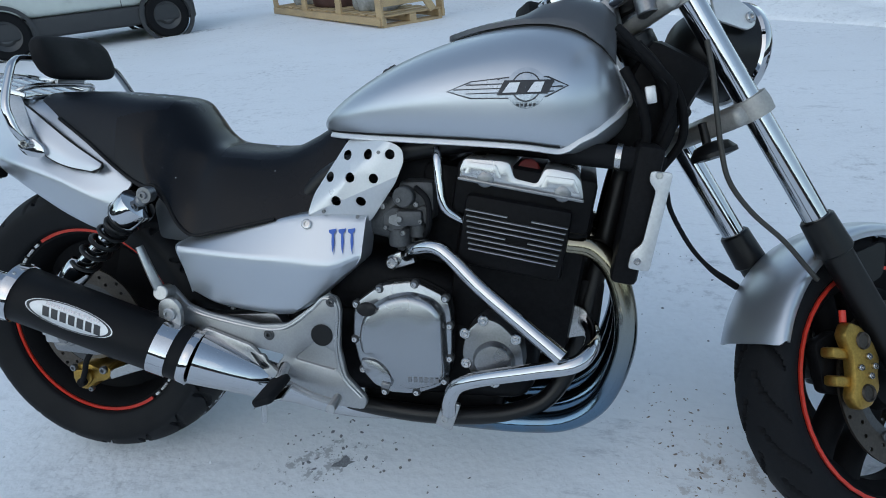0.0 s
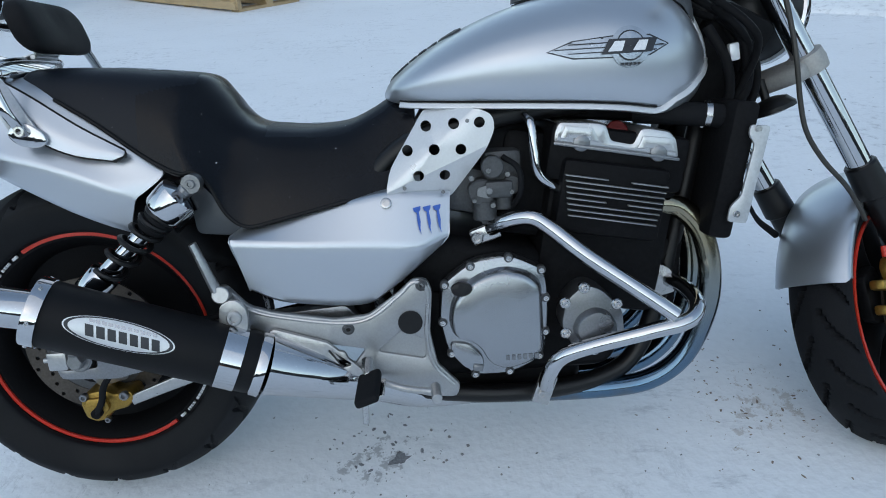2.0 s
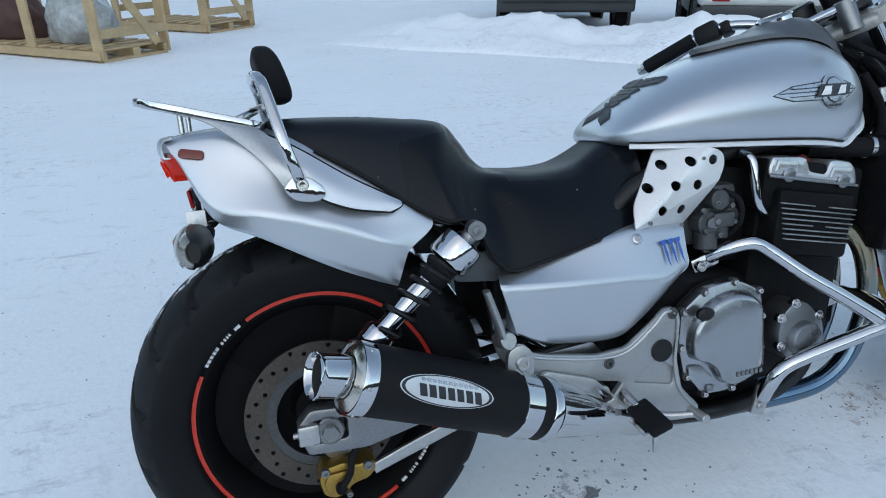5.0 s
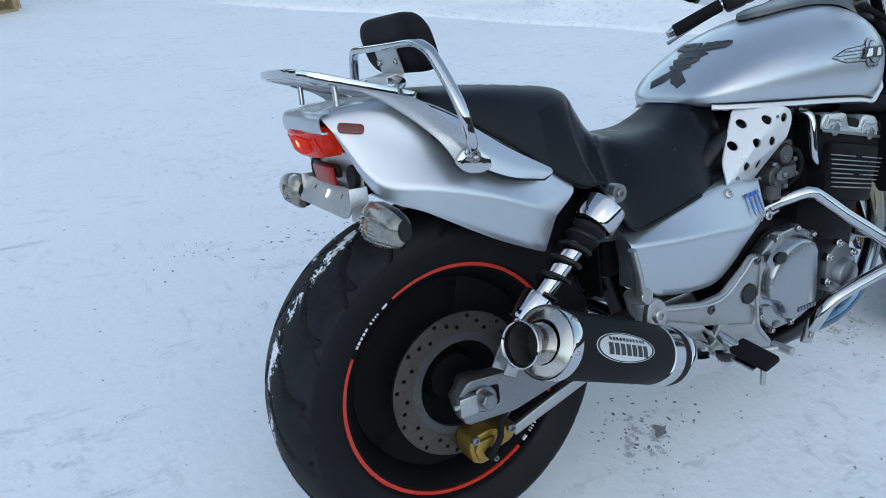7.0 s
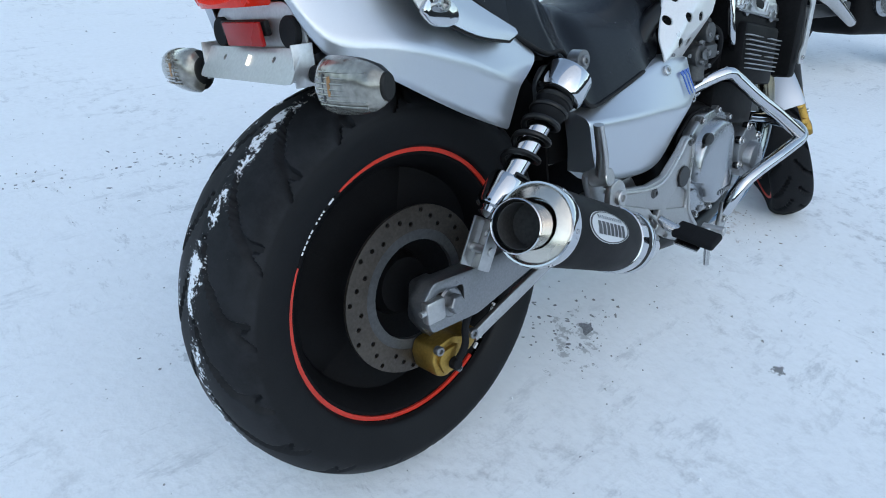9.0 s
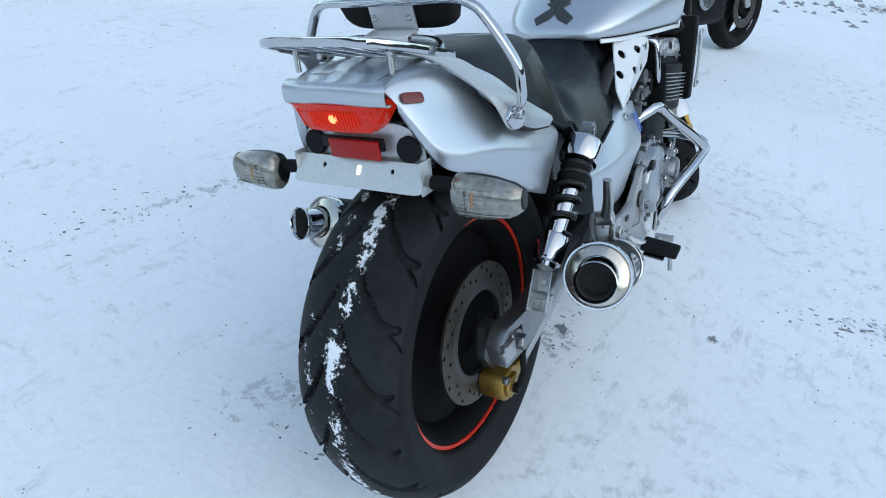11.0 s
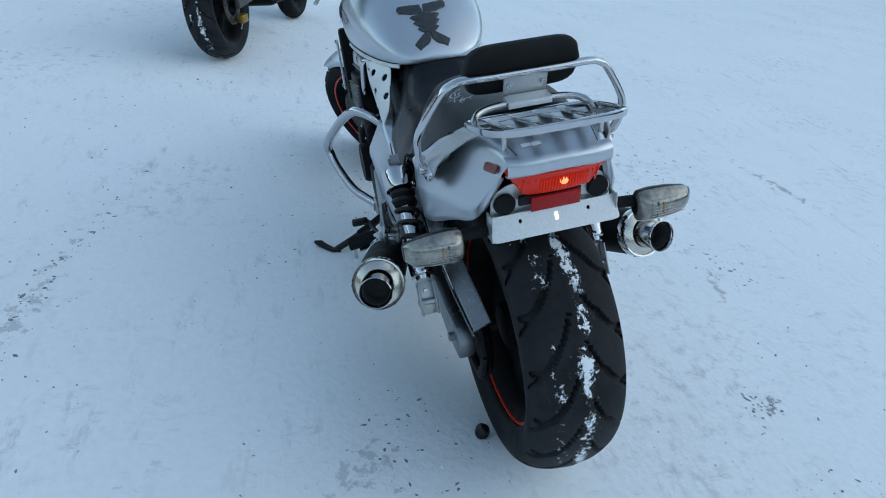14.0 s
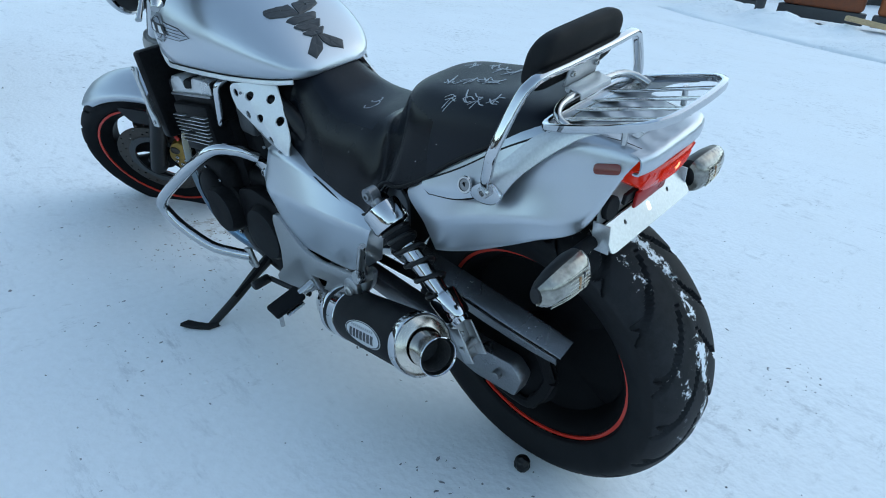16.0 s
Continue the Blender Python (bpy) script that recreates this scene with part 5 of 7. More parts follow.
def seat_mesh(smooth_part):
    """Stepped seat: the passenger part ends in a nose with sharp shoulders that run down into the flanks.
    Two covers: a grained one over the passenger part, a smooth one from its front face on."""
    c = catmull(np.array(SEAT), 180)
    rings = []
    for x, top, bot, wt, wb in c:
        r = []
        win = math.exp(-((x - 0.295) / 0.062) ** 2)
        for t in np.linspace(0, math.pi, 72):
            cc, s = math.cos(t), math.sin(t)
            k = s ** 0.58
            y = math.copysign(abs(cc) ** 0.42, cc) * (wb + (wt - wb) * k)
            z = bot + (top - bot) * k
            up = min(1.0, max(0.0, (z - 0.62) / 0.16))
            dx = win * up * (0.020 - 0.048 * min(1.25, abs(y) / 0.125) ** 2.2)
            fold = 0.010 * math.exp(-((x - 0.335) / 0.03) ** 2) * math.exp(-((z - 0.69) / 0.04) ** 2)
            r.append((x + dx, y - math.copysign(fold, y) if abs(y) > 0.05 else y, z))
        r += [(x, -wb * q, bot) for q in (0.8, 0.4, -0.4, -0.8)]
        rings.append(r)
    bm = loft(rings)
    drop = []
    for f in bm.faces:
        p = f.calc_center_median()
        top = float(np.interp(p.x, [q[0] for q in SEAT], [q[1] for q in SEAT]))
        up = min(1.0, max(0.0, (p.z - top + 0.050) / 0.042))
        edge = 0.168 + 0.095 * up * up * (3 - 2 * up)
        rider = p.x > 0.375 and abs(p.y) < 0.098 - 0.25 * max(0.0, p.x - 0.5) and p.z > top - 0.03
        if (p.x > edge and not rider) != smooth_part:
            drop.append(f)
    bmesh.ops.delete(bm, geom=drop, context="FACES")
    return bm


seat = part("seat", seat_mesh(False), VINYL, bike, "black vinyl stepped seat dusted with snow", smooth=50)
part("smooth_cover", seat_mesh(True), VINYL_SMOOTH, seat, "smooth glossy black cover", smooth=50)
both("seat_edging", tube([(x, -wb - 0.001, bot + 0.004) for x, top, bot, wt, wb in SEAT[2:13]], 0.0035, 80, 8), PLASTIC, seat, "black edging along the seat's lower rim")
def seat_top(x, y):
    c = catmull(np.array(SEAT), 96)
    _, top, bot, wt, wb = c[np.argmin(abs(c[:, 0] - x))]
    best = min((abs(abs(math.cos(t)) ** 0.42 * (wb + (wt - wb) * math.sin(t) ** 0.58) - abs(y)), t) for t in np.linspace(0.02, math.pi / 2, 200))[1]
    return bot + (top - bot) * math.sin(best) ** 0.58


rng = random.Random(5)
for (ax_, ay_), (bx_, by_), n in (((0.205, 0.046), (0.100, 0.020), 4), ((0.160, 0.100), (0.055, 0.078), 4), ((0.225, -0.03), (0.215, -0.06), 1), ((0.180, -0.042), (0.105, -0.026), 3)):
    for k in range(n):
        u = (k + 0.3) / n
        cx, cy = ax_ + (bx_ - ax_) * u, ay_ + (by_ - ay_) * u
        for j in range(4):
            a = rng.uniform(0, math.pi)
            ox, oy = rng.uniform(-0.008, 0.008), rng.uniform(-0.010, 0.010)
            pts = [(cx + ox + d * math.cos(a), cy + oy + d * 1.3 * math.sin(a + 0.4 * d * 80)) for d in (-0.011, 0.0, 0.011)]
            part("frost_stroke", tube([(px, py, seat_top(px, py) + 0.0006) for px, py in pts], 0.0012, 10, 6, 0.4), FROST, seat, "pale stroke scratched in frost")

for cx, cy, r in ((0.452, 0.032, 0.014), (0.462, 0.008, 0.010)):
    pts = [(cx + r * 0.7 * math.cos(a), cy + r * 1.5 * math.sin(a)) for a in np.linspace(0.6, 5.2, 9)]
    part("frost_stroke", tube([(px, py, seat_top(px, py) + 0.0006) for px, py in pts], 0.0010, 24, 6, 0.4), FROST, seat, "pale stroke scratched in frost")

# heel guards with holes
GUARD = [(0.662, 0.757), (0.775, 0.757), (0.797, 0.745), (0.800, 0.722), (0.783, 0.685), (0.718, 0.602), (0.640, 0.602), (0.604, 0.618), (0.606, 0.652)]
HOLES = [(0.685, 0.732), (0.728, 0.734), (0.772, 0.734), (0.650, 0.690), (0.692, 0.692), (0.738, 0.690), (0.662, 0.648), (0.708, 0.646)]
GUARD = [(x - 0.014, z - 0.010) for x, z in GUARD]
HOLES = [(x - 0.012, z - 0.010) for x, z in HOLES]
GUARD[0] = (0.667, 0.752)
GUARD[-1] = (0.600, 0.650)
HOLES[0], HOLES[3] = (0.668, 0.721), (0.633, 0.681)


def guard_plate():
    """Flat plate folded along a slanting line, its upper rear corner turned in under the tank."""
    bm = sheet(rounded(GUARD, 0.012, 4), 0.003, side(-0.170), [circle2(x, z, 0.0095, 14) for x, z in HOLES])
    co, no = Vector((0.603, 0, 0.624)), Vector((-0.623, 0, 0.783))
    for off in (-0.004, 0.0, 0.004):
        bmesh.ops.bisect_plane(bm, geom=bm.verts[:] + bm.edges[:] + bm.faces[:], plane_co=co + no * off, plane_no=no)
    bmesh.ops.bisect_plane(bm, geom=bm.verts[:] + bm.edges[:] + bm.faces[:], plane_co=(0.607, 0, 0.617), plane_no=(0.376, 0, -0.927))
    for v in bm.verts:
        d = (v.co - co).dot(no)
        v.co.y += 0.85 * (max(0.0, d) if d > 0.004 else max(0.0, d + 0.004) * 0.5)
        e = (v.co.x - 0.607) * 0.376 - (v.co.z - 0.617) * 0.927
        v.co.y += 0.55 * max(0.0, e)
    return bm


guard = both("side_guard", guard_plate(), WHITE_ALU, bike, "pale aluminium guard plate with round holes", smooth=25)
for g, s in zip(guard, (-1, 1)):
    for x, z in ((0.745, 0.728), (0.630, 0.618), (0.697, 0.608)):
        part("bolt", bolt((x - 0.006, s * 0.173, z), (0, s, 0), r=0.0035, h=0.002), CAST, g)

# side covers
def side_cover():
    rows = [[(0.335, -0.130, 0.566), (0.45, -0.135, 0.592), (0.585, -0.135, 0.618), (0.660, -0.132, 0.615), (0.704, -0.128, 0.610)],
            [(0.322, -0.166, 0.560), (0.45, -0.170, 0.586), (0.585, -0.170, 0.611), (0.660, -0.166, 0.608), (0.703, -0.160, 0.604)],
            [(0.314, -0.195, 0.549), (0.440, -0.206, 0.536), (0.560, -0.207, 0.526), (0.640, -0.204, 0.518), (0.697, -0.186, 0.534)],
            [(0.340, -0.194, 0.456), (0.400, -0.190, 0.428), (0.530, -0.187, 0.413), (0.590, -0.187, 0.440), (0.682, -0.178, 0.512)],
            [(0.345, -0.13, 0.450), (0.400, -0.13, 0.420), (0.530, -0.13, 0.406), (0.590, -0.13, 0.434), (0.680, -0.13, 0.506)]]
    front = [[(0.704, -0.128, 0.610), (0.703, -0.160, 0.604)], [(0.703, -0.118, 0.57), (0.699, -0.172, 0.57)], [(0.70, -0.125, 0.534), (0.697, -0.186, 0.534)], [(0.69, -0.12, 0.515), (0.682, -0.178, 0.512)]]
    back = [[(0.335, -0.130, 0.566), (0.322, -0.166, 0.560)], [(0.335, -0.13, 0.55), (0.314, -0.195, 0.549)], [(0.345, -0.13, 0.50), (0.328, -0.194, 0.50)], [(0.345, -0.13, 0.450), (0.340, -0.194, 0.456)]]
    return join(panel(rows, 48, (1, 2, 3), 8, 0.003, 0.005), panel(front, 8, (), 6, 0.002), panel(back, 8, (), 6, 0.002))


def left_cover():
    rows = [[(0.310, 0.150, 0.578), (0.45, 0.140, 0.600), (0.585, 0.138, 0.622), (0.650, 0.134, 0.622), (0.690, 0.128, 0.612)],
            [(0.296, 0.176, 0.574), (0.45, 0.176, 0.594), (0.585, 0.176, 0.615), (0.650, 0.172, 0.612), (0.690, 0.162, 0.604)],
            [(0.290, 0.204, 0.562), (0.430, 0.216, 0.550), (0.550, 0.220, 0.542), (0.635, 0.218, 0.534), (0.684, 0.192, 0.534)],
            [(0.345, 0.200, 0.440), (0.400, 0.198, 0.412), (0.520, 0.198, 0.400), (0.590, 0.198, 0.398), (0.655, 0.184, 0.415)],
            [(0.345, 0.14, 0.435), (0.400, 0.13, 0.406), (0.520, 0.13, 0.394), (0.590, 0.13, 0.392), (0.650, 0.13, 0.410)]]
    front = [[(0.690, 0.128, 0.612), (0.690, 0.162, 0.604)], [(0.69, 0.118, 0.57), (0.688, 0.176, 0.57)], [(0.685, 0.125, 0.534), (0.684, 0.192, 0.534)], [(0.65, 0.12, 0.42), (0.655, 0.184, 0.415)]]
    back = [[(0.310, 0.150, 0.578), (0.296, 0.176, 0.574)], [(0.305, 0.14, 0.562), (0.290, 0.204, 0.562)], [(0.33, 0.14, 0.50), (0.316, 0.203, 0.50)], [(0.345, 0.14, 0.435), (0.345, 0.200, 0.440)]]
    return join(panel(rows, 48, (1, 2, 3), 8, 0.003, 0.006), panel(front, 8, (), 6, 0.002), panel(back, 8, (), 6, 0.002))


covers = (part("side_cover", side_cover(), SILVER, bike, "silver painted side cover"), part("side_cover", left_cover(), SILVER, bike, "silver painted side cover"))
part("bolt", bolt((0.590, -0.178, 0.594), (0, -0.9, 0.4), r=0.010, h=0.005), STEEL, covers[0])
for k in range(3):
    x = 0.640 + 0.018 * k
    part("sticker", sheet([(x - 0.003, 0.586), (x + 0.011, 0.588), (x + 0.010, 0.582), (x + 0.0065, 0.578), (x + 0.0075, 0.560), (x + 0.0055, 0.548), (x + 0.006, 0.538), (x + 0.003, 0.548), (x + 0.002, 0.562), (x + 0.0025, 0.577), (x - 0.002, 0.580)], 0.0015, pose(0.66, -0.1865, 0.565, -23, 0, 11) @ pose(-0.66, 0, -0.565) @ side(0.0)), BLUE, covers[0], "blue sticker of three torn stripes")

# tail
def tail_cowl():
    """Tail fairing: top deck, hollow upper flanks, a hard crease, steep lower flanks, open below."""
    half_rows = [
        [(-0.205, 0.000, 0.840), (-0.15, 0.000, 0.850), (-0.08, 0.000, 0.852), (0.00, 0.000, 0.840), (0.08, 0.000, 0.81), (0.15, 0.000, 0.76), (0.20, 0.00, 0.70)],
        [(-0.203, -0.055, 0.840), (-0.15, -0.065, 0.849), (-0.08, -0.075, 0.850), (0.00, -0.085, 0.838), (0.08, -0.10, 0.80), (0.15, -0.11, 0.750), (0.205, -0.115, 0.690)],
        [(-0.198, -0.080, 0.836), (-0.15, -0.094, 0.841), (-0.08, -0.114, 0.834), (0.00, -0.128, 0.806), (0.08, -0.142, 0.760), (0.15, -0.152, 0.720), (0.208, -0.155, 0.680)],
        [(-0.190, -0.092, 0.822), (-0.15, -0.110, 0.804), (-0.08, -0.132, 0.774), (0.00, -0.149, 0.744), (0.08, -0.163, 0.704), (0.14, -0.170, 0.675), (0.205, -0.169, 0.662)],
        [(-0.182, -0.097, 0.808), (-0.137, -0.136, 0.731), (-0.06, -0.164, 0.715), (0.00, -0.174, 0.699), (0.06, -0.180, 0.679), (0.12, -0.182, 0.651), (0.160, -0.178, 0.630)],
        [(-0.178, -0.094, 0.800), (-0.139, -0.130, 0.712), (-0.07, -0.157, 0.676), (0.00, -0.166, 0.636), (0.05, -0.171, 0.609), (0.10, -0.173, 0.586), (0.139, -0.171, 0.570)],
        [(-0.172, -0.088, 0.797), (-0.135, -0.118, 0.716), (-0.07, -0.142, 0.680), (0.00, -0.150, 0.640), (0.05, -0.155, 0.613), (0.10, -0.157, 0.590), (0.136, -0.155, 0.574)]]
    full = half_rows[::-1] + [[(x, -y, z) for x, y, z in r] for r in half_rows[1:]]
    return panel(full, 48, (1, 2, 10, 11), 6, 0.004, 0.004)


cowl = part("tail_cowl", tail_cowl(), SILVER, bike, "silver painted tail fairing", smooth=45)
part("rear_lip", panel([[(-0.196 - 0.010 * (1 - (y / 0.092) ** 4) + dx, y, z - 0.003 * (y / 0.092) ** 2) for y in np.linspace(-0.092, 0.092, 9)] for dx, z in ((0.012, 0.845), (0.0, 0.8425), (-0.006, 0.836), (-0.007, 0.824), (-0.004, 0.813), (0.006, 0.812))], 40, (), 4, 0.003), SILVER, cowl, "silver rear edge of the tail above the lamp")
STRIP = [[(-0.070, -0.126, 0.850), (0.0, -0.150, 0.812), (0.08, -0.164, 0.757), (0.156, -0.176, 0.713)],
         [(-0.062, -0.142, 0.822), (0.0, -0.168, 0.778), (0.08, -0.177, 0.730), (0.154, -0.181, 0.706)],
         [(-0.045, -0.154, 0.792), (0.012, -0.174, 0.742), (0.07, -0.181, 0.713), (0.135, -0.182, 0.699)]]
both("cowl_strip", panel(STRIP, 24, (), 6, 0.005), SILVER, cowl, "silver trim strip under the seat")
both("strip_gap", panel([[(x, y + 0.004, z + 0.003) for x, y, z in STRIP[0]], [(x + 0.004 * (i == 3), y + 0.003, z) for i, (x, y, z) in enumerate(STRIP[1])], [(x + 0.004 * (i == 3), y + 0.002, z - 0.004) for i, (x, y, z) in enumerate(STRIP[2])]], 24, (), 6, 0.004), PLASTIC, cowl)
both("deck_seam", tube([(-0.2005, -0.068, 0.8385), (-0.15, -0.078, 0.8472), (-0.09, -0.094, 0.8445)], 0.0012, 20, 6), PLASTIC, cowl)
for k, y in enumerate((0.030, 0.048)):
    part("label_bar", block((0.010, 0.016, 0.0008), pose(-0.168, y, 0.8485, 0, -9, 0), 0), WHITE, cowl, "pale worn sticker")
both("side_reflector", join(sheet(rounded([(-0.020, -0.008), (0.020, -0.008), (0.020, 0.008), (-0.020, 0.008)], 0.007, 5), 0.004, pose(-0.158, -0.105, 0.8135, 62, 10, -14), (), 0.0015)), AMBER, cowl, "dark red side reflector")


def tail_lamp():
    """Lens that tapers to both ends, its face leaning in towards the bottom."""
    rows = []
    for y in np.linspace(-0.083, 0.087, 25):
        u = abs(y - 0.002) / 0.085
        k = 1 - u ** 2.2
        xb = -0.198 - 0.014 * k
        low = 0.806 - 0.035 * min(1.0, (1 - u) / 0.30)
        rows.append([(-0.160, y, 0.812), (xb, y, 0.8125), (xb - 0.002, y, 0.809), (xb + 0.004, y, (low + 0.805) / 2), (xb + 0.012, y, low), (-0.160, y, low)])
    return loft(rows)


lamp = part("tail_lamp", tail_lamp(), REDLENS, bike, "lit red tail lamp lens")
part("bulb", turned([(0.0075, -0.003), (0.0075, 0.001), (0.006, 0.0025), (0.001, 0.003)], (-0.2098, -0.003, 0.793), (-1, 0, -0.28), 20), BULB, lamp, "glowing bulb")
for k in range(14):
    y = -0.066 + 0.0102 * k
    part("lens_rib", rod((-0.200 + 1.7 * abs(y) ** 2, y, 0.775), (-0.2125 + 1.7 * abs(y) ** 2, y, 0.803), 0.0016, segs=6), REDLENS, lamp)
for k in range(-8, 9):
    y = -0.003 + 0.0051 * k
    tall = 0.030 * (1 - 0.25 * (k / 8.0) ** 2)
    part("lit_prism", block((0.0018, 0.0030, tall), pose(-0.2105 + 1.5 * y * y, y, 0.790, 0, -16, 0), 0.0008), LIT, lamp, "lit ribbed middle of the lens")
part("reflector_mount", block((0.008, 0.116, 0.020), pose(-0.166, 0.004, 0.745, 0, -8, 0), 0.003), PLASTIC, bike, "black plastic reflector mount")
part("red_reflector", block((0.006, 0.092, 0.030), pose(-0.174, -0.004, 0.738, 0, -8, 0), 0.002), REFLECTOR, bike, "flat red rear reflector")
bracket = part("plate_bracket", join(
    sheet(rounded([(-0.116, 0.716), (-0.113, 0.750), (-0.102, 0.764), (-0.075, 0.774), (0.075, 0.774), (0.096, 0.764), (0.107, 0.750), (0.110, 0.716)], 0.008, 3), 0.003, Matrix(((0, 0, 1, -0.154), (1, 0, 0, 0), (0, 1, 0, 0), (0, 0, 0, 1)))),
    sheet(rounded([(-0.120, -0.002), (-0.117, 0.035), (0.117, 0.035), (0.120, -0.002), (0.108, -0.004), (-0.108, -0.004)], 0.004, 3), 0.003, pose(-0.186, -0.003, 0.686) @ Matrix(((0, 0.6, 1, 0), (1, 0, 0, 0), (0, 1, 0, 0), (0, 0, 0, 1))), [circle2(-0.064, 0.022, 0.0035, 10), circle2(0.064, 0.022, 0.0035, 10)]),
    block((0.03, 0.003, 0.05), pose(-0.164, 0.114, 0.702), 0.001), block((0.03, 0.003, 0.05), pose(-0.164, -0.119, 0.702), 0.001)), BARE, bike, "bare aluminium number plate bracket")
for s in (-1, 1):
    part("rubber_disc", turned([(0.0195, -0.012), (0.0195, 0.003), (0.018, 0.0045), (0.002, 0.004)], (-0.158, s * 0.087 - 0.003, 0.739), (-1, 0, 0.05), 32), RUBBER, bracket, "black rubber disc")
# emitting block stands in for the soft light spot on the bracket
part("plate_glow_block", block((0.003, 0.006, 0.014), pose(-0.1745, -0.006, 0.706, 0, 30, 0), 0.0012), PLATE_GLOW, bracket, "small glowing block in place of the light spot on the bracket")


def signal():
    """Teardrop turn signal on a black stalk."""
    rings, lens = [], []
    for k, (y, w, h, x) in enumerate(((-0.166, 0.012, 0.018, -0.158), (-0.172, 0.021, 0.029, -0.161), (-0.193, 0.025, 0.0315, -0.163), (-0.228, 0.023, 0.029, -0.164), (-0.258, 0.017, 0.023, -0.164), (-0.272, 0.008, 0.014, -0.161))):
        rings.append([(x + w * math.cos(t), y, 0.684 + (y + 0.17) * -0.03 + h * math.sin(t)) for t in np.linspace(0, 2 * math.pi, 24, endpoint=False)])
        lens.append([(x - 0.002 + (w + 0.0025) * math.cos(t), y + 0.001, 0.6835 + (y + 0.17) * -0.03 + (h + 0.0018) * math.sin(t)) for t in np.linspace(radians(100), radians(265), 16)])
    return loft(rings), surface(lens, 20, 24, 0.003)


body_bm, lens_bm = signal()
sig_l = mirrored(body_bm), mirrored(lens_bm)
for (b, l), s in (((body_bm, lens_bm), -1), (sig_l, 1)):
    sg = part("turn_signal", join(b), BLACK, bike, "black turn signal with clear lens dusted with snow")
    part("lens", join(l), LENS, sg, "clear ribbed lens")
    for k in range(7):
        z = 0.666 + 0.006 * k
        h = math.sqrt(max(0.0, 1 - ((z - 0.684) / 0.036) ** 2))
        part("lens_rib", tube([(-0.162 - 0.031 * h, s * 0.184, z), (-0.163 - 0.0285 * h, s * 0.223, z), (-0.164 - 0.019 * h, s * 0.258, z)], 0.0012, 10, 6), LENS, sg)
    part("bulb", block((0.004, 0.005, 0.022), pose(-0.1920, s * 0.207, 0.687, 0, 0, s * -8), 0.002), INSIDE, sg, "amber bulb")
    part("reflector_edge", block((0.003, 0.003, 0.030), pose(-0.1915, s * 0.196, 0.685, 0, 0, s * -8), 0.001), GREYCAST, sg)
    part("stalk", tube([(-0.150, s * 0.110, 0.690), (-0.150, s * 0.145, 0.690), (-0.152, s * 0.175, 0.688)], 0.011, 14), RUBBER, sg)

# rack, grab bar and back rest
RACK = [(-0.2215, -0.090), (-0.2310, -0.062), (-0.2345, 0.0), (-0.2310, 0.062), (-0.2215, 0.090), (-0.200, 0.108), (-0.150, 0.117), (-0.075, 0.117), (-0.046, 0.100), (-0.038, 0.0), (-0.046, -0.100), (-0.075, -0.117), (-0.150, -0.117), (-0.200, -0.108), (-0.2215, -0.090)]
rack_z = lambda x: 0.901 + (x + 0.232) * -0.275


def flat_loop(pts, z, hw, ht):
    line = catmull([(x, y, z(x)) for x, y in pts], 120)
    tan = np.gradient(line, axis=0)
    tan[0] = tan[-1] = line[1] - line[-2]
    tan /= np.linalg.norm(tan, axis=1)[:, None]
    rings = []
    for p, t in zip(line, tan):
        n_ = np.cross(t, (0, 0, 1))
        rings.append([p + n_ * a + np.array((0, 0, b)) for a, b in ((-hw, -ht), (0, -ht * 1.2), (hw, -ht), (hw * 1.2, 0), (hw, ht), (0, ht * 1.2), (-hw, ht), (-hw * 1.2, 0))])
    return loft(rings, False)


rack = part("luggage_rack", flat_loop(RACK, rack_z, 0.0045, 0.0055), CHROME, bike, "chrome luggage rack with flat slats")
for y in (-0.068, -0.023, 0.023, 0.068):
    part("rack_slat", strap([(-0.048, y, rack_z(-0.048) - 0.004), (-0.15, y, rack_z(-0.15) - 0.004), (-0.228 + 0.9 * y * y, y, rack_z(-0.226) - 0.004)], (0, 1, 0.15), 0.0095, 0.002, 16, 0.3), CHROME, rack)
part("cross_plate", strap([(-0.074, -0.118, rack_z(-0.07) - 0.010), (-0.070, 0, rack_z(-0.07) - 0.010), (-0.074, 0.118, rack_z(-0.07) - 0.010)], (1, 0, 0.2), 0.012, 0.003, 16, 0.3), STEEL, rack)
for s in (-1, 1):
    part("rack_stud", rod((-0.168, s * 0.085, rack_z(-0.168) - 0.005), (-0.168, s * 0.085, rack_z(-0.168) - 0.036), 0.0045), STEEL, rack)
    part("rack_arm", surface([[(-0.175, s * 0.115, 0.880), (-0.12, s * 0.119, 0.866), (-0.062, s * 0.121, 0.851)], [(-0.125, s * 0.124, 0.860), (-0.085, s * 0.130, 0.850), (-0.045, s * 0.133, 0.840)],
                              [(-0.078, s * 0.148, 0.822), (-0.05, s * 0.154, 0.816), (-0.018, s * 0.156, 0.810)], [(-0.045, s * 0.170, 0.785), (-0.02, s * 0.177, 0.782), (0.008, s * 0.178, 0.780)], [(-0.022, s * 0.178, 0.748), (0.002, s * 0.184, 0.742), (0.030, s * 0.184, 0.744)]], 24, 14, 0.004), BARE, rack, "polished sheet rack arm")
    part("arm_foot", sheet(rounded([(-0.030, 0.752), (-0.012, 0.772), (0.012, 0.768), (0.034, 0.750), (0.036, 0.734), (0.018, 0.727), (-0.012, 0.732)], 0.010, 5), 0.010, side(s * 0.176, s), (), 0.003), CHROME, rack, "chrome foot of the rack arm")
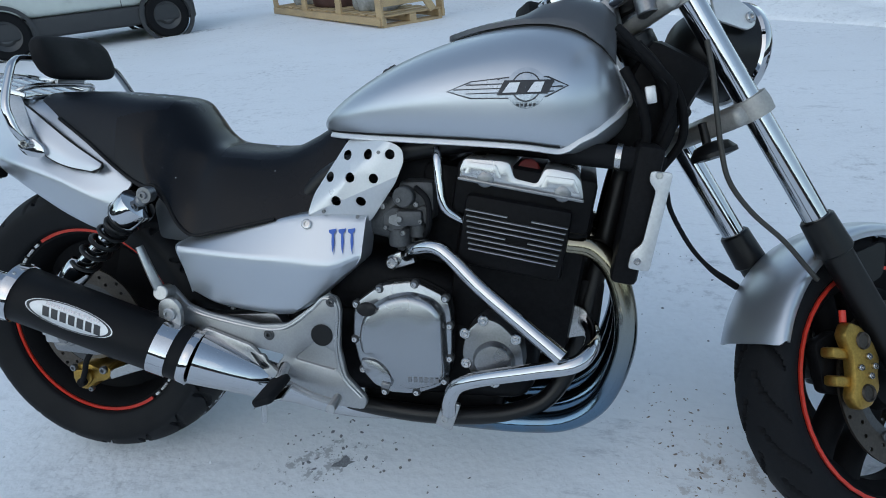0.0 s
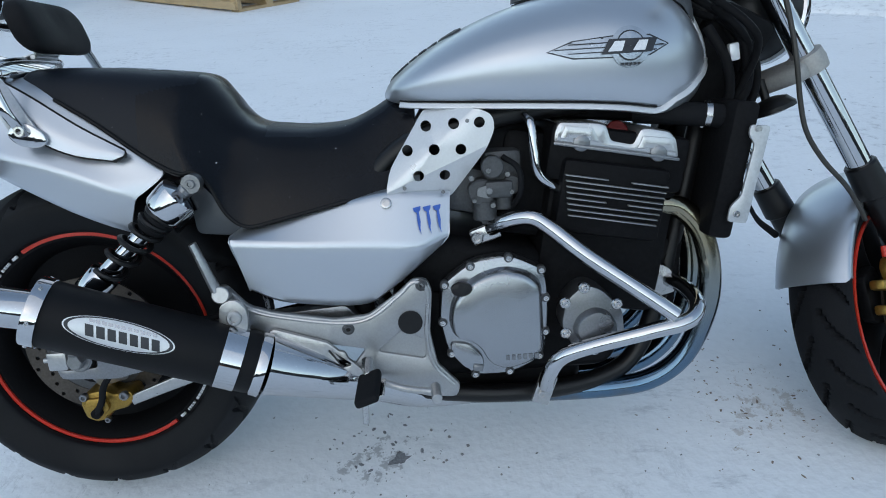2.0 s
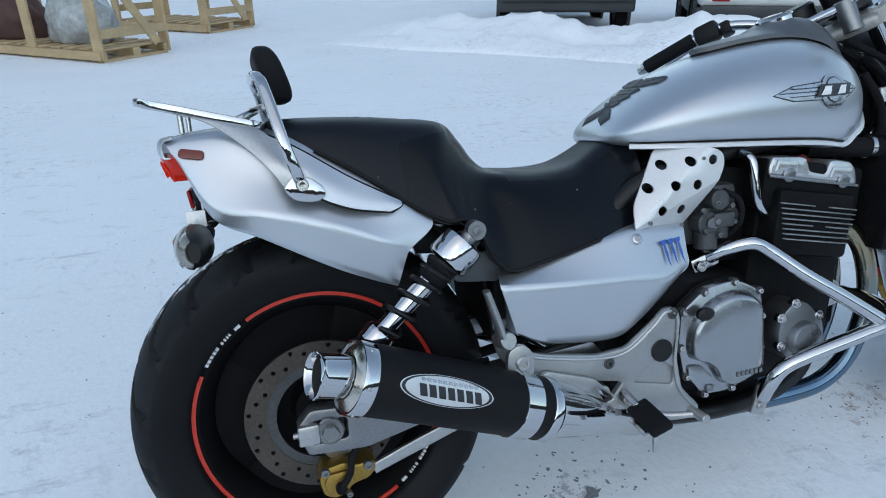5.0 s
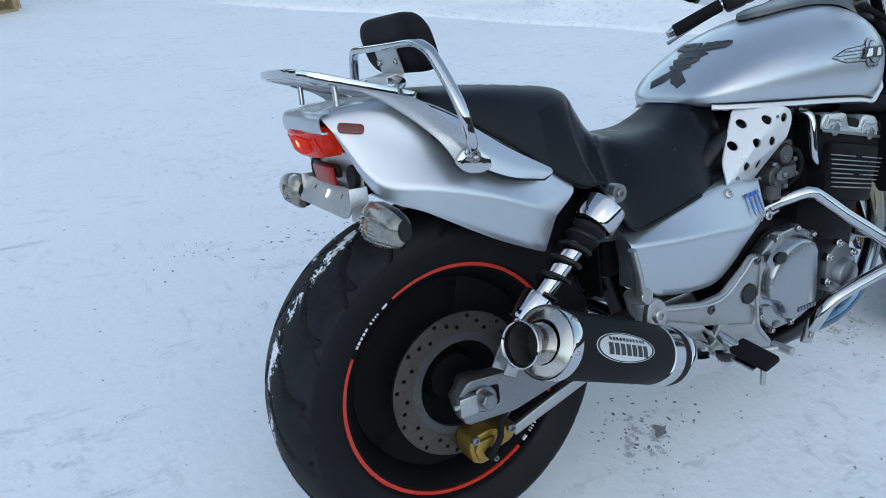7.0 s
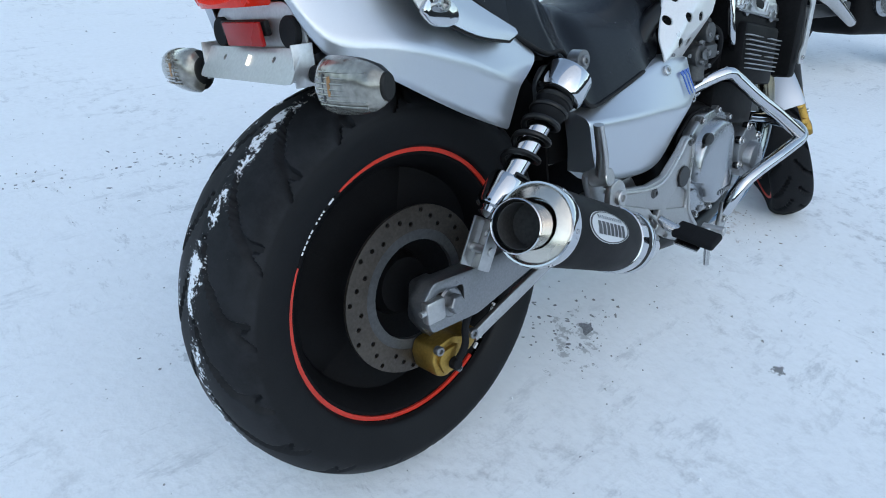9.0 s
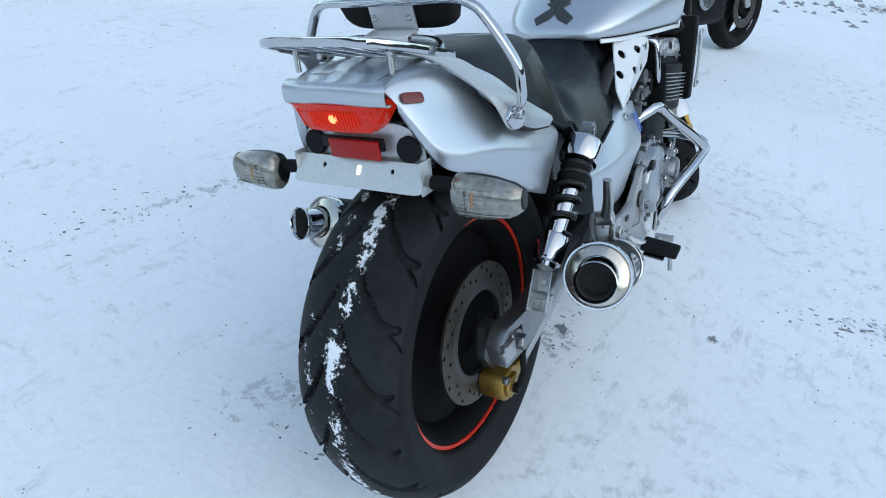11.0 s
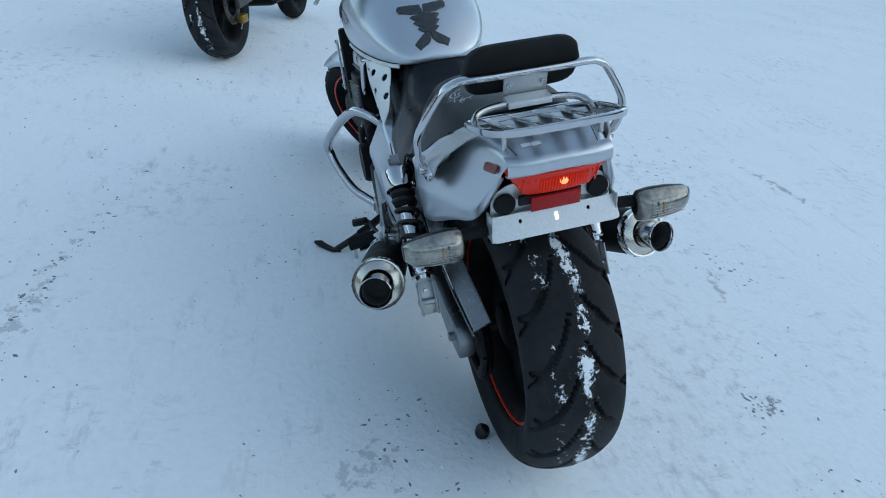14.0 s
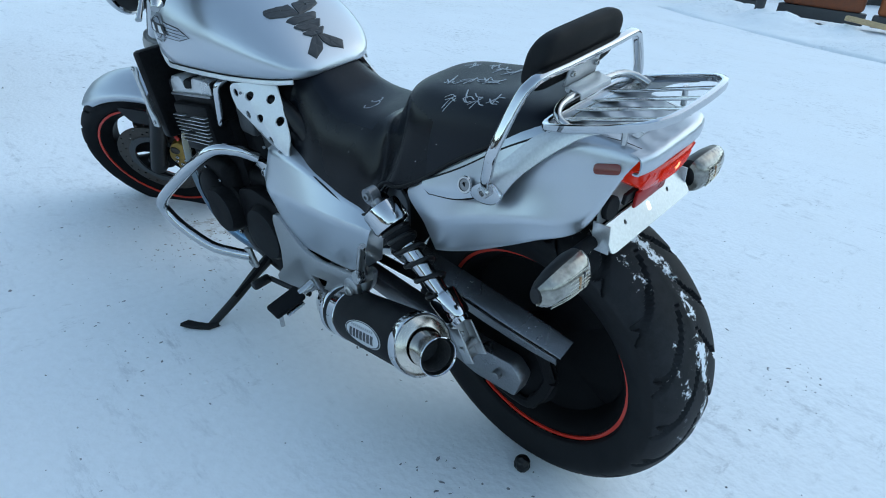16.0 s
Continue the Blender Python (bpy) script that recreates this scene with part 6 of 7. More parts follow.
grab = part("grab_bar", strap([(0.000, 0.182, 0.758), (-0.006, 0.194, 0.775), (-0.014, 0.199, 0.80), (-0.024, 0.195, 0.84), (-0.037, 0.156, 0.905), (-0.043, 0.135, 0.923), (-0.047, 0.112, 0.929), (-0.049, 0.06, 0.929), (-0.049, 0, 0.929), (-0.049, -0.06, 0.929),
                              (-0.047, -0.116, 0.929), (-0.043, -0.139, 0.923), (-0.037, -0.160, 0.905), (-0.024, -0.199, 0.84), (-0.014, -0.203, 0.80), (-0.006, -0.198, 0.775), (0.000, -0.184, 0.758)], (1, 0, 0.12), 0.0088, 0.0062, 180, 0.7), CHROME, bike, "chrome grab bar")
for s in (-1, 1):
    part("grab_bolt", bolt((0.000, s * 0.186, 0.757), (0, s, 0), 0.010, 0.012), STEEL, grab)
lock = part("lock", turned([(0.013, -0.002), (0.0145, 0.002), (0.0135, 0.005), (0.0105, 0.005), (0.0105, 0.002)], (0.048, 0.181, 0.748), (0, 1, 0.35), 28), STEEL, bike, "round seat lock")
part("lock_face", turned([(0.0105, 0.0), (0.0105, 0.0025), (0.009, 0.004), (0.001, 0.004)], (0.048, 0.181, 0.748), (0, 1, 0.35), 24), CAST, lock)
part("keyhole", block((0.002, 0.004, 0.010), pose(0.048, 0.1845, 0.7493, -19, 20, 0), 0.0005), BLACK, lock)


def pad_mesh():
    rings = []
    for y in np.linspace(-0.106, 0.106, 27):
        k = (1 - (abs(y) / 0.1065) ** 7) ** 0.4
        r = []
        for t in np.linspace(0, 2 * math.pi, 28, endpoint=False):
            c, s = math.cos(t), math.sin(t)
            x = 0.022 * math.copysign(abs(c) ** 0.7, c) * (0.5 + 0.5 * k)
            z = 0.047 * math.copysign(abs(s) ** 0.6, s) * k
            r.append((-0.018 + x - z * 0.30, y, 0.927 + z + 0.004 * k))
        rings.append(r)
    return loft(rings)


rest = part("back_rest", pad_mesh(), CLOTH, bike, "black padded passenger back rest", smooth=60)
part("hinge_plate", join(block((0.004, 0.082, 0.042), pose(-0.036, -0.002, 0.904, 0, -14, 0), 0.001), rod((-0.037, -0.042, 0.881), (-0.037, 0.038, 0.881), 0.005)), BARE, rest, "bare aluminium hinge")
part("hinge_leaf", join(block((0.026, 0.082, 0.003), pose(-0.050, -0.002, 0.8825, 0, -12, 0), 0.001), block((0.003, 0.082, 0.010), pose(-0.062, -0.002, 0.875), 0.001)), WHITE_ALU, rest, "pale folded hinge leaf")
for y in (-0.034, 0.030):
    part("bolt", bolt((-0.038, y, 0.904), (-1, 0, 0), 0.005), STEEL, rest)
part("rest_tube", tube([(-0.096, -0.108, 0.857), (-0.072, -0.105, 0.866), (-0.058, -0.090, 0.872), (-0.051, -0.060, 0.875), (-0.050, 0, 0.876), (-0.051, 0.060, 0.875), (-0.058, 0.090, 0.872), (-0.072, 0.105, 0.866), (-0.096, 0.108, 0.857)], 0.0062, 60), STEEL, rest)

# crash bars
def crash_bar():
    b = [tube([(0.775, -0.140, 0.528), (0.80, -0.165, 0.546), (0.84, -0.185, 0.555), (0.872, -0.195, 0.538), (0.93, -0.220, 0.490), (1.00, -0.245, 0.440), (1.075, -0.268, 0.385)], 0.0145, 50, 16),
         tube([(1.11, -0.12, 0.405), (1.125, -0.18, 0.402), (1.122, -0.240, 0.392), (1.095, -0.268, 0.374), (1.03, -0.262, 0.356), (0.93, -0.240, 0.325), (0.885, -0.226, 0.302), (0.866, -0.214, 0.268), (0.860, -0.200, 0.235)], 0.0145, 70, 16)]
    return join(*b)


def left_crash_bar():
    return tube([(0.775, 0.150, 0.545), (0.80, 0.188, 0.572), (0.84, 0.225, 0.575), (0.90, 0.262, 0.53), (0.99, 0.298, 0.45), (1.05, 0.312, 0.392), (1.062, 0.308, 0.358), (1.025, 0.292, 0.310), (0.955, 0.258, 0.258), (0.905, 0.222, 0.238), (0.86, 0.195, 0.232)], 0.0145, 110, 16)


bars = (part("crash_bar", crash_bar(), CHROME, bike, "scuffed chrome engine crash bar"), part("crash_bar", left_crash_bar(), CHROME, bike, "scuffed chrome engine crash bar"))
for s, b in zip((-1, 1), bars):
    part("bar_mount", join(block((0.055, 0.016, 0.030), pose(0.765, s * 0.140, 0.520, 0, -20, s * 10), 0.004), bolt((0.748, s * 0.150, 0.515), (0, s, 0), 0.011, 0.010)), STEEL, b)
    part("bar_foot", join(block((0.034, 0.012, 0.060), pose(0.858, s * 0.196, 0.228, 0, 20, 0), 0.004), bolt((0.852, s * 0.203, 0.220), (0, s, 0), 0.008)), ALU, b)
    part("bar_plate", sheet(rounded([(1.075, 0.37), (1.125, 0.38), (1.115, 0.425), (1.085, 0.44), (1.068, 0.42)], 0.01), 0.006, side(-0.128) if s < 0 else side(0.128, 1)), ALU, b)

# side stand
stand = part("side_stand", join(tube([(0.852, 0.130, 0.212), (0.858, 0.20, 0.172), (0.862, 0.275, 0.125), (0.864, 0.358, 0.085)], [0.017, 0.014, 0.012, 0.011], 30), loft([[(x, y + d, z + e) for d, e in ((-0.016, 0.0), (0.016, 0.0075), (0.012, 0.016), (-0.012, 0.012))] for x, y, z in ((0.898, 0.412, 0.1015), (0.880, 0.396, 0.0925), (0.862, 0.378, 0.087), (0.846, 0.358, 0.0815))])), BLACK, bike, "black steel side stand")
part("stand_spring", tube([(0.835, 0.150, 0.225), (0.842, 0.22, 0.178), (0.850, 0.275, 0.143)], 0.0075, 20, 8), ENGINE, stand)

# front end, built straight and turned about the steering axis
RAKE, LOCK = radians(31.4), radians(38.6)
HEAD = Vector((1.341, 0, 0.69))
STEER = Matrix.Translation(HEAD) @ Matrix.Rotation(LOCK, 4, Vector((-math.sin(RAKE), 0, math.cos(RAKE)))) @ Matrix.Translation(-HEAD)
FD = Vector((math.sin(RAKE), 0, -math.cos(RAKE)))
FF = Vector((math.cos(RAKE), 0, math.sin(RAKE)))
FA = HEAD + FF * 0.0485 + FD * 0.542
LEG = HEAD + FF * 0.046 + FD * 0.505
SPAN = 0.098


def leg(d, y):
    """A point on a fork leg, d metres up from the axle."""
    return tuple(LEG - FD * d + FF * -0.001 + Vector((0, y, 0)))


front = wheel("front_wheel", tuple(FA), 0.294, 0.2210, 0.060, 0.046, 0.10, bike, (-0.066, 0.060), 0.155, ((-70, 290),), STEER, lettered=False)
for s in (-1, 1):
    y = s * SPAN
    fk = part("fork_tube", moved(rod(leg(0.28, y), leg(0.82, y), 0.0225, bevel=0.002), STEER), CHROME, bike, "chrome fork tube")
    part("fork_slider", moved(join(rod(leg(-0.035, y), leg(0.27, y), 0.027), rod(leg(0.255, y), leg(0.330, y), 0.033, 0.030), block((0.05, 0.035, 0.06), Matrix.Translation(leg(0.0, y)), 0.01)), STEER), BLACK, fk, "black fork slider")
    fc = part("front_caliper", moved(sheet(rounded([(FA.x - 0.166, FA.z + 0.098), (FA.x - 0.150, FA.z + 0.122), (FA.x - 0.122, FA.z + 0.112), (FA.x - 0.096, FA.z + 0.082), (FA.x - 0.084, FA.z + 0.050), (FA.x - 0.094, FA.z + 0.024), (FA.x - 0.092, FA.z + 0.000), (FA.x - 0.118, FA.z - 0.030), (FA.x - 0.150, FA.z - 0.036), (FA.x - 0.164, FA.z - 0.012), (FA.x - 0.152, FA.z + 0.014), (FA.x - 0.150, FA.z + 0.060)], 0.010, 4), 0.026, side(s * 0.078, s), (), 0.006), STEER), GOLD, bike, "gold front brake caliper")
    part("inner_half", moved(sheet(rounded([(FA.x - 0.186, FA.z + 0.086), (FA.x - 0.130, FA.z + 0.108), (FA.x - 0.104, FA.z + 0.050), (FA.x - 0.120, FA.z - 0.016), (FA.x - 0.176, FA.z - 0.006)], 0.012, 4), 0.024, side(s * 0.034, s), (), 0.005), STEER), ENGINE, fc)
    for dx, dz, r in ((-0.124, 0.086, 0.013), (-0.126, -0.006, 0.013)):
        part("piston_cap", moved(turned([(r * 1.25, 0), (r * 1.15, 0.004), (r, 0.004), (r * 0.9, 0.001), (0.002, 0.001)], Vector((dx, s * 0.104, dz)) + FA, (0, s, 0), 20), STEER), DISC, fc)
    for dx, dz in ((-0.140, 0.040), (-0.106, 0.040), (-0.118, 0.058), (-0.118, 0.024)):
        part("bolt", moved(bolt(Vector((dx, s * 0.105, dz)) + FA, (0, s, 0), 0.006, 0.006), STEER), STEEL, fc)
    for dz in (0.064, 0.014):
        part("bridge", moved(block((0.070, 0.030, 0.020), Matrix.Translation(Vector((-0.150, s * 0.078, dz)) + FA) @ pose(0, 0, 0, 0, 8, 0), 0.006), STEER), GOLD, fc)
    part("bleed_cap", moved(rod(Vector((-0.150, s * 0.090, 0.120)) + FA, Vector((-0.148, s * 0.090, 0.142)) + FA, 0.006), STEER), RED, fc, "red rubber cap")


def fender():
    rows = []
    for y, dr in ((-0.072, -0.018), (-0.075, -0.006), (-0.069, 0.004), (-0.047, 0.012), (-0.019, 0.016), (0.019, 0.016), (0.047, 0.012), (0.069, 0.004), (0.075, -0.006), (0.072, -0.018)):
        rows.append([(FA.x + (0.298 + dr) * math.cos(a), y - 0.004, FA.z + (0.298 + dr) * math.sin(a)) for a in np.linspace(radians(161.0 if abs(y) > 0.07 else 163.0), radians(70 if abs(y) > 0.07 else 64), 14)])
    return surface(rows, 40, 48, 0.004)


part("front_fender", moved(fender(), STEER), SILVER, bike, "silver painted front fender")
for s in (-1, 1):
    part("fender_stay", moved(sheet(rounded([(FA.x - 0.14, FA.z + 0.23), (FA.x + 0.0, FA.z + 0.27), (FA.x - 0.02, FA.z + 0.20), (FA.x - 0.12, FA.z + 0.17)], 0.02), 0.004, side(s * 0.078, s)), STEER), BLACK, bike)
for d, th, m, nm in ((0.560, 0.034, CLAMP, "lower_fork_clamp"), (0.795, 0.030, CLAMP, "upper_fork_clamp")):
    c = LEG - FD * d
    rot = Matrix.Translation(c) @ Matrix.Rotation(-RAKE, 4, "Y")
    part(nm, moved(join(block((0.07, 0.22, th), rot @ Matrix.Translation((-0.020, 0, 0)), 0.012, 3), *[turned([(0.0215, -th * 0.6), (0.032, -th * 0.55), (0.034, 0), (0.032, th * 0.55), (0.0215, th * 0.6)], leg(d, s * SPAN), tuple(-FD), 28) for s in (-1, 1)]), STEER), m, bike, "grey cast fork clamp")
hl = LEG - FD * 0.72 + Vector((0.118, 0, 0.006))
shell = part("headlight", moved(turned([(0.02, -0.10), (0.055, -0.09), (0.082, -0.055), (0.092, 0.0), (0.094, 0.02)], tuple(hl), (1, 0, -0.05), 40), STEER), BLACK, bike, "black round headlight with chrome rim")
part("headlight_rim", moved(turned([(0.094, 0.012), (0.099, 0.016), (0.100, 0.028), (0.095, 0.036), (0.090, 0.034)], tuple(hl), (1, 0, -0.05), 44), STEER), CHROME, shell, "chrome rim")
part("headlight_lens", moved(turned([(0.092, 0.030), (0.075, 0.042), (0.04, 0.050), (0.005, 0.052)], tuple(hl), (1, 0, -0.05), 40), STEER), GLASS, shell)
for s in (-1, 1):
    part("headlight_bracket", moved(sheet(rounded([(hl.x - 0.11, hl.z + 0.075), (hl.x - 0.035, hl.z + 0.050), (hl.x - 0.010, hl.z + 0.034), (hl.x - 0.010, hl.z + 0.010), (hl.x - 0.030, hl.z - 0.002), (hl.x - 0.10, hl.z + 0.010)], 0.01), 0.006, side(s * 0.098, s), (), 0.0015), STEER), WHITE_ALU, shell, "pale headlight bracket")
    part("bolt", moved(bolt(tuple(hl + Vector((-0.024, s * 0.104, 0.022))), (0, s, 0), 0.010, 0.006), STEER), STEEL, shell)
part("horn", join(turned([(0.01, -0.02), (0.03, -0.015), (0.042, 0.0), (0.042, 0.008), (0.02, 0.012)], (1.335, -0.045, 0.708), (0.34, -0.15, -1), 28), rod((1.325, -0.04, 0.72), (1.315, -0.03, 0.76), 0.008)), BLACK, bike, "black disc horn")
bar_c = Vector((1.165, 0, 0.985))
BAR_HEAD, BAR_RAKE = Vector((1.355, 0, 0.69)), radians(30)
BAR_TURN = Matrix.Translation(BAR_HEAD) @ Matrix.Rotation(radians(45.8), 4, Vector((-math.sin(BAR_RAKE), 0, math.cos(BAR_RAKE)))) @ Matrix.Translation(-BAR_HEAD)
BAR = [(1.113, 0.372, 1.046), (1.116, 0.246, 1.056), (1.124, 0.17, 1.050), (1.145, 0.09, 1.01), (1.165, 0.05, 0.99)]
handle = part("handlebar", moved(tube(BAR + [(x, -y, z) for x, y, z in BAR[::-1]], 0.011, 80), BAR_TURN), CHROME, bike, "chrome handlebar with black grips")
for s in (-1, 1):
    a, b = Vector((1.116, s * 0.25, 1.056)), Vector((1.113, s * 0.372, 1.046))
    part("grip", moved(rod(a, b, 0.0165), BAR_TURN), RUBBER, handle, "black rubber grip")
    part("bar_end", moved(rod(b, b + (b - a) * 0.17, 0.014, 0.010), BAR_TURN), STEEL, handle, "steel bar end weight")
    part("switch_box", moved(join(block((0.045, 0.055, 0.045), Matrix.Translation((1.118, s * 0.218, 1.054)), 0.010), block((0.05, 0.03, 0.03), Matrix.Translation((1.135, s * 0.18, 1.05)), 0.008)), BAR_TURN), PLASTIC, handle)
    part("lever", moved(tube([(1.150, s * 0.19, 1.06), (1.168, s * 0.25, 1.055), (1.160, s * 0.37, 1.035), (1.158, s * 0.40, 1.03)], [0.009, 0.007, 0.006, 0.008], 30, 12, 0.7), BAR_TURN), STEEL, handle, "bare metal lever")
    part("riser", moved(rod((1.175, s * 0.045, 0.93), (1.165, s * 0.045, 1.0), 0.02), BAR_TURN), CAST, handle)
for s in (-1, 1):
    part("instrument", moved(rod(bar_c + Vector((0.07, s * 0.05, 0.0)), bar_c + Vector((0.05, s * 0.05, 0.06)), 0.045), BAR_TURN), BLACK, bike, "black round instrument")
part("wiring", join(*[tube([(1.16, y, 0.90 + dz), (1.22, y * 1.5 - 0.03, 0.86), (1.25, y - 0.05, 0.78 + dz), (1.22, y, 0.70)], 0.007, 20) for y, dz in ((-0.03, 0), (-0.06, 0.02), (0.03, 0.01), (0.07, -0.01), (-0.09, 0.03))]), ENGINE, bike, "black wiring and hoses")
part("head_cover_block", block((0.12, 0.16, 0.22), pose(1.22, 0, 0.79, 0, 28, 0), 0.02), ENGINE, bike)
for k, (pts, r) in enumerate((([(1.19, -0.10, 0.90), (1.235, -0.115, 0.84), (1.25, -0.11, 0.76), (1.225, -0.10, 0.70)], 0.011), ([(1.20, -0.085, 0.88), (1.26, -0.10, 0.82), (1.275, -0.09, 0.74), (1.24, -0.08, 0.68)], 0.008), ([(1.17, -0.12, 0.86), (1.20, -0.135, 0.80), (1.21, -0.13, 0.74), (1.19, -0.12, 0.70)], 0.009))):
    part("hose", tube(pts, r, 24, 10), ENGINE, bike)
part("connector", block((0.018, 0.014, 0.030), pose(1.215, -0.128, 0.815, 0, -8, 0), 0.003), WHITE_ALU, bike, "pale cable connector")
part("brake_hose", tube([(1.30, -0.13, 0.90), (1.311, -0.14, 0.844), (1.318, -0.15, 0.788), (1.329, -0.15, 0.724), (1.345, -0.15, 0.669), (1.386, -0.14, 0.615), (1.446, -0.12, 0.561), (1.491, -0.10, 0.511), (1.517, -0.08, 0.483)], 0.0045, 70), GREYHOSE, bike, "grey brake hose")
part("speedometer_cable", tube([(1.235, -0.10, 0.70), (1.253, -0.08, 0.643), (1.266, -0.06, 0.599), (1.308, -0.02, 0.526), (1.354, 0.02, 0.472), (1.395, 0.04, 0.440), (1.412, 0.05, 0.427)], [0.0045, 0.0045, 0.0045, 0.0045, 0.0045, 0.007, 0.007], 60), RUBBER, bike, "black cable")

# ---- surroundings ----
def snow_bank(a, b, depth, h, n=110, m=26, seed=0.0):
    """A ploughed bank of snow: a lumpy ridge behind the line from a to b."""
    a, b = np.array(a, float), np.array(b, float)
    d = (b - a) / np.linalg.norm(b - a)
    back = np.array((-d[1], d[0])) * depth
    verts = []
    for i in range(n):
        u = i / (n - 1)
        for j in range(m):
            v = j / (m - 1)
            x, y = a + (b - a) * u + back * v
            w = 0.25 * noise.noise((x * 0.9, y * 0.9, seed + 9))
            x, y = x + back[0] * w * 0.25, y + back[1] * w * 0.25
            e = min(1, 7 * u, 7 * (1 - u))
            up = min(1, v * 2.0) ** 0.8 * min(1, (1 - v) * 2.5) ** 0.6
            z = h * up * e * (0.85 + 0.45 * noise.noise((x * 0.9 + seed, y * 0.9, 1)))
            z += (0.09 * noise.noise((x * 2.6, y * 2.6, seed)) + 0.05 * noise.noise((x * 7, y * 7, seed)) + 0.022 * abs(noise.noise((x * 17, y * 17, seed)))) * up * e
            verts.append((x, y, ground_z(x, y) + z - 0.02 - 0.25 * (j in (0, m - 1) or i in (0, n - 1))))
    return mesh_of(verts, grid_faces(n, m))


for a, b, d, h, sd in (((0.6, 8.0), (5.6, 3.6), 2.0, 0.36, 0.0), ((0.6, -9.5), (7.2, -12.7), -2.6, 0.34, 4.0)):
    bank = part("snow_bank", snow_bank(a, b, d, h, seed=sd), SNOW, smooth=75)
    tagged(bank, "ploughed bank of lumpy white snow", "snow bank", kind="structure")


def car_wheel(parent, x, y, r, w=0.19, rim=GREYCAST):
    t = part("tyre", turned([(r * 0.62, -w / 2), (r * 0.9, -w / 2), (r, -w * 0.36), (r, w * 0.36), (r * 0.9, w / 2), (r * 0.62, w / 2)], (x, y, r), (0, 1, 0), 40, True), RUBBER, parent, "black car tyre")
    part("rim", turned([(0.03, -w * 0.30), (r * 0.3, -w * 0.34), (r * 0.42, -w * 0.22), (r * 0.60, -w * 0.40), (r * 0.65, -w * 0.46), (r * 0.65, w * 0.4), (0.03, w * 0.3)], (x, y, r), (0, 1, 0), 32), rim, t, "steel wheel rim")


def car(name, m, length, width, height, sill, band, paint, label, category, base, r=0.31):
    """A boxy vehicle: painted body over a dark lower band, wheels, lamps, glass. x along it, its near flank at y = -width / 2."""
    v = thing(name, m, label, category)
    part("body", join(block((length, width, height - band), pose(0, 0, band + (height - band) / 2), 0.10, 4)), paint, v)
    part("lower_band", block((length + 0.03, width + 0.02, band - sill), pose(0, 0, (band + sill) / 2), 0.04, 3), VAN_DARK, v, "dark plastic lower body")
    part("floor_pan", block((length * 0.9, width * 0.8, 0.08), pose(0, 0, sill + 0.02), 0.02), VAN_DARK, v)
    for s in (-1, 1):
        for x in (-base / 2, base / 2):
            part("wheel_arch", turned([(r + 0.07, -0.012), (r + 0.07, 0.03), (r + 0.02, 0.03), (r + 0.02, -0.012)], (x, s * width / 2, r), (0, s, 0), 36, True), VAN_DARK, v)
            car_wheel(v, x, s * (width / 2 - 0.06), r)
        part("side_window", block((length * 0.5, 0.01, height * 0.25), pose(0, s * (width / 2 + 0.002), height * 0.78), 0.004), GLASS, v)
        part("door_gap", block((0.008, 0.006, height * 0.55), pose(length * 0.16, s * (width / 2 + 0.001), band + height * 0.28), 0), VAN_DARK, v)
        part("tail_lamp", block((0.03, 0.20, 0.10), pose(-length / 2 - 0.006, s * width * 0.36, band + 0.14), 0.01), REFLECTOR, v, "red tail lamp")
    part("rear_window", block((0.01, width * 0.7, height * 0.25), pose(-length / 2 - 0.001, 0, height * 0.78), 0.004), GLASS, v)
    part("rear_bumper", block((0.10, width * 0.98, 0.14), pose(-length / 2 - 0.03, 0, band - 0.02), 0.03), VAN_DARK, v)
    return v


van = car("van", pose(-6.05, 7.15, 0, 0, 0, 46.8), 2.70, 1.6, 1.7, 0.215, 0.45, VAN_WHITE, "pale green-white van with dark lower panels parked on snow", "van", 1.94, 0.29)
car("parked_car", pose(4.6, 9.2, 0, 0, 0, 70), 3.9, 1.75, 1.5, 0.34, 0.56, mat("grey_beige_paint", (0.30, 0.29, 0.27), 0.35, coat=0.4), "grey parked car behind a snow bank", "car", 2.4)
car("parked_car", pose(6.9, 7.6, 0, 0, 0, 60), 3.9, 1.7, 1.5, 0.26, 0.42, mat("white_paint", (0.62, 0.63, 0.64), 0.35, coat=0.4), "white parked car behind a snow bank", "car", 2.4)


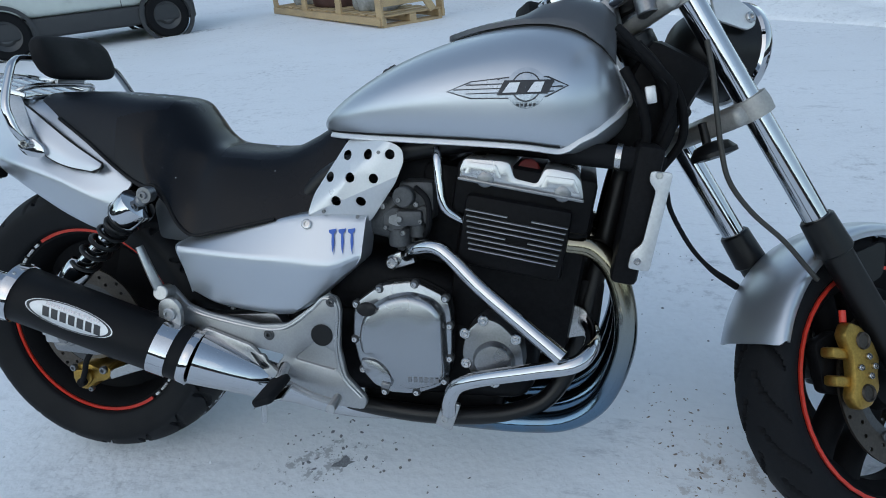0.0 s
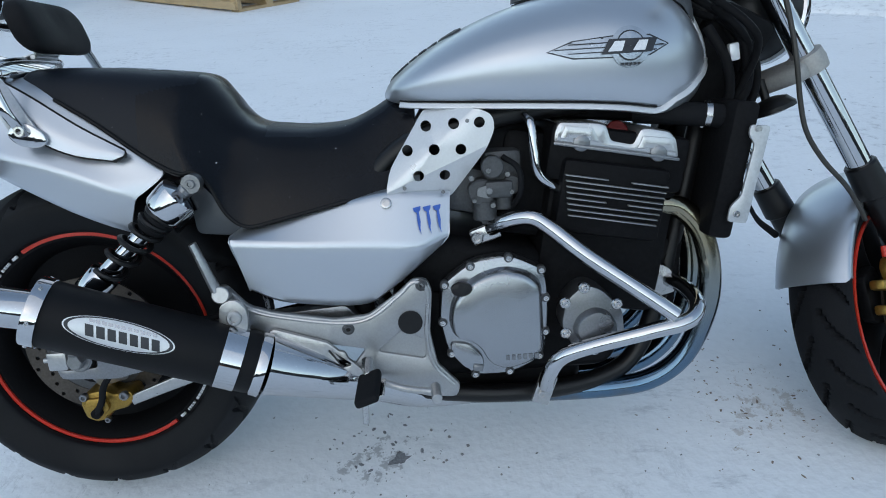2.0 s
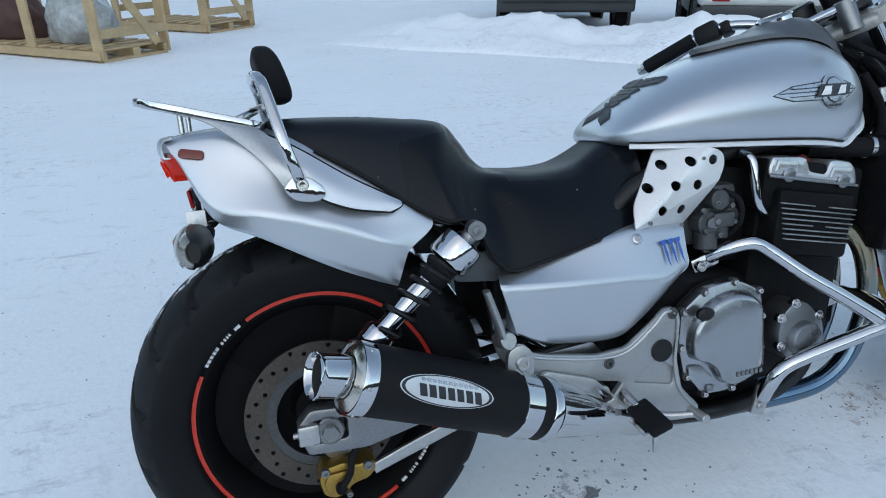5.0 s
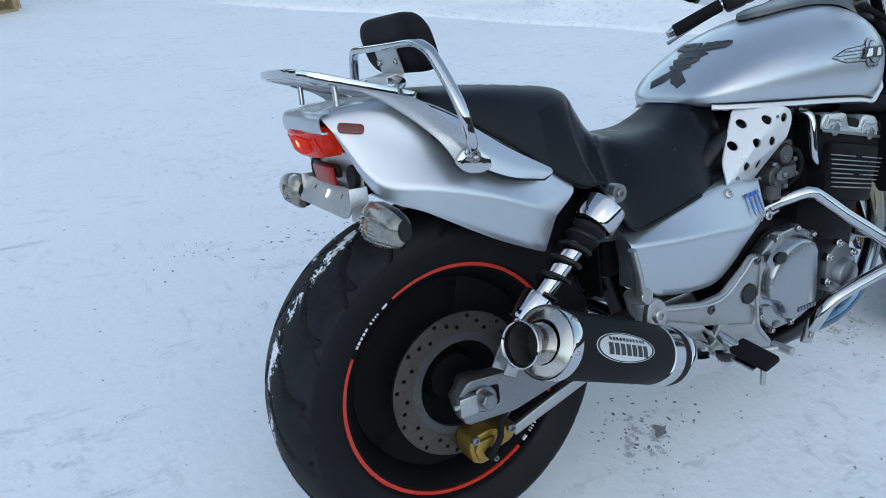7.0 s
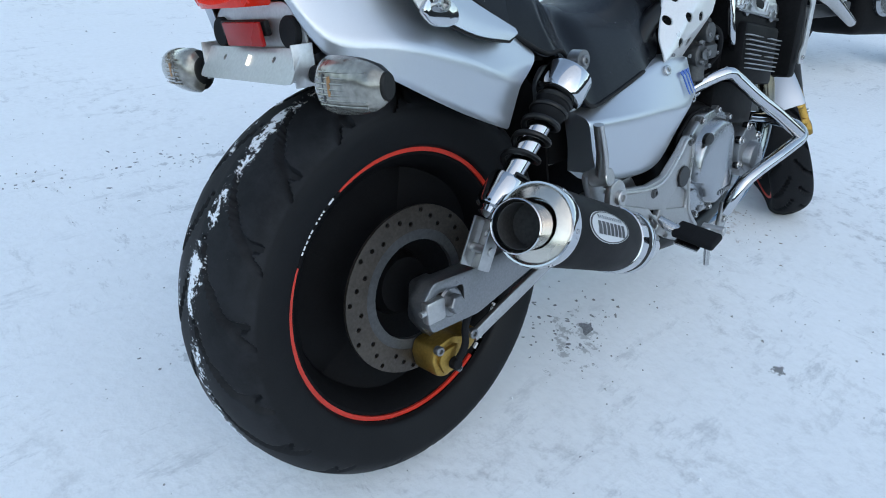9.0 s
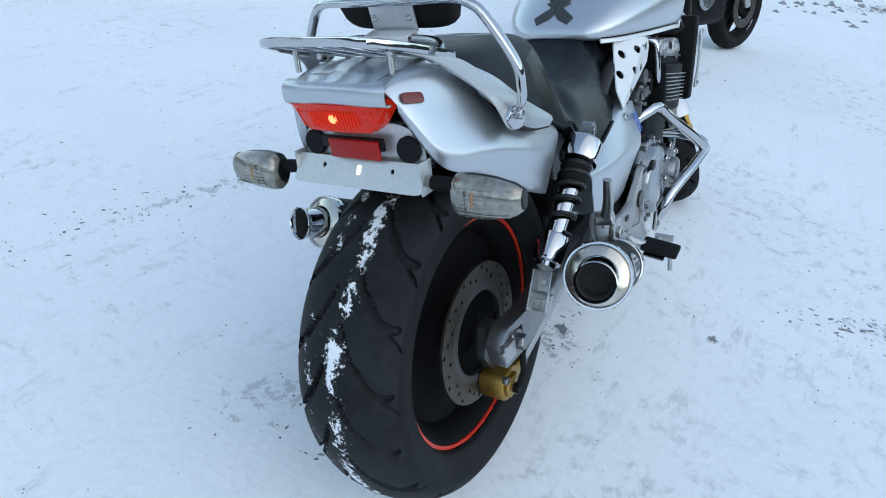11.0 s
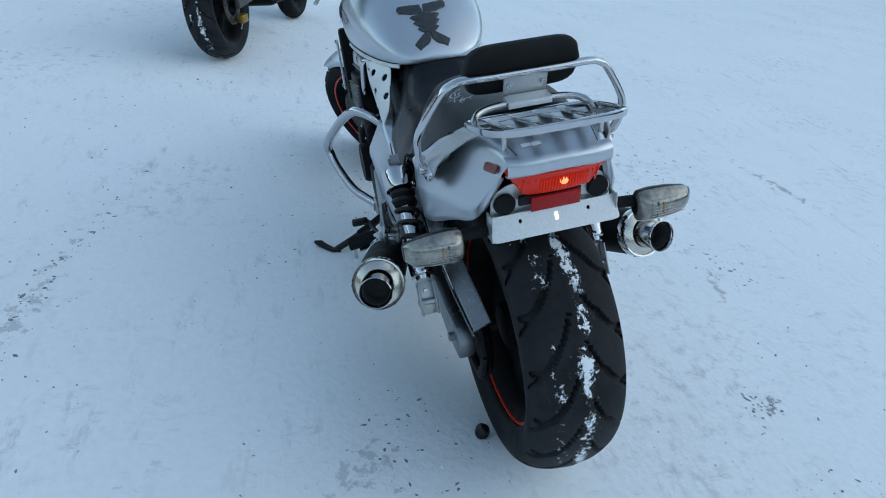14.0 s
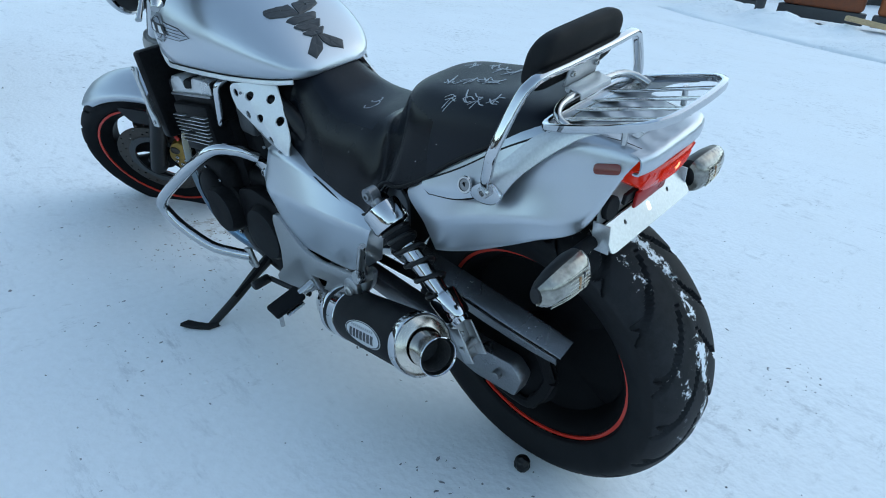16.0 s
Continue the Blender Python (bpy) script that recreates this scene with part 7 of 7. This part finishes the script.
def crate(m, length, depth, height, posts, label):
    """An open crate of raw boards on a pallet base."""
    c = thing("wooden_crate", m, label, "crate", "wooden crates")
    for y in (-depth / 2, 0, depth / 2):
        part("runner", block((length, 0.10, 0.09), pose(0, y, 0.075), 0.004, 1), WOOD, c)
    for k in range(4):
        part("skid_block", block((0.16, depth, 0.035), pose(-length / 2 + 0.08 + k * (length - 0.16) / 3, 0, 0.0175), 0.003, 1), WOOD, c)
    n = max(4, int(length / 0.22))
    for k in range(n):
        part("deck_board", block((0.14, depth, 0.022), pose(-length / 2 + 0.08 + k * (length - 0.16) / (n - 1), 0, 0.134), 0.003, 1), WOOD, c)
    for k in range(posts):
        x = -length / 2 + 0.05 + k * (length - 0.10) / (posts - 1)
        for y in (-depth / 2 - 0.012, depth / 2 + 0.012):
            part("post", block((0.145, 0.030, height), pose(x, y, height / 2 + 0.03), 0.003, 1), WOOD, c)
    for s in (-1, 1):
        part("top_rail", block((length, 0.026, 0.10), pose(0, s * (depth / 2 + 0.038), height - 0.05), 0.003, 1), WOOD, c)
        part("end_rail", block((0.026, depth, 0.10), pose(s * (length / 2 + 0.014), 0, 0.30), 0.003, 1), WOOD, c)
    part("end_brace", block((0.026, 0.10, 1.0), pose(length / 2 + 0.03, 0, 0.55, 35, 0, 0), 0.003, 1), WOOD, c)
    return c


crate(pose(-2.59, 8.49, 0, 0, 0, -40.5), 3.3, 0.90, 1.05, 4, "open raw pine crate with wrapped machine parts on snow")
crate(pose(-1.05, 10.6, 0, 0, 0, -41.5), 1.9, 0.95, 1.0, 3, "open raw pine crate on snow")
WRAP = mat("grey_wrapping_film", (0.36, 0.38, 0.38), 0.25, 0.1, coat=0.3, vary=0.3, big=3, bump=0.5, small=18, depth=0.02)
RUST = mat("dark_rusty_steel", (0.10, 0.05, 0.045), 0.7, 0.3, vary=0.5)


def lump(sx, sy, sz, seed):
    bm = bmesh.new()
    bmesh.ops.create_icosphere(bm, subdivisions=4, radius=1)
    for v in bm.verts:
        k = 1 + 0.16 * noise.noise(v.co * 2.2 + Vector((seed, 0, 0))) + 0.05 * noise.noise(v.co * 7)
        v.co = Vector((v.co.x * sx * k, v.co.y * sy * k, max(-0.55, v.co.z * k) * sz))
    return bm


for (x, y), s, m, lab in (((-1.95, 7.94), (0.42, 0.33, 0.38), WRAP, "machine part wrapped in grey film inside a crate"), ((-2.86, 8.72), (0.45, 0.34, 0.34), RUST, "dark rusty machine part inside a crate"), ((-3.52, 9.28), (0.28, 0.3, 0.4), WRAP, "machine part wrapped in grey film inside a crate")):
    p = part("wrapped_load", lump(*s, x), m, smooth=60)
    p.matrix_world = pose(x, y, 0.146 + 0.54 * s[2], 0, 0, -41)
    tagged(p, lab, "load", "crate loads")

# far edge of the yard, seen behind the bike at the end
for (x, y), (sx, sy, sz), c in (((6.0, -14.6), (1.2, 0.5, 0.6), (0.03, 0.04, 0.06)), ((4.5, -15.9), (1.6, 0.6, 0.7), (0.17, 0.045, 0.015)), ((2.9, -16.4), (1.2, 0.6, 0.75), (0.26, 0.07, 0.02))):
    mm = mat("faded_paint", c, 0.6, vary=0.4)
    e = thing("machine", pose(x, y, 0.1, 0, 0, 12), "faded dark and orange machine standing in deep snow", "machine", "machines at the yard's edge")
    part("body", block((sx, sy, sz), pose(0, 0, sz / 2 + 0.25), 0.08, 3), mm, e)
    part("underframe", block((sx * 1.1, sy * 0.8, 0.25), pose(0, 0, 0.12), 0.03), VAN_DARK, e)
post = part("post", rod((0, 0, -0.1), (0, 0, 1.1), 0.09), VAN_DARK)
post.matrix_world = pose(4.75, -13.0, 0.1)
tagged(post, "dark steel post in deep snow", "post")
plank = part("plank", block((0.9, 0.12, 0.08), None, 0.01), WOOD)
plank.matrix_world = pose(2.55, -12.3, 0.36, 8, -6, 34)
tagged(plank, "pale broken plank lying on a snow heap", "plank")

# unseen dark ring closing the yard, added so chrome and paint mirror a dark horizon
def ring_wall(r, n=180):
    """A rough closed wall with thickness, its top uneven like a line of trees and sheds."""
    rings = []
    for k in range(n):
        a = 2 * math.pi * k / n
        d = r + 3.0 * noise.noise((3 * math.cos(a), 3 * math.sin(a), 2))
        h = 5.4 + 2.2 * noise.noise((5 * math.cos(a), 5 * math.sin(a), 8)) + 0.9 * noise.noise((23 * math.cos(a), 23 * math.sin(a), 4))
        rings.append([(q * math.cos(a), q * math.sin(a), z) for q, z in ((d, -0.3), (d + 0.2, h), (d + 1.2, h + 0.3), (d + 2.0, -0.3))])
    return loft(rings + [rings[0]], False)


woods = part("backdrop", ring_wall(34.0), mat("dark_reflection_ring", (0.035, 0.034, 0.036), 0.9, vary=0.5, big=0.6, small=6), smooth=30)
tagged(woods, "unseen dark ring added round the yard for reflections", "woods", kind="structure")

# clods of dirty snow on the ground
def clods(seed, spots):
    rnd = random.Random(seed)
    out = []
    verts, faces = [], []
    for (cx, cy, sx, sy, turn, count, size) in spots:
        for _ in range(count):
            a, b = rnd.gauss(0, 0.5) * sx, rnd.gauss(0, 0.5) * sy
            t = radians(turn)
            x, y = cx + a * math.cos(t) - b * math.sin(t), cy + a * math.sin(t) + b * math.cos(t)
            s = size * rnd.uniform(0.3, 1.0)
            k = len(verts)
            for q in range(6):
                ang = q * math.pi / 3 + rnd.uniform(-0.3, 0.3)
                verts.append((x + s * math.cos(ang) * rnd.uniform(0.6, 1), y + s * math.sin(ang) * rnd.uniform(0.6, 1), -0.004))
            verts.append((x, y, s * rnd.uniform(0.25, 0.6)))
            faces += [(k + q, k + (q + 1) % 6, k + 6) for q in range(6)]
    return mesh_of(verts, faces)


DIRTY = mat("dirty_snow_crumbs", (0.26, 0.26, 0.27), 0.9, vary=0.5, big=9)
crumbs = part("snow_crumbs", clods(5, [(0.52, -0.02, 0.30, 0.14, 20, 60, 0.008), (1.25, -0.8, 0.7, 0.25, -70, 90, 0.010), (0.4, 1.27, 1.4, 0.16, -8, 110, 0.010), (8.3, -0.6, 2.2, 0.7, -35, 120, 0.07), (0.9, 0.8, 1.6, 1.2, 0, 60, 0.007), (0.5, -0.9, 1.6, 0.5, 0, 50, 0.007), (-0.3, 0.5, 0.7, 0.7, 0, 50, 0.006), (2.5, 1.6, 3, 2, 0, 80, 0.012)]), DIRTY, smooth=30)
tagged(crumbs, "crumbs of dirty snow and grit scattered about", "snow crumbs", kind="stuff")
WHITE_CRUMB = mat("white_snow_crumbs", (0.82, 0.85, 0.88), 0.8)
crumbs2 = part("snow_clods", clods(9, [(1.0, 0.5, 4, 3, 0, 260, 0.012)]), WHITE_CRUMB, smooth=30)
tagged(crumbs2, "loose white clods of snow", "snow clods", kind="stuff")

def flecks(seed, spots):
    """Flat specks of grit and wet dirt lying on the snow."""
    rnd = random.Random(seed)
    verts, faces = [], []
    for (cx, cy, sx, sy, turn, count, size) in spots:
        t = radians(turn)
        for _ in range(count):
            a, b = rnd.gauss(0, 0.5) * sx, rnd.gauss(0, 0.5) * sy
            x, y = cx + a * math.cos(t) - b * math.sin(t), cy + a * math.sin(t) + b * math.cos(t)
            s, long, way = size * 0.62 * rnd.uniform(0.15, 1.0) ** 1.5, rnd.uniform(1, 2.6), rnd.uniform(0, 3.1)
            k = len(verts)
            for q in range(7):
                ang = q * 2 * math.pi / 7
                u, v = s * long * math.cos(ang) * rnd.uniform(0.6, 1.1), s * math.sin(ang) * rnd.uniform(0.6, 1.1)
                px, py = x + u * math.cos(way) - v * math.sin(way), y + u * math.sin(way) + v * math.cos(way)
                verts.append((px, py, ground_z(px, py) + 0.0004))
            verts.append((x, y, ground_z(x, y) + 0.0022))
            faces += [(k + q, k + (q + 1) % 7, k + 7) for q in range(7)]
    return mesh_of(verts, faces)


GRIT = mat("wet_grit", (0.20, 0.21, 0.23), 0.8, vary=0.6, big=14)
BROWN = mat("brown_grit", (0.22, 0.17, 0.14), 0.85, vary=0.5, big=14)
for nm, seed, m, spots, lab in (("dirt_flecks", 3, GRIT, [(0.50, 0.04, 0.16, 0.10, 20, 60, 0.007), (0.56, -0.01, 0.012, 0.008, 10, 7, 0.024), (0.47, -0.02, 0.03, 0.02, 0, 6, 0.012), (1.22, -0.84, 0.42, 0.09, -62, 110, 0.013), (1.55, -1.2, 0.6, 0.25, -30, 60, 0.014),
        (0.78, -1.08, 0.24, 0.14, 20, 40, 0.010), (-0.01, -0.70, 0.09, 0.06, -25, 34, 0.011), (-0.29, -0.78, 0.16, 0.12, 0, 26, 0.008), (0.14, 1.35, 0.40, 0.12, -8, 60, 0.010), (0.75, 1.22, 0.50, 0.04, -10, 50, 0.011), (-0.06, 0.32, 0.24, 0.14, 0, 50, 0.007),
        (0.86, 0.62, 0.22, 0.16, 0, 22, 0.006), (0.9, 0.3, 2.4, 2.2, 0, 240, 0.0045), (0.2, -2.2, 3.0, 1.6, 0, 120, 0.006), (2.6, 1.0, 1.6, 1.2, 0, 90, 0.009), (1.2, 3.4, 3.4, 2.2, 0, 120, 0.009)], "dark flecks of grit and dirt on the snow"),
        ("brown_flecks", 8, BROWN, [(1.40, 0.12, 0.26, 0.20, 30, 130, 0.006), (1.25, 0.28, 0.2, 0.1, 0, 40, 0.005)], "brown grit on the snow beside the front wheel")):
    fl = part(nm, flecks(seed, spots), m, smooth=30)
    tagged(fl, lab, "dirt", kind="stuff")
# black round knob of unknown use, shaped as a small lump
stone = part("stone", lump(0.018, 0.018, 0.020, 2.0), BLACK, smooth=60)
stone.matrix_world = pose(-0.035, 0.122, 0.011)
tagged(stone, "small round black knob beside the rear tyre", "stone")

# the second motorcycle
B2 = pose(3.17, 0.85, 0, -11, 0, -19)
bike2 = thing("motorcycle", B2, "black motorcycle with silver tailpipe parked further off on snow", "motorcycle")
wheel("rear_wheel", (0, 0, 0.315), 0.315, 0.215, 0.085, 0.064, 0.11, bike2, (-0.085,), 0.12, ())
wheel("front_wheel", (1.42, 0, 0.30), 0.300, 0.215, 0.06, 0.046, 0.11, bike2, (-0.07, 0.065), 0.15, ())
part("tail", surface([[(-0.30, y, 0.80 - 2.2 * y * y), (-0.1, y, 0.80 - 2.6 * y * y), (0.15, y, 0.76 - 3.2 * y * y), (0.40, y, 0.74 - 3 * y * y)] for y in (-0.13, -0.07, 0, 0.07, 0.13)], 16, 20, 0.03), BLACK, bike2, "black tail and seat")
part("fuel_tank", moved(tank_mesh(), Matrix.Translation((-0.22, 0, 0.08))), BLACK, bike2, "black fuel tank")
part("engine", block((0.48, 0.34, 0.42), pose(0.78, 0, 0.42), 0.06, 4), ENGINE, bike2)
for q in (-1, 1):
    muf2 = part("muffler", tube([(0.50, q * 0.17, 0.28), (0.24, q * 0.215, 0.40), (-0.02, q * 0.235, 0.50), (-0.14, q * 0.24, 0.545)], [0.024, 0.036, 0.054, 0.058], 26, 20), STEEL, bike2, "brushed steel tapered muffler")
    ax2 = (-0.12, q * 0.01, 0.045)
    part("end_ring", turned([(0.046, -0.004), (0.060, -0.004), (0.061, 0.012), (0.056, 0.018), (0.046, 0.016)], (-0.14, q * 0.24, 0.545), ax2, 28, True), RUBBER, muf2, "black end ring")
    part("inner_ring", turned([(0.028, 0.0), (0.044, 0.0), (0.045, 0.014), (0.038, 0.018), (0.030, 0.012)], (-0.14, q * 0.24, 0.545), ax2, 28, True), CHROME, muf2)
    part("outlet", turned([(0.002, 0.002), (0.030, 0.002), (0.030, 0.010), (0.026, 0.008)], (-0.14, q * 0.24, 0.545), ax2, 24), ENGINE, muf2, "dark outlet")
part("engine_side_cover", turned([(0.09, 0), (0.09, 0.02), (0.075, 0.035), (0.01, 0.036)], (0.72, -0.17, 0.40), (0, -1, 0), 28), POLISHED, bike2, "polished engine cover")
part("inner_fender", surface([[(-0.33, y, 0.55), (-0.30, y, 0.66), (-0.15, y, 0.70), (0.1, y, 0.68), (0.3, y, 0.55)] for y in (-0.08, 0, 0.08)], 8, 20, 0.01), PLASTIC, bike2)
part("tail_reflector", block((0.012, 0.05, 0.03), pose(-0.335, 0.02, 0.62), 0.004), REFLECTOR, bike2, "red reflector")
part("heel_cup", turned([(0.02, 0), (0.045, 0.01), (0.058, 0.10), (0.050, 0.12)], (0.32, -0.19, 0.38), (0.1, 0, 1), 28), STEEL, bike2, "polished steel guard")
for s in (-1, 1):
    part("swing_arm", block((0.52, 0.035, 0.07), pose(0.24, s * 0.13, 0.335, 0, -4, 0), 0.012), GREYCAST, bike2)
    part("fork_leg", rod((1.40, s * 0.10, 0.30), (1.12, s * 0.10, 0.92), 0.026), ALU, bike2)
    part("shock_absorber", rod((0.05, s * 0.15, 0.42), (0.20, s * 0.15, 0.68), 0.024), BLACK, bike2)
part("front_fender", surface([[(1.42 + 0.325 * math.cos(a), y, 0.30 + (0.325 - 3 * y * y) * math.sin(a)) for a in np.linspace(radians(165), radians(45), 10)] for y in (-0.07, -0.03, 0.03, 0.07)], 10, 20, 0.005), SILVER_DARK, bike2)
part("rear_caliper", block((0.08, 0.05, 0.05), pose(0.05, -0.12, 0.22), 0.012), GOLD, bike2, "gold caliper")
part("tail_lamp", block((0.02, 0.10, 0.05), pose(-0.325, 0, 0.70), 0.008), REFLECTOR, bike2, "red tail lamp")
part("turn_signal", rod((-0.20, -0.20, 0.60), (-0.20, -0.26, 0.60), 0.028), BLACK, bike2)
part("turn_signal", rod((-0.20, 0.20, 0.60), (-0.20, 0.26, 0.60), 0.028), BLACK, bike2)
part("number_bracket", block((0.02, 0.16, 0.10), pose(-0.34, 0, 0.60, 0, -15, 0), 0.004), PLASTIC, bike2)
part("chain", tube([(0.0, 0.11, 0.36), (0.25, 0.11, 0.37), (0.5, 0.11, 0.36)], 0.012, 20, 8, 1.5), ENGINE, bike2)
part("hub_cover", turned([(0.02, 0.0), (0.06, 0.0), (0.07, 0.02), (0.05, 0.03)], (0, 0.085, 0.315), (0, 1, 0), 28), STEEL, bike2, "silver hub")
part("side_stand", tube([(0.62, 0.15, 0.26), (0.72, 0.28, 0.12), (0.76, 0.335, 0.065)], 0.012, 16), BLACK, bike2)
